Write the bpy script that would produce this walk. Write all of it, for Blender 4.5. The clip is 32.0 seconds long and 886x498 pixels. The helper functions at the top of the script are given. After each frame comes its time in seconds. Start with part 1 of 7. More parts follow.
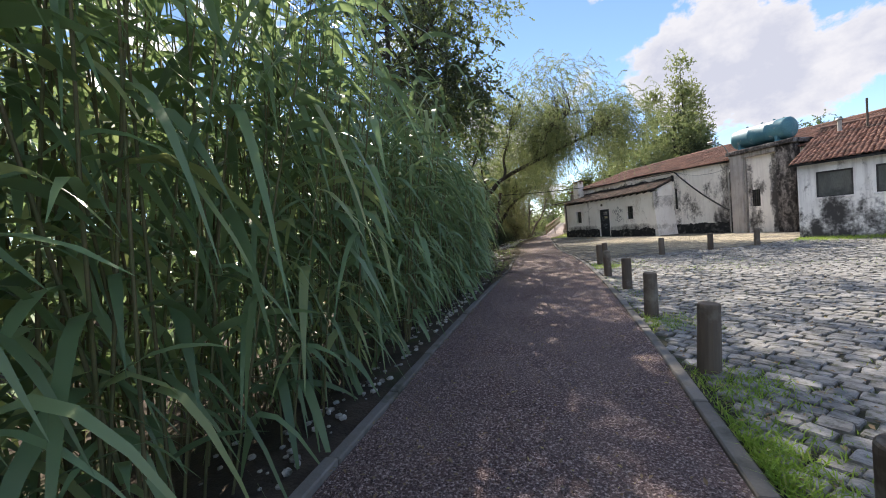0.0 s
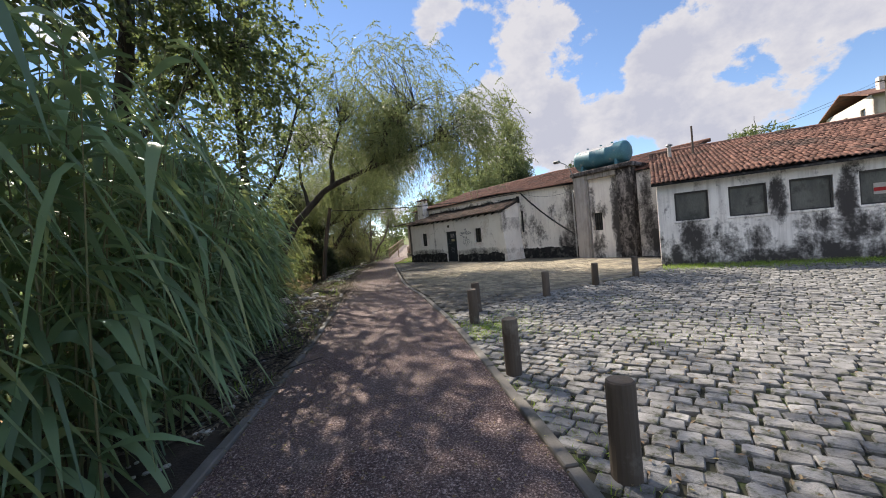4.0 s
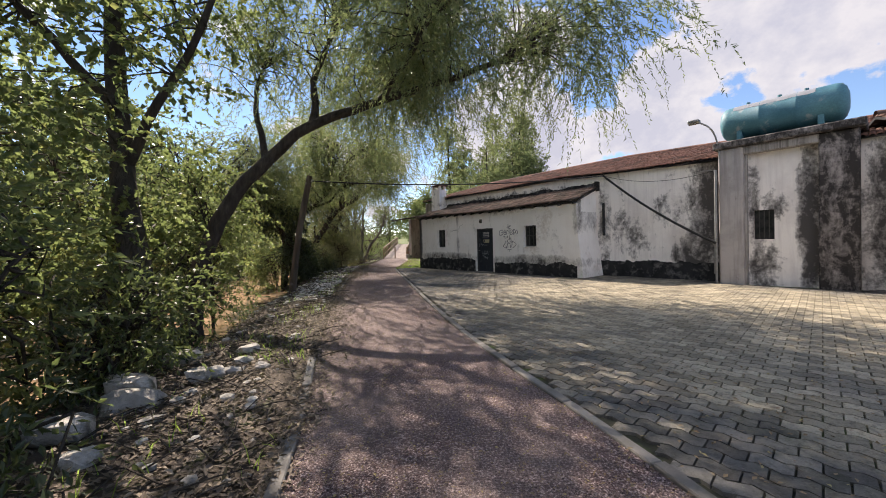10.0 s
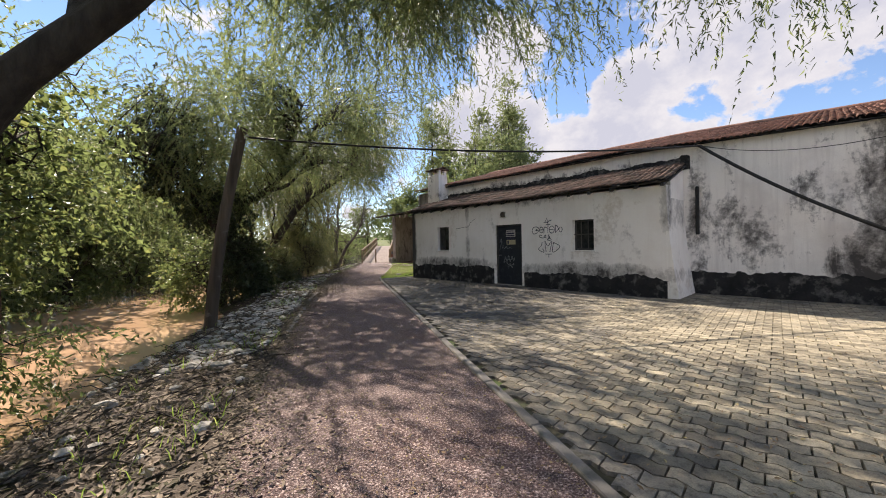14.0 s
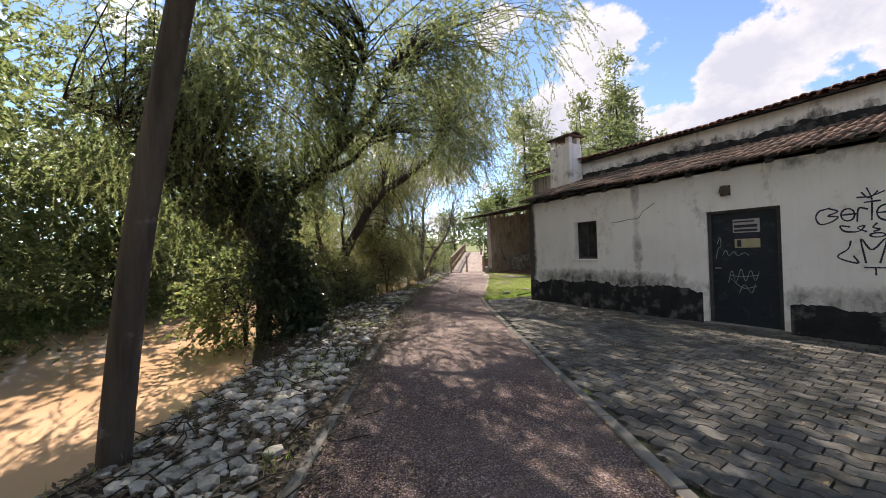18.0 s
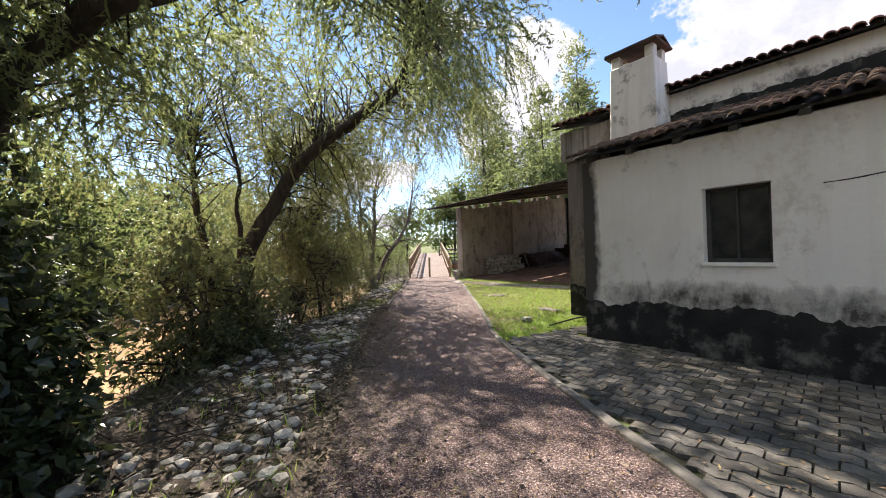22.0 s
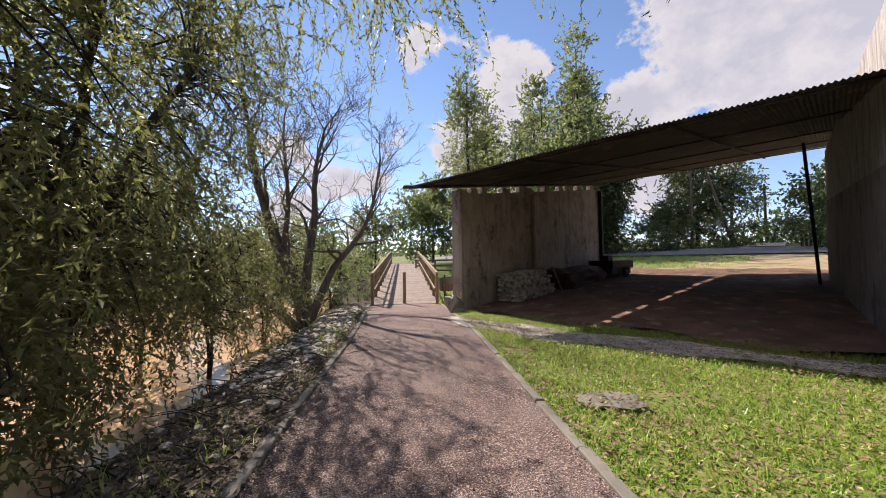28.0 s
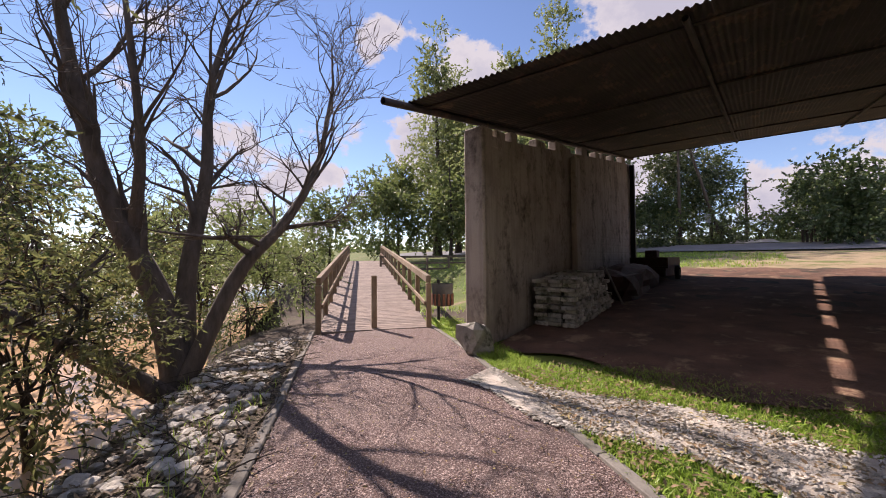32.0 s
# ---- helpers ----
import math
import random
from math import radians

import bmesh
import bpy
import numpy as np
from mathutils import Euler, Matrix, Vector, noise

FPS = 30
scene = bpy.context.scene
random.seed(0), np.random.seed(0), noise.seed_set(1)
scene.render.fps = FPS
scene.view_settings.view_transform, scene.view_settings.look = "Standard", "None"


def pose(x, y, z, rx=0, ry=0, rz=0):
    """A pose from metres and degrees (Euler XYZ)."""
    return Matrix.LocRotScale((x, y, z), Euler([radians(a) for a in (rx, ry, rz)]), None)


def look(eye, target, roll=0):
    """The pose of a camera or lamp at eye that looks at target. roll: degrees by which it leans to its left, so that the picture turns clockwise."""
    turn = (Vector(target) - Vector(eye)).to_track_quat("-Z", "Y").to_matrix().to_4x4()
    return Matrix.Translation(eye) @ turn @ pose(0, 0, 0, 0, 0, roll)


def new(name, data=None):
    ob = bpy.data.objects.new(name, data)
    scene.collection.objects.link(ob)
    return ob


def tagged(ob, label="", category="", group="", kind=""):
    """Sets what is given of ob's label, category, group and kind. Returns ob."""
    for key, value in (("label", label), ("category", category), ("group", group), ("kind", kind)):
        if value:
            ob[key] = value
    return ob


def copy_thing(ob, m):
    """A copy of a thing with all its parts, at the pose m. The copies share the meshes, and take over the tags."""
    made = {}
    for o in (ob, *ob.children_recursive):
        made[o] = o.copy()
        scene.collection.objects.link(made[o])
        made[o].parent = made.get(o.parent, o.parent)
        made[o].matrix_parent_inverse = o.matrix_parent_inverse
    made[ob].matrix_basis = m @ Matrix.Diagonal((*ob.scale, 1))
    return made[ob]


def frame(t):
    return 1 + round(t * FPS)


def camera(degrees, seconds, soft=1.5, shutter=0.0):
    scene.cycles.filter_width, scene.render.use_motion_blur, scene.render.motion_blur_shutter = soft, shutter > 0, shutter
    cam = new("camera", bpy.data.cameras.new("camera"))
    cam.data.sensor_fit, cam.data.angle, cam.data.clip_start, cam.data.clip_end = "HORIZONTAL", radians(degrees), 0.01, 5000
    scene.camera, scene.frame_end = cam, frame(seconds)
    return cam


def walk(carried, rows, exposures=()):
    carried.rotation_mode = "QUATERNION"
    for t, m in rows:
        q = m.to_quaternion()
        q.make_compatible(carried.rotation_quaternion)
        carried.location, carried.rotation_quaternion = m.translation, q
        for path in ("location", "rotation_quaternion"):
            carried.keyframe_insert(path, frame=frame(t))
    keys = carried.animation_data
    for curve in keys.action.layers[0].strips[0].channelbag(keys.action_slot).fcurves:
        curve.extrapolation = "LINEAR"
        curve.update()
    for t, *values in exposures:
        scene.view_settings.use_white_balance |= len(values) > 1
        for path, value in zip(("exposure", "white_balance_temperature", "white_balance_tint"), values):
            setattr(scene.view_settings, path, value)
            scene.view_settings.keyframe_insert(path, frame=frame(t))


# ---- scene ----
cam = camera(101.0, 32.0, soft=1.0)
PATH = [
    (0, -0.065, -0.138, 1.390, 15.28, -2.45, 5.13),
    (0.5, 0.032, 0.660, 1.413, 6.35, -1.72, 4.06),
    (1, 0.103, 1.434, 1.435, 3.70, -1.31, 3.51),
    (1.5, 0.145, 2.179, 1.455, 0.59, -1.80, 2.92),
    (2, 0.169, 2.895, 1.474, -1.11, -1.53, 2.41),
    (2.5, 0.163, 3.580, 1.490, -3.04, -1.21, 2.75),
    (3, 0.154, 4.240, 1.504, -4.00, -0.30, 3.59),
    (3.5, 0.129, 4.891, 1.514, -6.23, 0.67, 4.27),
    (4, 0.127, 5.551, 1.526, -8.78, -1.31, 5.17),
    (4.5, 0.109, 6.260, 1.538, -10.33, -3.63, 5.55),
    (6.5, -0.009, 9.073, 1.544, -17.44, -6.11, 0.67),
    (7, -0.073, 9.734, 1.540, -18.72, -5.87, 0.44),
    (7.5, -0.182, 10.382, 1.532, -18.50, -5.22, 0.89),
    (8, -0.317, 10.996, 1.521, -16.45, -4.07, 1.46),
    (8.5, -0.458, 11.597, 1.510, -13.46, -2.74, 2.38),
    (9, -0.582, 12.222, 1.501, -12.26, -1.94, 2.62),
    (9.5, -0.676, 12.865, 1.495, -13.40, -2.12, 2.03),
    (10, -0.745, 13.500, 1.491, -10.92, -1.03, 1.48),
    (10.5, -0.800, 14.109, 1.489, -9.41, -0.73, 1.81),
    (11, -0.841, 14.724, 1.488, -4.59, 0.46, 1.61),
    (11.5, -0.860, 15.377, 1.487, -4.75, 0.80, 1.91),
    (12, -0.868, 16.047, 1.485, -6.78, 0.79, 2.21),
    (12.5, -0.869, 16.729, 1.485, -10.79, -0.21, 2.31),
    (13, -0.859, 17.417, 1.486, -13.66, -0.80, 2.20),
    (13.5, -0.837, 18.100, 1.489, -15.12, -0.72, 1.28),
    (15.5, -0.705, 20.839, 1.512, -9.67, -1.39, 0.06),
    (16, -0.703, 21.510, 1.516, -7.50, -1.49, -0.36),
    (16.5, -0.723, 22.183, 1.517, -2.60, -0.39, 0.20),
    (17, -0.763, 22.843, 1.516, -0.79, -0.33, 0.97),
    (17.5, -0.820, 23.486, 1.515, -1.21, -0.24, 1.37),
    (18, -0.888, 24.116, 1.513, -1.40, 0.48, 1.83),
    (18.5, -0.963, 24.739, 1.512, -2.54, 0.94, 2.11),
    (19, -1.043, 25.363, 1.509, -1.34, 0.88, 1.58),
    (19.5, -1.128, 26.003, 1.501, -4.49, 0.44, 2.52),
    (20, -1.205, 26.684, 1.492, -6.22, 0.79, 2.42),
    (20.5, -1.262, 27.414, 1.483, -9.09, 0.98, 2.22),
    (21, -1.291, 28.172, 1.473, -9.85, 1.39, 1.48),
    (21.5, -1.308, 28.881, 1.465, -9.13, 1.49, 1.33),
    (22, -1.322, 29.552, 1.461, -9.71, 0.43, 1.67),
    (22.5, -1.354, 30.252, 1.464, -8.92, -0.06, 1.72),
    (23, -1.358, 30.963, 1.473, -12.06, -0.37, 2.31),
    (23.5, -1.317, 31.700, 1.484, -13.72, -0.51, 2.59),
    (24, -1.216, 32.388, 1.495, -16.01, -1.16, 3.01),
    (24.5, -1.079, 33.038, 1.506, -15.31, -0.85, 3.26),
    (25, -0.937, 33.699, 1.519, -15.06, -0.27, 1.13),
    (25.5, -0.810, 34.346, 1.527, -14.67, 0.41, 0.28),
    (27.5, -0.448, 36.840, 1.509, -14.13, 1.53, 0.38),
    (28, -0.397, 37.461, 1.497, -14.09, 2.05, 0.64),
    (28.5, -0.353, 38.079, 1.487, -15.58, 2.29, 0.31),
    (29, -0.297, 38.754, 1.491, -13.99, 2.95, -0.86),
    (29.5, -0.236, 39.440, 1.499, -13.40, 2.24, -0.88),
    (30, -0.174, 40.120, 1.507, -12.10, 2.40, -0.50),
    (30.5, -0.116, 40.788, 1.511, -13.27, 2.25, 0.04),
    (31, -0.052, 41.449, 1.511, -16.31, 2.12, 0.27),
    (31.5, 0.008, 42.105, 1.508, -17.46, 2.04, 0.36),
    (32, 0.073, 42.754, 1.504, -20.68, 1.50, 0.53),
]
walk(cam, [(t, pose(x, y, z, 90 + pitch, roll, yaw)) for t, x, y, z, yaw, pitch, roll in PATH],
     exposures=[(0, 1.22, 6750, 13), (4.5, 0.95, 6800, 14), (9, 1.12, 6950, 17), (13, 1.12, 6950, 16), (17, 1.3, 7000, 16), (19, 1.42, 7000, 16), (21, 1.5, 6950, 15), (23, 1.62, 6850, 15), (25.5, 1.45, 6950, 15), (28, 0.98, 6950, 19), (32, 0.88, 6950, 26)])

# ---------------------------------------------------------------- light
SUN_AZ, SUN_EL = radians(-22), radians(41.0)          # from +y towards +x
CLOUD_SHIFT = (3.35, 0.2, 0.35)
world = bpy.data.worlds.new("sky")
scene.world = world
world.use_nodes = True
wn, wl = world.node_tree.nodes, world.node_tree.links
wn.clear()
sky = wn.new("ShaderNodeTexSky")
sky.sky_type = "NISHITA"
sky.sun_disc = False
sky.sun_elevation, sky.sun_rotation = SUN_EL, SUN_AZ
sky.air_density, sky.dust_density, sky.ozone_density = 0.9, 0.0, 4.0
tc = wn.new("ShaderNodeTexCoord")
sep = wn.new("ShaderNodeSeparateXYZ")
wl.new(tc.outputs["Generated"], sep.inputs[0])


def wmath(op, a, b=None):
    n = wn.new("ShaderNodeMath")
    n.operation = op
    for i, v in enumerate((a, b)):
        if v is None:
            continue
        if isinstance(v, (int, float)):
            n.inputs[i].default_value = v
        else:
            wl.new(v, n.inputs[i])
    return n.outputs[0]


comb = wn.new("ShaderNodeCombineXYZ")
wl.new(wmath("MULTIPLY", sep.outputs[0], 1.0), comb.inputs[0])
wl.new(wmath("MULTIPLY", sep.outputs[1], 1.0), comb.inputs[1])
wl.new(wmath("MULTIPLY", sep.outputs[2], 1.35), comb.inputs[2])
cloud = wn.new("ShaderNodeTexNoise")
cloud.inputs["Scale"].default_value = 5.0
cloud.inputs["Detail"].default_value = 12
cloud.inputs["Roughness"].default_value = 0.60
cloud.inputs["Distortion"].default_value = 0.1
shift = wn.new("ShaderNodeVectorMath")
shift.operation = "ADD"
shift.inputs[1].default_value = CLOUD_SHIFT
wl.new(comb.outputs[0], shift.inputs[0])
wl.new(shift.outputs[0], cloud.inputs["Vector"])
cover = wn.new("ShaderNodeValToRGB")
cover.color_ramp.elements[0].position, cover.color_ramp.elements[1].position = 0.525, 0.575


def cloud_heap(az, el, inner, outer, force):
    """Raises the cover round a direction given in degrees from +y towards +x and above the horizon."""
    a_, e_ = radians(az), radians(el)
    dot = wn.new("ShaderNodeVectorMath")
    dot.operation = "DOT_PRODUCT"
    wl.new(tc.outputs["Generated"], dot.inputs[0])
    dot.inputs[1].default_value = (math.sin(a_) * math.cos(e_), math.cos(a_) * math.cos(e_), math.sin(e_))
    r_ = wn.new("ShaderNodeMapRange")
    r_.interpolation_type = "SMOOTHSTEP"
    r_.inputs["From Min"].default_value, r_.inputs["From Max"].default_value = math.cos(radians(outer)), math.cos(radians(inner))
    r_.inputs["To Max"].default_value = force
    wl.new(dot.outputs["Value"], r_.inputs["Value"])
    return r_.outputs[0]


heaps = 0.0
for heap_ in ((24, 26, 1, 9, 0.17), (20, 17, 2, 10, 0.17), (29, 15, 2, 11, 0.17), (54, 24, 5, 17, 0.18), (45, 14, 3, 14, 0.15), (11, 30, 0.5, 4.5, 0.14), (68, 14, 5, 18, 0.15), (-4, 9, 2, 13, 0.11)):
    heaps = wmath("MAXIMUM", heaps, cloud_heap(*heap_))
# Unseen bright cloud bank, added to fill the shaded house fronts.
behind = cloud_heap(-125, 30, 15, 105, 0.10)
heaped = wmath("SUBTRACT", wmath("ADD", wmath("ADD", cloud.outputs[0], heaps), behind), 0.055)
wl.new(heaped, cover.inputs[0])
shade = wn.new("ShaderNodeValToRGB")
shade.color_ramp.elements[0].position, shade.color_ramp.elements[1].position = 0.56, 0.74
shade.color_ramp.elements[0].color = (0.95, 0.98, 1.06, 1)
shade.color_ramp.elements[1].color = (0.72, 0.77, 0.92, 1)
puff = wn.new("ShaderNodeTexNoise")
puff.inputs["Scale"].default_value, puff.inputs["Detail"].default_value, puff.inputs["Roughness"].default_value = 9.0, 8, 0.62
wl.new(shift.outputs[0], puff.inputs["Vector"])
wl.new(wmath("ADD", heaped, wmath("MULTIPLY", wmath("SUBTRACT", puff.outputs[0], 0.5), 0.55)), shade.inputs[0])
skybg = wn.new("ShaderNodeBackground")
skybg.inputs[1].default_value = 0.098
wl.new(sky.outputs[0], skybg.inputs[0])
cloudbg = wn.new("ShaderNodeBackground")
# The added bank shines up to 0.5 brighter than the other clouds, as fill.
wl.new(wmath("ADD", 0.395, wmath("MULTIPLY", behind, 5.0)), cloudbg.inputs[1])
wl.new(shade.outputs[0], cloudbg.inputs[0])
mixbg = wn.new("ShaderNodeMixShader")
wout = wn.new("ShaderNodeOutputWorld")
wl.new(cover.outputs[0], mixbg.inputs[0])
wl.new(skybg.outputs[0], mixbg.inputs[1])
wl.new(cloudbg.outputs[0], mixbg.inputs[2])
wl.new(mixbg.outputs[0], wout.inputs[0])

sun_data = bpy.data.lights.new("sun", "SUN")
sun_data.energy, sun_data.angle, sun_data.color = 5.0, radians(0.53), (1.0, 0.93, 0.82)
sun = new("sun", sun_data)
toward_sun = Vector((math.sin(SUN_AZ) * math.cos(SUN_EL), math.cos(SUN_AZ) * math.cos(SUN_EL), math.sin(SUN_EL)))
sun.matrix_world = look(toward_sun * 60, (0, 0, 0))

# ---------------------------------------------------------------- materials


class Nodes:
    """A small writer of node materials; positions are in world metres."""

    def __init__(self, name):
        self.m = bpy.data.materials.new(name)
        self.m.use_nodes = True
        self.n, self.l = self.m.node_tree.nodes, self.m.node_tree.links
        self.n.clear()
        self.out = self.n.new("ShaderNodeOutputMaterial")
        self.geo = self.n.new("ShaderNodeNewGeometry")
        self.pos = self.geo.outputs["Position"]

    def node(self, kind, **inputs):
        n = self.n.new(kind)
        for k, v in inputs.items():
            self.set(n.inputs[k.replace("_", " ")], v)
        return n

    def set(self, socket, v):
        if isinstance(v, bpy.types.NodeSocket):
            self.l.new(v, socket)
        elif isinstance(v, tuple) and len(v) == 3 and socket.type == "RGBA":
            socket.default_value = (*v, 1)
        else:
            socket.default_value = v

    def noise(self, scale, detail=4, rough=0.55, distort=0.0, stretch=None):
        v = self.pos
        if stretch:
            mp = self.n.new("ShaderNodeMapping")
            mp.inputs["Scale"].default_value = stretch
            self.l.new(self.pos, mp.inputs["Vector"])
            v = mp.outputs[0]
        return self.node("ShaderNodeTexNoise", Vector=v, Scale=scale, Detail=detail, Roughness=rough, Distortion=distort).outputs[0]

    def ramp(self, fac, a, b, lo=0.0, hi=1.0):
        r = self.node("ShaderNodeMapRange", Value=fac)
        r.inputs["From Min"].default_value, r.inputs["From Max"].default_value = a, b
        r.inputs["To Min"].default_value, r.inputs["To Max"].default_value = lo, hi
        return r.outputs[0]

    def mix(self, fac, a, b, blend="MIX"):
        m = self.n.new("ShaderNodeMix")
        m.data_type, m.blend_type = "RGBA", blend
        self.set(m.inputs[0], fac)
        self.set(m.inputs[6], a)
        self.set(m.inputs[7], b)
        return m.outputs[2]

    def math(self, op, a, b=0.0):
        m = self.n.new("ShaderNodeMath")
        m.operation = op
        self.set(m.inputs[0], a)
        self.set(m.inputs[1], b)
        return m.outputs[0]

    def bump(self, height, strength=0.3, distance=0.01):
        return self.node("ShaderNodeBump", Height=height, Strength=strength, Distance=distance).outputs[0]

    def surface(self, color, rough=0.8, metal=0.0, normal=None, spec=0.3):
        p = self.node("ShaderNodeBsdfPrincipled", Roughness=rough, Metallic=metal)
        self.set(p.inputs["Base Color"], color)
        p.inputs["Specular IOR Level"].default_value = spec
        if normal is not None:
            self.l.new(normal, p.inputs["Normal"])
        self.l.new(p.outputs[0], self.out.inputs[0])
        return self.m


def grainy(name, c1, c2, scale=8.0, fine=60.0, rough=0.85, bump=0.3, dist=0.008, stretch=None, spot=None, spot_scale=3.0, spot_at=(0.55, 0.68), vary=0.0, metal=0.0, spec=0.3, island=False):
    """Two tones at two scales, with optional stains of a third tone and a tone that varies from piece to piece."""
    k = Nodes(name)
    big, small = k.noise(scale, 5, stretch=stretch), k.noise(fine, 3, stretch=stretch)
    col = k.mix(k.ramp(big, 0.35, 0.65), c1, c2)
    col = k.mix(k.ramp(small, 0.3, 0.7, 0.0, 0.35), col, tuple(x * 0.45 for x in c1))
    if spot:
        col = k.mix(k.ramp(k.noise(spot_scale, 6, 0.65), *spot_at), col, spot)
    if vary:
        r = k.geo.outputs["Random Per Island"] if island else k.node("ShaderNodeObjectInfo").outputs["Random"]
        hsv = k.n.new("ShaderNodeHueSaturation")
        k.l.new(col, hsv.inputs["Color"])
        k.l.new(k.ramp(r, 0, 1, 1 - vary, 1 + vary), hsv.inputs["Value"])
        col = hsv.outputs[0]
    return k.surface(col, rough, metal, k.bump(k.math("ADD", big, k.math("MULTIPLY", small, 0.5)), bump, dist), spec)


def leafy(name, c1, c2, c3, glow=0.45, rough=0.4, spec=0.5):
    """Leaves: three tones picked leaf by leaf, half of the light going through."""
    k = Nodes(name)
    r = k.geo.outputs["Random Per Island"]
    col = k.mix(k.ramp(r, 0.0, 0.8), tuple(c * 0.6 for c in c1), tuple(c * 1.2 for c in c2))
    col = k.mix(k.ramp(r, 0.86, 0.9), col, c3)
    col = k.mix(k.ramp(k.noise(0.5, 2), 0.3, 0.7, 0, 0.4), col, c2)
    d = k.node("ShaderNodeBsdfPrincipled", Roughness=rough)
    k.set(d.inputs["Base Color"], col)
    d.inputs["Specular IOR Level"].default_value = spec
    t = k.node("ShaderNodeBsdfTranslucent")
    k.set(t.inputs["Color"], k.mix(0.45, col, (0.30, 0.38, 0.13)))
    m = k.node("ShaderNodeMixShader", Fac=glow)
    k.l.new(d.outputs[0], m.inputs[1])
    k.l.new(t.outputs[0], m.inputs[2])
    k.l.new(m.outputs[0], k.out.inputs[0])
    return k.m


def plaster(name, white, grey, dark, dark_at, streak=0.5, scale=0.9, patches=(), brown=None, relief=0.35):
    """Old limewash with grey veils, black mould and vertical runs; patches: mouldy spots (x, z, half width, half height, force) in the wall's own metres."""
    k = Nodes(name)
    veil = k.noise(scale, 6, 0.6)
    run = k.noise(5.0, 6, 0.65, stretch=(1.6, 1.6, 0.10))
    mould = k.noise(scale * 1.7, 8, 0.7, 0.4, stretch=(1.25, 1.25, 0.6))
    speck = k.noise(9, 6, 0.7)
    col = k.mix(k.ramp(veil, 0.48, 0.78), white, grey)
    col = k.mix(k.ramp(run, 0.47, 0.68, 0, streak), col, grey)
    if streak >= 1.0:
        thin = k.noise(13.0, 5, 0.7, stretch=(1.8, 1.8, 0.05))
        col = k.mix(k.ramp(thin, 0.48, 0.62, 0, 0.85), col, tuple(c * 0.62 for c in grey))
    if brown:
        col = k.mix(k.ramp(k.math("ADD", k.math("MULTIPLY", k.noise(0.7, 6, 0.65), 0.7), k.math("MULTIPLY", speck, 0.3)), 0.56, 0.64, 0, 0.8), col, brown)
    fine = k.noise(45, 3)
    col = k.mix(k.ramp(fine, 0.45, 0.75, 0, 0.22), col, grey)
    both = k.math("ADD", k.math("MULTIPLY", mould, 0.70), k.math("MULTIPLY", speck, 0.30))
    if patches:
        at = k.node("ShaderNodeSeparateXYZ")
        k.l.new(k.node("ShaderNodeTexCoord").outputs["Object"], at.inputs[0])
        spot = 0.0
        for x, z, rx, rz, force in patches:
            dx = k.math("MULTIPLY", k.math("SUBTRACT", at.outputs[0], x), 1 / rx)
            dz = k.math("MULTIPLY", k.math("SUBTRACT", at.outputs[2], z), 1 / rz)
            d = k.math("ADD", k.math("MULTIPLY", dx, dx), k.math("MULTIPLY", dz, dz))
            spot = k.math("MAXIMUM", spot, k.ramp(d, 0.0, 1.3, force, 0.0))
        veiled = k.math("ADD", both, k.math("MULTIPLY", spot, 0.24))
        col = k.mix(k.ramp(veiled, 0.56, 0.68, 0, 0.75), col, tuple(c * 0.55 for c in grey))
        both = k.math("ADD", both, k.math("MULTIPLY", spot, 0.17))
    col = k.mix(k.ramp(both, dark_at - 0.05, dark_at + 0.09, 0, 0.92), col, dark)
    lump = k.math("ADD", k.math("MULTIPLY", k.noise(2.6, 4), 2.0), k.math("ADD", speck, k.math("MULTIPLY", fine, 0.3)))
    return k.surface(col, 0.92, 0, k.bump(lump, relief, 0.014), 0.15)


k = Nodes("red_asphalt")
_v = k.node("ShaderNodeTexVoronoi", Vector=k.pos, Scale=85.0)
_c = k.mix(k.ramp(k.noise(1.1, 5), 0.35, 0.7), (0.108, 0.062, 0.058), (0.168, 0.118, 0.109))
_c = k.mix(k.ramp(k.noise(55, 4, 0.7), 0.50, 0.62, 0, 0.95), _c, (0.52, 0.41, 0.38))
_c = k.mix(k.ramp(k.noise(75, 4, 0.7), 0.50, 0.62, 0, 0.95), _c, (0.020, 0.013, 0.013))
_c = k.mix(k.ramp(k.noise(0.4, 5, 0.6), 0.48, 0.68, 0, 0.5), _c, (0.19, 0.15, 0.135))
_c = k.mix(k.ramp(k.noise(5.0, 5, 0.7), 0.56, 0.7, 0, 0.4), _c, (0.06, 0.04, 0.038))
_c = k.mix(k.ramp(k.noise(16, 5, 0.78), 0.54, 0.68, 0, 0.6), _c, (0.045, 0.028, 0.026))
_c = k.mix(k.ramp(k.noise(21, 5, 0.78), 0.57, 0.68, 0, 0.55), _c, (0.42, 0.34, 0.31))
M_ASPHALT = k.surface(_c, 0.85, 0, k.bump(k.math("ADD", _v.outputs["Distance"], k.noise(60, 3)), 0.9, 0.012), 0.35)

M_KERB = grainy("kerb_concrete", (0.235, 0.22, 0.20), (0.15, 0.14, 0.125), 2.0, 70, 0.9, 0.4, spot=(0.10, 0.10, 0.08), vary=0.12)
M_SETT = grainy("granite_sett", (0.30, 0.296, 0.288), (0.16, 0.158, 0.152), 7.0, 60, 0.75, 0.9, 0.02, spot=(0.078, 0.084, 0.052), spot_scale=14, spot_at=(0.52, 0.66), vary=0.22)
M_SETTS = grainy("granite_setts", (0.30, 0.296, 0.288), (0.16, 0.158, 0.152), 7.0, 60, 0.75, 0.9, 0.02, spot=(0.078, 0.084, 0.052), spot_scale=14, spot_at=(0.52, 0.66), vary=0.22, island=True)


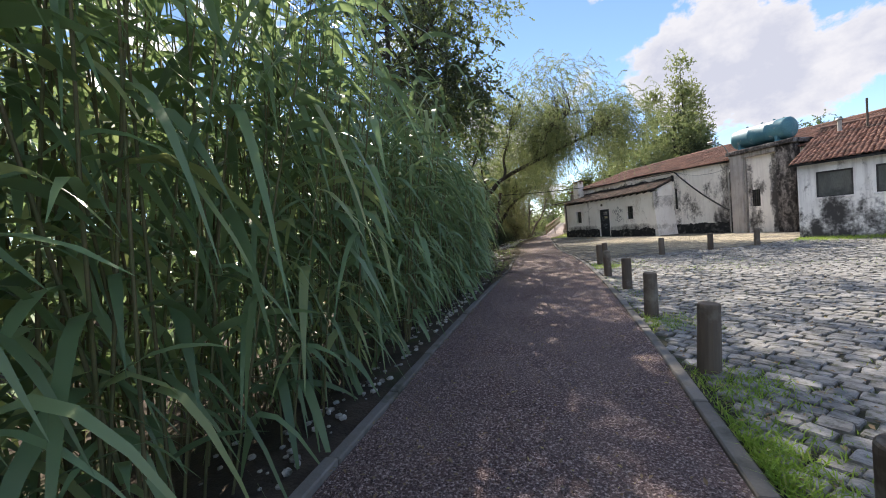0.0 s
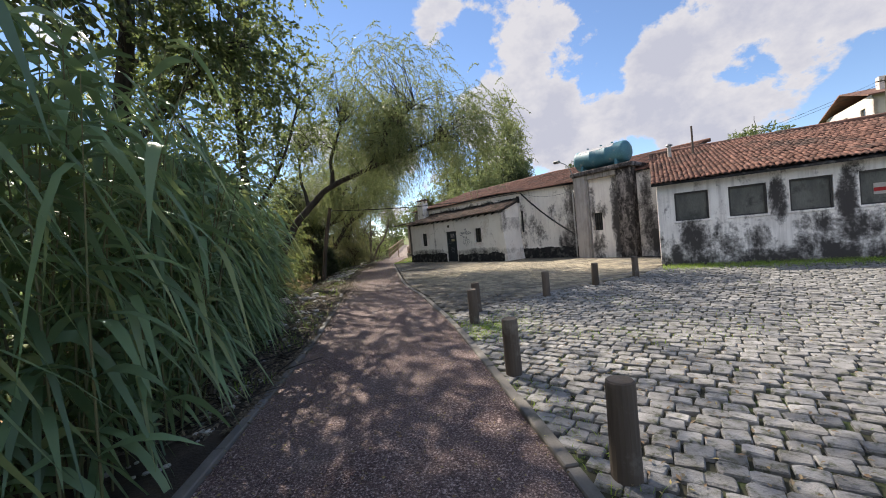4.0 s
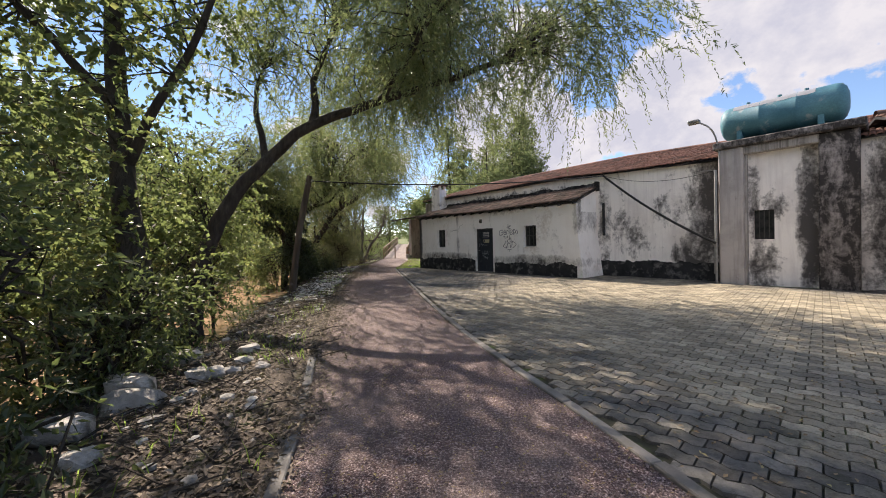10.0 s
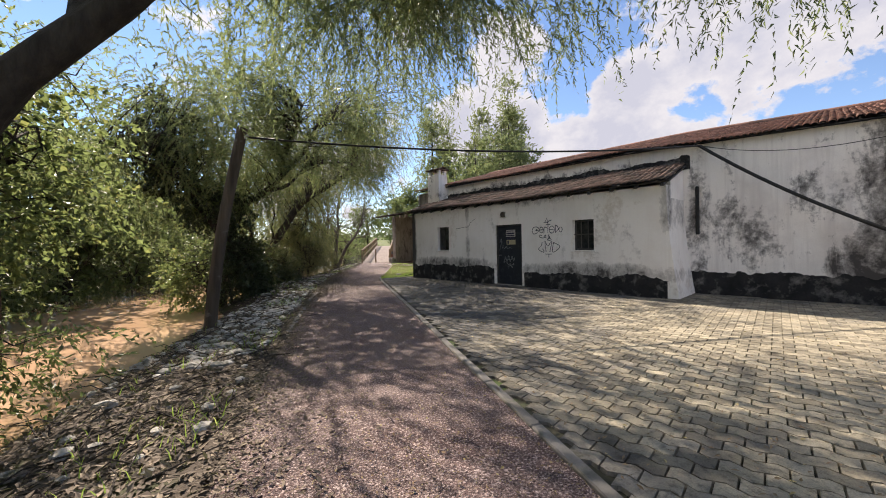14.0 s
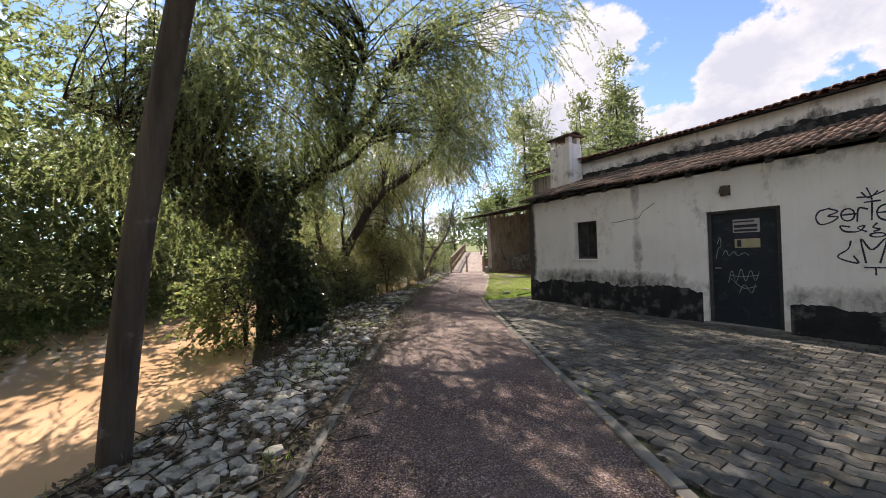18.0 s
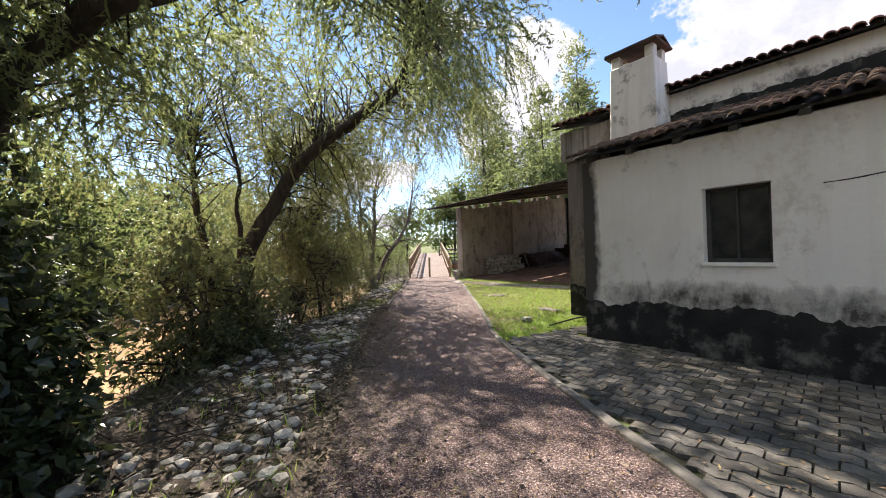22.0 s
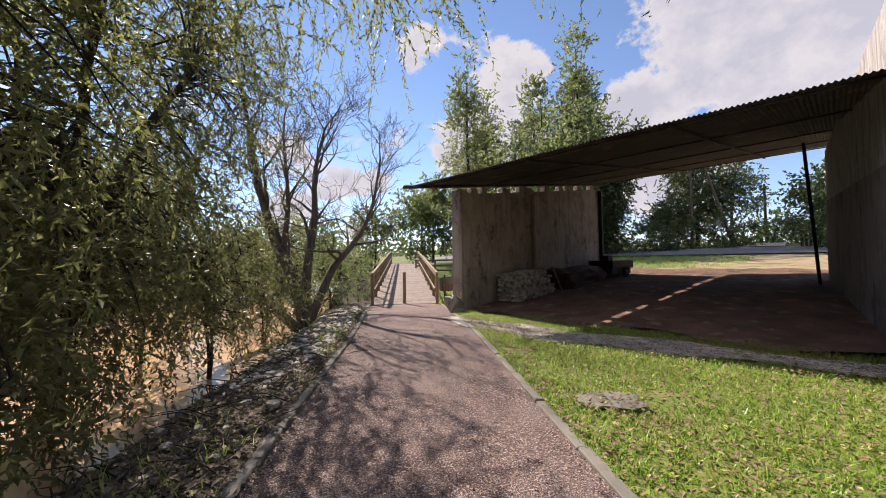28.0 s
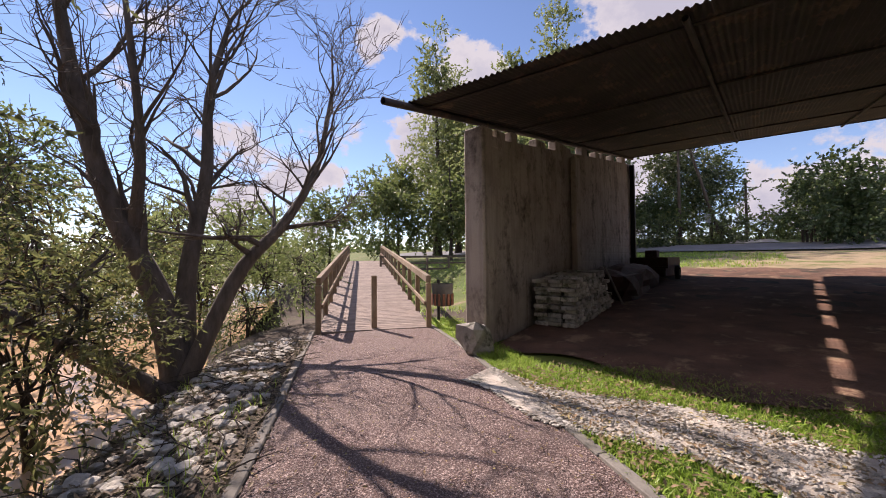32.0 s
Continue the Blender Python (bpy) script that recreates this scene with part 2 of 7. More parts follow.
def paver_stone(name, island):
    """Grey concrete, dark with moss spots; a pale sandy tone paints the sunlight into the open middle of the yard."""
    k = Nodes(name)
    r = k.geo.outputs["Random Per Island"] if island else k.node("ShaderNodeObjectInfo").outputs["Random"]
    small, big = k.noise(90, 3), k.noise(3.0, 5)
    col = k.mix(k.ramp(big, 0.35, 0.65), (0.175, 0.168, 0.155), (0.082, 0.079, 0.072))
    col = k.mix(k.ramp(k.noise(1.3, 6, 0.7), 0.56, 0.68, 0, 0.7), col, (0.060, 0.068, 0.030))
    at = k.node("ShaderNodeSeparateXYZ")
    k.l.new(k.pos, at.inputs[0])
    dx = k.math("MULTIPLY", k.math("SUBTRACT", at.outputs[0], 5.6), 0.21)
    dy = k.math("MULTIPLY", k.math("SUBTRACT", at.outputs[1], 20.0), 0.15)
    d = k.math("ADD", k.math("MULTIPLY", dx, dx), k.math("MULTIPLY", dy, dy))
    # Pale ellipse round (5.6, 20): sunlight put into the paver colour.
    sunlit_sand = k.math("ADD", k.ramp(d, 0.2, 1.6, 0.34, 0.0), k.noise(0.9, 6, 0.7))
    col = k.mix(k.ramp(sunlit_sand, 0.55, 0.80, 0, 0.9), col, (0.44, 0.385, 0.275))
    col = k.mix(k.ramp(k.noise(2.4, 7, 0.78), 0.57, 0.66, 0, 0.75), col, (0.085, 0.062, 0.036))
    col = k.mix(k.ramp(k.noise(17, 5, 0.75), 0.5, 0.66, 0, 0.6), col, (0.032, 0.031, 0.024))
    col = k.mix(k.ramp(k.noise(26, 5, 0.78), 0.58, 0.68, 0, 0.5), col, (0.30, 0.28, 0.235))
    col = k.mix(k.ramp(small, 0.3, 0.7, 0.0, 0.4), col, (0.05, 0.047, 0.04))
    hsv = k.n.new("ShaderNodeHueSaturation")
    k.l.new(col, hsv.inputs["Color"])
    k.l.new(k.ramp(r, 0, 1, 0.58, 1.24), hsv.inputs["Value"])
    return k.surface(hsv.outputs[0], 0.85, 0, k.bump(k.math("ADD", big, small), 0.5, 0.008), 0.3)


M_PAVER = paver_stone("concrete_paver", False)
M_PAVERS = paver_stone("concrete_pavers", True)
M_JOINT = grainy("joint_sand", (0.058, 0.056, 0.038), (0.034, 0.036, 0.022), 2.0, 50, 0.95, 0.6, spot=(0.07, 0.10, 0.03), spot_scale=0.9, spot_at=(0.52, 0.62))
M_SOIL = grainy("bank_soil", (0.055, 0.043, 0.034), (0.105, 0.082, 0.062), 2.5, 40, 0.95, 0.9, 0.03, spot=(0.055, 0.07, 0.025), spot_scale=0.8)
M_LAWN = grainy("lawn_soil", (0.10, 0.17, 0.025), (0.17, 0.19, 0.05), 1.6, 50, 0.95, 0.9, 0.03, spot=(0.19, 0.15, 0.085), spot_scale=1.1, spot_at=(0.55, 0.68))
M_GRAVEL = grainy("gravel_bed", (0.58, 0.53, 0.47), (0.38, 0.335, 0.285), 6.0, 70, 0.9, 0.9, 0.02)
M_SAND = grainy("verge_sand", (0.40, 0.31, 0.20), (0.26, 0.20, 0.12), 1.2, 30, 0.95, 1.0, 0.03, spot=(0.12, 0.15, 0.045), spot_scale=0.9, spot_at=(0.5, 0.62))
M_DIRT = grainy("shed_dirt", (0.19, 0.105, 0.075), (0.085, 0.055, 0.043), 1.6, 35, 0.95, 1.0, 0.03, spot=(0.27, 0.18, 0.12), spot_scale=2.2, spot_at=(0.56, 0.66))
M_ROAD = grainy("far_asphalt", (0.19, 0.19, 0.20), (0.14, 0.14, 0.145), 1.0, 60, 0.9, 0.3)
M_FIELD = grainy("far_field", (0.085, 0.13, 0.034), (0.16, 0.17, 0.065), 0.35, 9, 0.95, 1.0, 0.15, spot=(0.19, 0.15, 0.09), spot_scale=0.6, spot_at=(0.54, 0.68))
M_STONE = grainy("bank_limestone", (0.52, 0.49, 0.445), (0.33, 0.305, 0.27), 6.0, 45, 0.9, 0.9, 0.03, spot=(0.10, 0.10, 0.075), spot_scale=5, spot_at=(0.5, 0.64), vary=0.22)
M_STONES = grainy("bank_rubble", (0.56, 0.53, 0.48), (0.33, 0.31, 0.27), 6.0, 45, 0.9, 0.7, 0.02, spot=(0.09, 0.09, 0.07), spot_scale=4, vary=0.3, island=True)
M_BOLLARD = grainy("weathered_post_wood", (0.145, 0.117, 0.093), (0.080, 0.064, 0.051), 4.0, 40, 0.85, 0.6, 0.01, stretch=(1, 1, 0.08), spot=(0.20, 0.18, 0.15), spot_scale=2.5, vary=0.12)
M_RAILWOOD = grainy("rail_timber", (0.27, 0.20, 0.135), (0.17, 0.125, 0.085), 5.0, 50, 0.8, 0.4, 0.008, spot=(0.26, 0.22, 0.17), spot_scale=2.5, vary=0.15)
M_DECK = grainy("deck_board", (0.29, 0.235, 0.205), (0.20, 0.16, 0.14), 4.0, 60, 0.85, 0.4, 0.008, vary=0.15)
M_BARK = grainy("willow_bark", (0.075, 0.062, 0.050), (0.034, 0.028, 0.023), 9.0, 40, 0.95, 1.0, 0.05, stretch=(1, 1, 0.22))
M_DEADBARK = grainy("grey_bark", (0.13, 0.11, 0.095), (0.07, 0.058, 0.048), 9.0, 40, 0.95, 1.0, 0.03, stretch=(1, 1, 0.3))
M_POLE = grainy("pole_wood", (0.135, 0.105, 0.08), (0.06, 0.046, 0.036), 8.0, 40, 0.9, 1.0, 0.03, stretch=(1, 1, 0.09), spot=(0.19, 0.17, 0.15), spot_scale=2.5, spot_at=(0.6, 0.7))
M_TILE = grainy("clay_tile", (0.20, 0.13, 0.10), (0.12, 0.085, 0.07), 4.0, 50, 0.9, 0.4, 0.008, spot=(0.06, 0.05, 0.042), spot_scale=1.6, spot_at=(0.45, 0.62), vary=0.3)
M_OLDTILES = grainy("old_clay_tiles", (0.20, 0.13, 0.10), (0.12, 0.085, 0.07), 4.0, 50, 0.9, 0.4, 0.008, spot=(0.06, 0.05, 0.042), spot_scale=1.6, spot_at=(0.45, 0.62), vary=0.4, island=True)
M_TILES = grainy("clay_tiles", (0.25, 0.125, 0.09), (0.165, 0.09, 0.068), 4.0, 50, 0.9, 0.4, 0.008, spot=(0.09, 0.062, 0.05), spot_scale=0.9, spot_at=(0.48, 0.66), vary=0.3, island=True)
M_WHITE = plaster("limewash_wall", (0.90, 0.87, 0.825), (0.79, 0.745, 0.69), (0.05, 0.047, 0.045), 0.69, 0.35, patches=[(-19.75, 2.4, 0.14, 0.8, 0.7), (-26.5, 1.7, 0.13, 0.9, 0.7), (-26.52, 2.6, 0.12, 0.45, 1.15), (-29.9, 1.4, 0.27, 2.6, 2.6), (-21.9, 0.58, 2.6, 0.3, 1.35), (-27.6, 0.68, 2.6, 0.3, 1.35), (-23.0, 2.8, 1.6, 0.16, 0.5)], brown=(0.66, 0.60, 0.53))
M_MAIN = plaster("stained_wall", (0.89, 0.855, 0.81), (0.64, 0.60, 0.57), (0.05, 0.047, 0.047), 0.61, 0.5, 0.8, patches=[(-15.8, 2.3, 0.85, 2.5, 1.35), (-16.2, 0.6, 0.9, 0.9, 1.2), (-16.9, 2.5, 0.8, 0.7, 0.75), (-18.4, 1.7, 0.9, 1.0, 0.55), (-19.4, 1.9, 0.34, 2.2, 0.8), (-14.75, 2.6, 0.22, 1.5, 0.9), (-14.15, 2.3, 0.5, 0.45, 0.75), (-13.55, 1.9, 0.30, 2.2, 1.5), (-14.55, 0.4, 0.4, 0.9, 0.7), (-12.0, 0.9, 0.8, 1.3, 1.1), (-12.3, 2.4, 0.35, 1.6, 0.8), (-25.0, 3.7, 5.5, 0.22, 0.6)])
M_PILLAR = plaster("grey_render", (0.45, 0.42, 0.40), (0.27, 0.25, 0.24), (0.06, 0.055, 0.055), 0.62, 0.8, 1.3)
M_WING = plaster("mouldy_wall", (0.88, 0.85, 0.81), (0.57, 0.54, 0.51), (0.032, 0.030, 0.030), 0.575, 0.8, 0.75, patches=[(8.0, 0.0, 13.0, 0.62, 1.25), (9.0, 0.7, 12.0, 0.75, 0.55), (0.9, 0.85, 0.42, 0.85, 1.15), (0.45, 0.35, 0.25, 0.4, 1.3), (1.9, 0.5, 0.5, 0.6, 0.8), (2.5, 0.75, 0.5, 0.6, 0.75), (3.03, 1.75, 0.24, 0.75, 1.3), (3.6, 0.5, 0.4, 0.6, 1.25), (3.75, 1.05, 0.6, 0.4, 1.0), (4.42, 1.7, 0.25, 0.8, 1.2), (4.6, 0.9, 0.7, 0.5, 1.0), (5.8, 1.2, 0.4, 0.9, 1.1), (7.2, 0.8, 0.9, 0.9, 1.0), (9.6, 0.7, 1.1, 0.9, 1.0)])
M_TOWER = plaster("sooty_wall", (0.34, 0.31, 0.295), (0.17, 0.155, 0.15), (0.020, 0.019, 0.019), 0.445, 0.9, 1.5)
# Serves the damp grey wall and the painted shade on the end walls.
M_DAMPSHADE = plaster("damp_shade_render", (0.24, 0.212, 0.198), (0.145, 0.126, 0.117), (0.045, 0.038, 0.035), 0.57, 0.9, 0.7, relief=0.7)
M_RETURN = plaster("streaky_render", (0.41, 0.388, 0.37), (0.235, 0.22, 0.208), (0.10, 0.085, 0.075), 0.58, 1.0, 1.5, relief=0.6)
M_BLACK = grainy("tar_plinth", (0.018, 0.018, 0.019), (0.036, 0.036, 0.036), 3.0, 40, 0.9, 0.5, 0.012, spot=(0.17, 0.162, 0.155), spot_scale=3.4, spot_at=(0.52, 0.70))
M_SHEDWALL = plaster("shed_render", (0.43, 0.37, 0.315), (0.25, 0.205, 0.175), (0.10, 0.08, 0.068), 0.55, 0.7, 1.2, relief=0.6)
M_CORR = grainy("rusty_sheet", (0.085, 0.068, 0.064), (0.055, 0.046, 0.045), 1.5, 30, 0.75, 0.3, 0.006, spot=(0.17, 0.11, 0.08), spot_scale=2.0, metal=0.3)
M_DOOR = grainy("door_paint", (0.016, 0.021, 0.029), (0.025, 0.031, 0.039), 2.0, 40, 0.5, 0.2, 0.004, spot=(0.045, 0.05, 0.055), spot_scale=7)
M_FRAME = grainy("dark_joinery", (0.05, 0.05, 0.05), (0.085, 0.08, 0.075), 5.0, 40, 0.7, 0.3)
M_SHUTTER = grainy("grey_shutter", (0.10, 0.105, 0.095), (0.17, 0.172, 0.155), 2.6, 40, 0.7, 0.4, stretch=(1, 1, 0.3), spot=(0.055, 0.058, 0.052), spot_scale=1.8)
M_TANK = grainy("teal_tank_paint", (0.055, 0.17, 0.225), (0.10, 0.25, 0.29), 1.2, 25, 0.55, 0.25, 0.006, spot=(0.30, 0.34, 0.34), spot_scale=2.2, spot_at=(0.58, 0.7))
M_STEEL = grainy("galvanised_steel", (0.38, 0.38, 0.37), (0.27, 0.27, 0.26), 8.0, 50, 0.5, 0.2, metal=0.6)
M_CABLE = grainy("black_cable", (0.02, 0.02, 0.02), (0.03, 0.03, 0.03), 8, 40, 0.6, 0.1)
M_INK = grainy("spray_paint", (0.03, 0.033, 0.055), (0.05, 0.05, 0.08), 12, 60, 0.6, 0.1)
M_CHALK = grainy("pale_scribble", (0.34, 0.36, 0.38), (0.28, 0.30, 0.32), 12, 60, 0.8, 0.1)
M_PAPER = grainy("notice_paper", (0.52, 0.50, 0.46), (0.42, 0.40, 0.37), 6, 60, 0.8, 0.1)
M_YELLOWP = grainy("notice_yellow", (0.52, 0.46, 0.28), (0.42, 0.37, 0.24), 6, 60, 0.8, 0.1)
M_REDINK = grainy("red_print", (0.42, 0.03, 0.03), (0.34, 0.03, 0.03), 8, 60, 0.7, 0.1)
M_CREAM = grainy("house_render", (0.72, 0.64, 0.56), (0.62, 0.55, 0.48), 0.6, 20, 0.9, 0.2)
M_TRAILER = grainy("trailer_red", (0.06, 0.02, 0.018), (0.035, 0.018, 0.016), 4, 40, 0.7, 0.3, spot=(0.06, 0.05, 0.045))
M_RUBBER = grainy("tyre_rubber", (0.025, 0.025, 0.025), (0.04, 0.04, 0.04), 8, 60, 0.85, 0.3)
M_BIN = grainy("grey_bin", (0.09, 0.095, 0.10), (0.13, 0.135, 0.14), 6, 50, 0.6, 0.2)
M_TWIGRED = grainy("bin_slat_wood", (0.25, 0.12, 0.08), (0.17, 0.08, 0.06), 6, 50, 0.8, 0.3)
M_SIGN = grainy("sign_back", (0.40, 0.41, 0.42), (0.33, 0.34, 0.35), 6, 50, 0.5, 0.1, metal=0.4)
M_DEADLEAF = leafy("fallen_leaf", (0.30, 0.24, 0.15), (0.20, 0.13, 0.075), (0.40, 0.33, 0.14), 0.1, 0.8)
M_LITTER = leafy("bank_litter", (0.12, 0.088, 0.062), (0.175, 0.135, 0.10), (0.34, 0.27, 0.19), 0.1, 0.85)
M_REEDLEAF = leafy("reed_leaf", (0.110, 0.200, 0.095), (0.235, 0.345, 0.170), (0.40, 0.44, 0.18), 0.40, 0.34, 0.55)
M_REEDSTEM = grainy("reed_cane", (0.16, 0.17, 0.07), (0.20, 0.16, 0.085), 8, 50, 0.6, 0.2, vary=0.2, island=True)
M_WILLOW = leafy("willow_leaf", (0.095, 0.132, 0.055), (0.172, 0.200, 0.098), (0.27, 0.23, 0.11), 0.60)
M_GOLDWILLOW = leafy("yellowing_willow_leaf", (0.125, 0.135, 0.05), (0.19, 0.18, 0.08), (0.30, 0.23, 0.10), 0.6)
M_POPLAR = leafy("poplar_leaf", (0.058, 0.088, 0.026), (0.129, 0.156, 0.057), (0.228, 0.198, 0.061), 0.58)
M_BUSH = leafy("bush_leaf", (0.040, 0.065, 0.023), (0.088, 0.118, 0.045), (0.165, 0.160, 0.065), 0.5)
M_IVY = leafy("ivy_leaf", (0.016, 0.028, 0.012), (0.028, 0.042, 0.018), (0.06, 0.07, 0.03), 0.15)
M_DRYLEAF = leafy("autumn_leaf", (0.129, 0.095, 0.038), (0.091, 0.080, 0.030), (0.182, 0.114, 0.046), 0.4)
M_DARKTREE = leafy("oak_leaf", (0.035, 0.065, 0.022), (0.06, 0.095, 0.035), (0.09, 0.11, 0.04), 0.3)
M_GRASS = leafy("grass_blade", (0.20, 0.37, 0.035), (0.30, 0.46, 0.06), (0.44, 0.45, 0.14), 0.55)
M_OLIVE = leafy("thicket_leaf", (0.074, 0.072, 0.036), (0.115, 0.104, 0.053), (0.18, 0.135, 0.066), 0.45)
# Bush leaf darkened; the shade under the trees is put into its colour.
M_SHADY = leafy("dark_shaded_leaf", (0.020, 0.036, 0.014), (0.038, 0.055, 0.022), (0.07, 0.07, 0.03), 0.25)
# Paler, yellower poplar leaf; the haze of distance is put into its colour.
M_FARPOPLAR = leafy("hazed_poplar_leaf", (0.15, 0.18, 0.075), (0.20, 0.22, 0.10), (0.30, 0.27, 0.11), 0.45)

k = Nodes("muddy_water")
_b = k.bump(k.noise(2.5, 3, 0.5), 0.06, 0.03)
M_WATER = k.surface(k.mix(k.ramp(k.noise(0.25, 3), 0.35, 0.65), (0.60, 0.40, 0.255), (0.50, 0.32, 0.19)), 0.12, 0, _b, 0.5)
k = Nodes("dusty_glass")
M_GLASS = k.surface(k.mix(k.ramp(k.noise(4, 4), 0.4, 0.7), (0.02, 0.022, 0.024), (0.06, 0.06, 0.058)), 0.18, 0, None, 0.5)

# ---------------------------------------------------------------- mesh helpers


def link_mesh(name, me, mat, parent=None, label=""):
    ob = new(name, me)
    if mat is not None:
        me.materials.append(mat)
    if parent is not None:
        ob.parent = parent
    if label:
        ob["label"] = label
    return ob


def part(name, bm, mat, parent=None, label="", smooth=False):
    me = bpy.data.meshes.new(name)
    bmesh.ops.recalc_face_normals(bm, faces=bm.faces)
    bm.to_mesh(me)
    bm.free()
    me.polygons.foreach_set("use_smooth", [smooth] * len(me.polygons))
    return link_mesh(name, me, mat, parent, label)


def raw(name, verts, faces, mat, parent=None, label="", smooth=False):
    """A mesh from arrays: verts (n, 3) and faces (m, k)."""
    me = bpy.data.meshes.new(name)
    verts, faces = np.asarray(verts, dtype=np.float32), np.asarray(faces, dtype=np.int32)
    m, kk = faces.shape
    me.vertices.add(len(verts))
    me.vertices.foreach_set("co", verts.ravel())
    me.loops.add(m * kk)
    me.loops.foreach_set("vertex_index", faces.ravel())
    me.polygons.add(m)
    me.polygons.foreach_set("loop_start", np.arange(0, m * kk, kk, dtype=np.int32))
    me.polygons.foreach_set("use_smooth", np.full(m, smooth, dtype=bool))
    me.update(calc_edges=True)
    return link_mesh(name, me, mat, parent, label)


def stamp(tv, tf, places, turns):
    """Copies of a template (tv, tf) at places (n, 3), turned and scaled by turns (n, 3, 3)."""
    tv, tf = np.asarray(tv, float), np.asarray(tf, int)
    n = len(places)
    v = np.einsum("nij,kj->nki", turns, tv) + places[:, None, :]
    f = tf[None] + (np.arange(n) * len(tv))[:, None, None]
    return v.reshape(-1, 3), f.reshape(-1, tf.shape[1])


def empty(name, label, category, group="", kind="", m=None):
    ob = new(name)
    ob.empty_display_size = 0.2
    if m is not None:
        ob.matrix_world = m
    return tagged(ob, label, category, group, kind)


def box_bm(bm, x0, x1, y0, y1, z0, z1, bevel=0.0):
    r = bmesh.ops.create_cube(bm, size=1.0)
    for v in r["verts"]:
        v.co = Vector((x0 + (v.co.x + 0.5) * (x1 - x0), y0 + (v.co.y + 0.5) * (y1 - y0), z0 + (v.co.z + 0.5) * (z1 - z0)))
    if bevel:
        es = list({e for v in r["verts"] for e in v.link_edges})
        bmesh.ops.bevel(bm, geom=es, offset=bevel, segments=1, affect="EDGES")
    return bm


def box(name, x0, x1, y0, y1, z0, z1, mat, parent=None, bevel=0.006, label=""):
    return part(name, box_bm(bmesh.new(), x0, x1, y0, y1, z0, z1, bevel), mat, parent, label)


def tube_arrays(points, radii, sides=6, v0=0):
    pts = [Vector(p) for p in points]
    vs, fs = [], []
    up = Vector((0.13, 0.97, 0.21))
    for i, p in enumerate(pts):
        d = (pts[min(i + 1, len(pts) - 1)] - pts[max(i - 1, 0)]).normalized()
        a = d.cross(up)
        if a.length < 1e-3:
            a = d.cross(Vector((1, 0, 0)))
        a.normalize()
        b = d.cross(a)
        for s in range(sides):
            t = 2 * math.pi * s / sides
            vs.append(p + (a * math.cos(t) + b * math.sin(t)) * radii[i])
    for i in range(len(pts) - 1):
        for s in range(sides):
            q = (s + 1) % sides
            fs.append((v0 + i * sides + s, v0 + i * sides + q, v0 + (i + 1) * sides + q, v0 + (i + 1) * sides + s))
    return vs, fs


def tubes(name, lines, mat, parent=None, label="", sides=6):
    """Several tapered tubes in one mesh: lines of (points, radii)."""
    vs, fs = [], []
    for points, radii in lines:
        v, f = tube_arrays(points, radii, sides, len(vs))
        vs += v
        fs += f
    return raw(name, [tuple(v) for v in vs], fs, mat, parent, label, smooth=True)


def smooth_line(points, n):
    """A rounded line of n points through the given ones (Catmull-Rom)."""
    p = [Vector(q) for q in points]
    p = [p[0] * 2 - p[1]] + p + [p[-1] * 2 - p[-2]]
    out = []
    for i in range(n):
        s = i / (n - 1) * (len(p) - 3)
        j = min(int(s), len(p) - 4)
        t = s - j
        a, b, c, d = p[j:j + 4]
        out.append(0.5 * ((2 * b) + (c - a) * t + (2 * a - 5 * b + 4 * c - d) * t * t + (3 * b - a - 3 * c + d) * t ** 3))
    return out


def wall_bm(x0, x1, z0, z1, y0, y1, holes=(), top=None, cell=0.0):
    """An upright slab with openings through it; top: a function of x for a sloped top edge."""
    cuts = np.arange(x0 + cell, x1 - cell / 2, cell) if cell else []
    xs = sorted({x0, x1, *cuts, *[h[0] for h in holes], *[h[1] for h in holes]})
    zs = sorted({z0, z1, *[h[2] for h in holes], *[h[3] for h in holes]})
    zs = [z for z in zs if z0 <= z <= z1]

    def solid(i, j):
        if not (0 <= i < len(xs) - 1 and 0 <= j < len(zs) - 1):
            return False
        cx, cz = (xs[i] + xs[i + 1]) / 2, (zs[j] + zs[j + 1]) / 2
        return not any(h[0] < cx < h[1] and h[2] < cz < h[3] for h in holes)

    bm, cache = bmesh.new(), {}

    def v(i, j, y):
        key = (i, j, y)
        if key not in cache:
            z = zs[j] if not (top and j == len(zs) - 1) else top(xs[i])
            cache[key] = bm.verts.new((xs[i], y, z))
        return cache[key]

    for i in range(len(xs) - 1):
        for j in range(len(zs) - 1):
            if not solid(i, j):
                continue
            for y in (y0, y1):
                bm.faces.new((v(i, j, y), v(i + 1, j, y), v(i + 1, j + 1, y), v(i, j + 1, y)))
            for di, dj, a, b in ((-1, 0, (i, j), (i, j + 1)), (1, 0, (i + 1, j), (i + 1, j + 1)), (0, -1, (i, j), (i + 1, j)), (0, 1, (i, j + 1), (i + 1, j + 1))):
                if not solid(i + di, j + dj):
                    bm.faces.new((v(*a, y0), v(*b, y0), v(*b, y1), v(*a, y1)))
    return bm


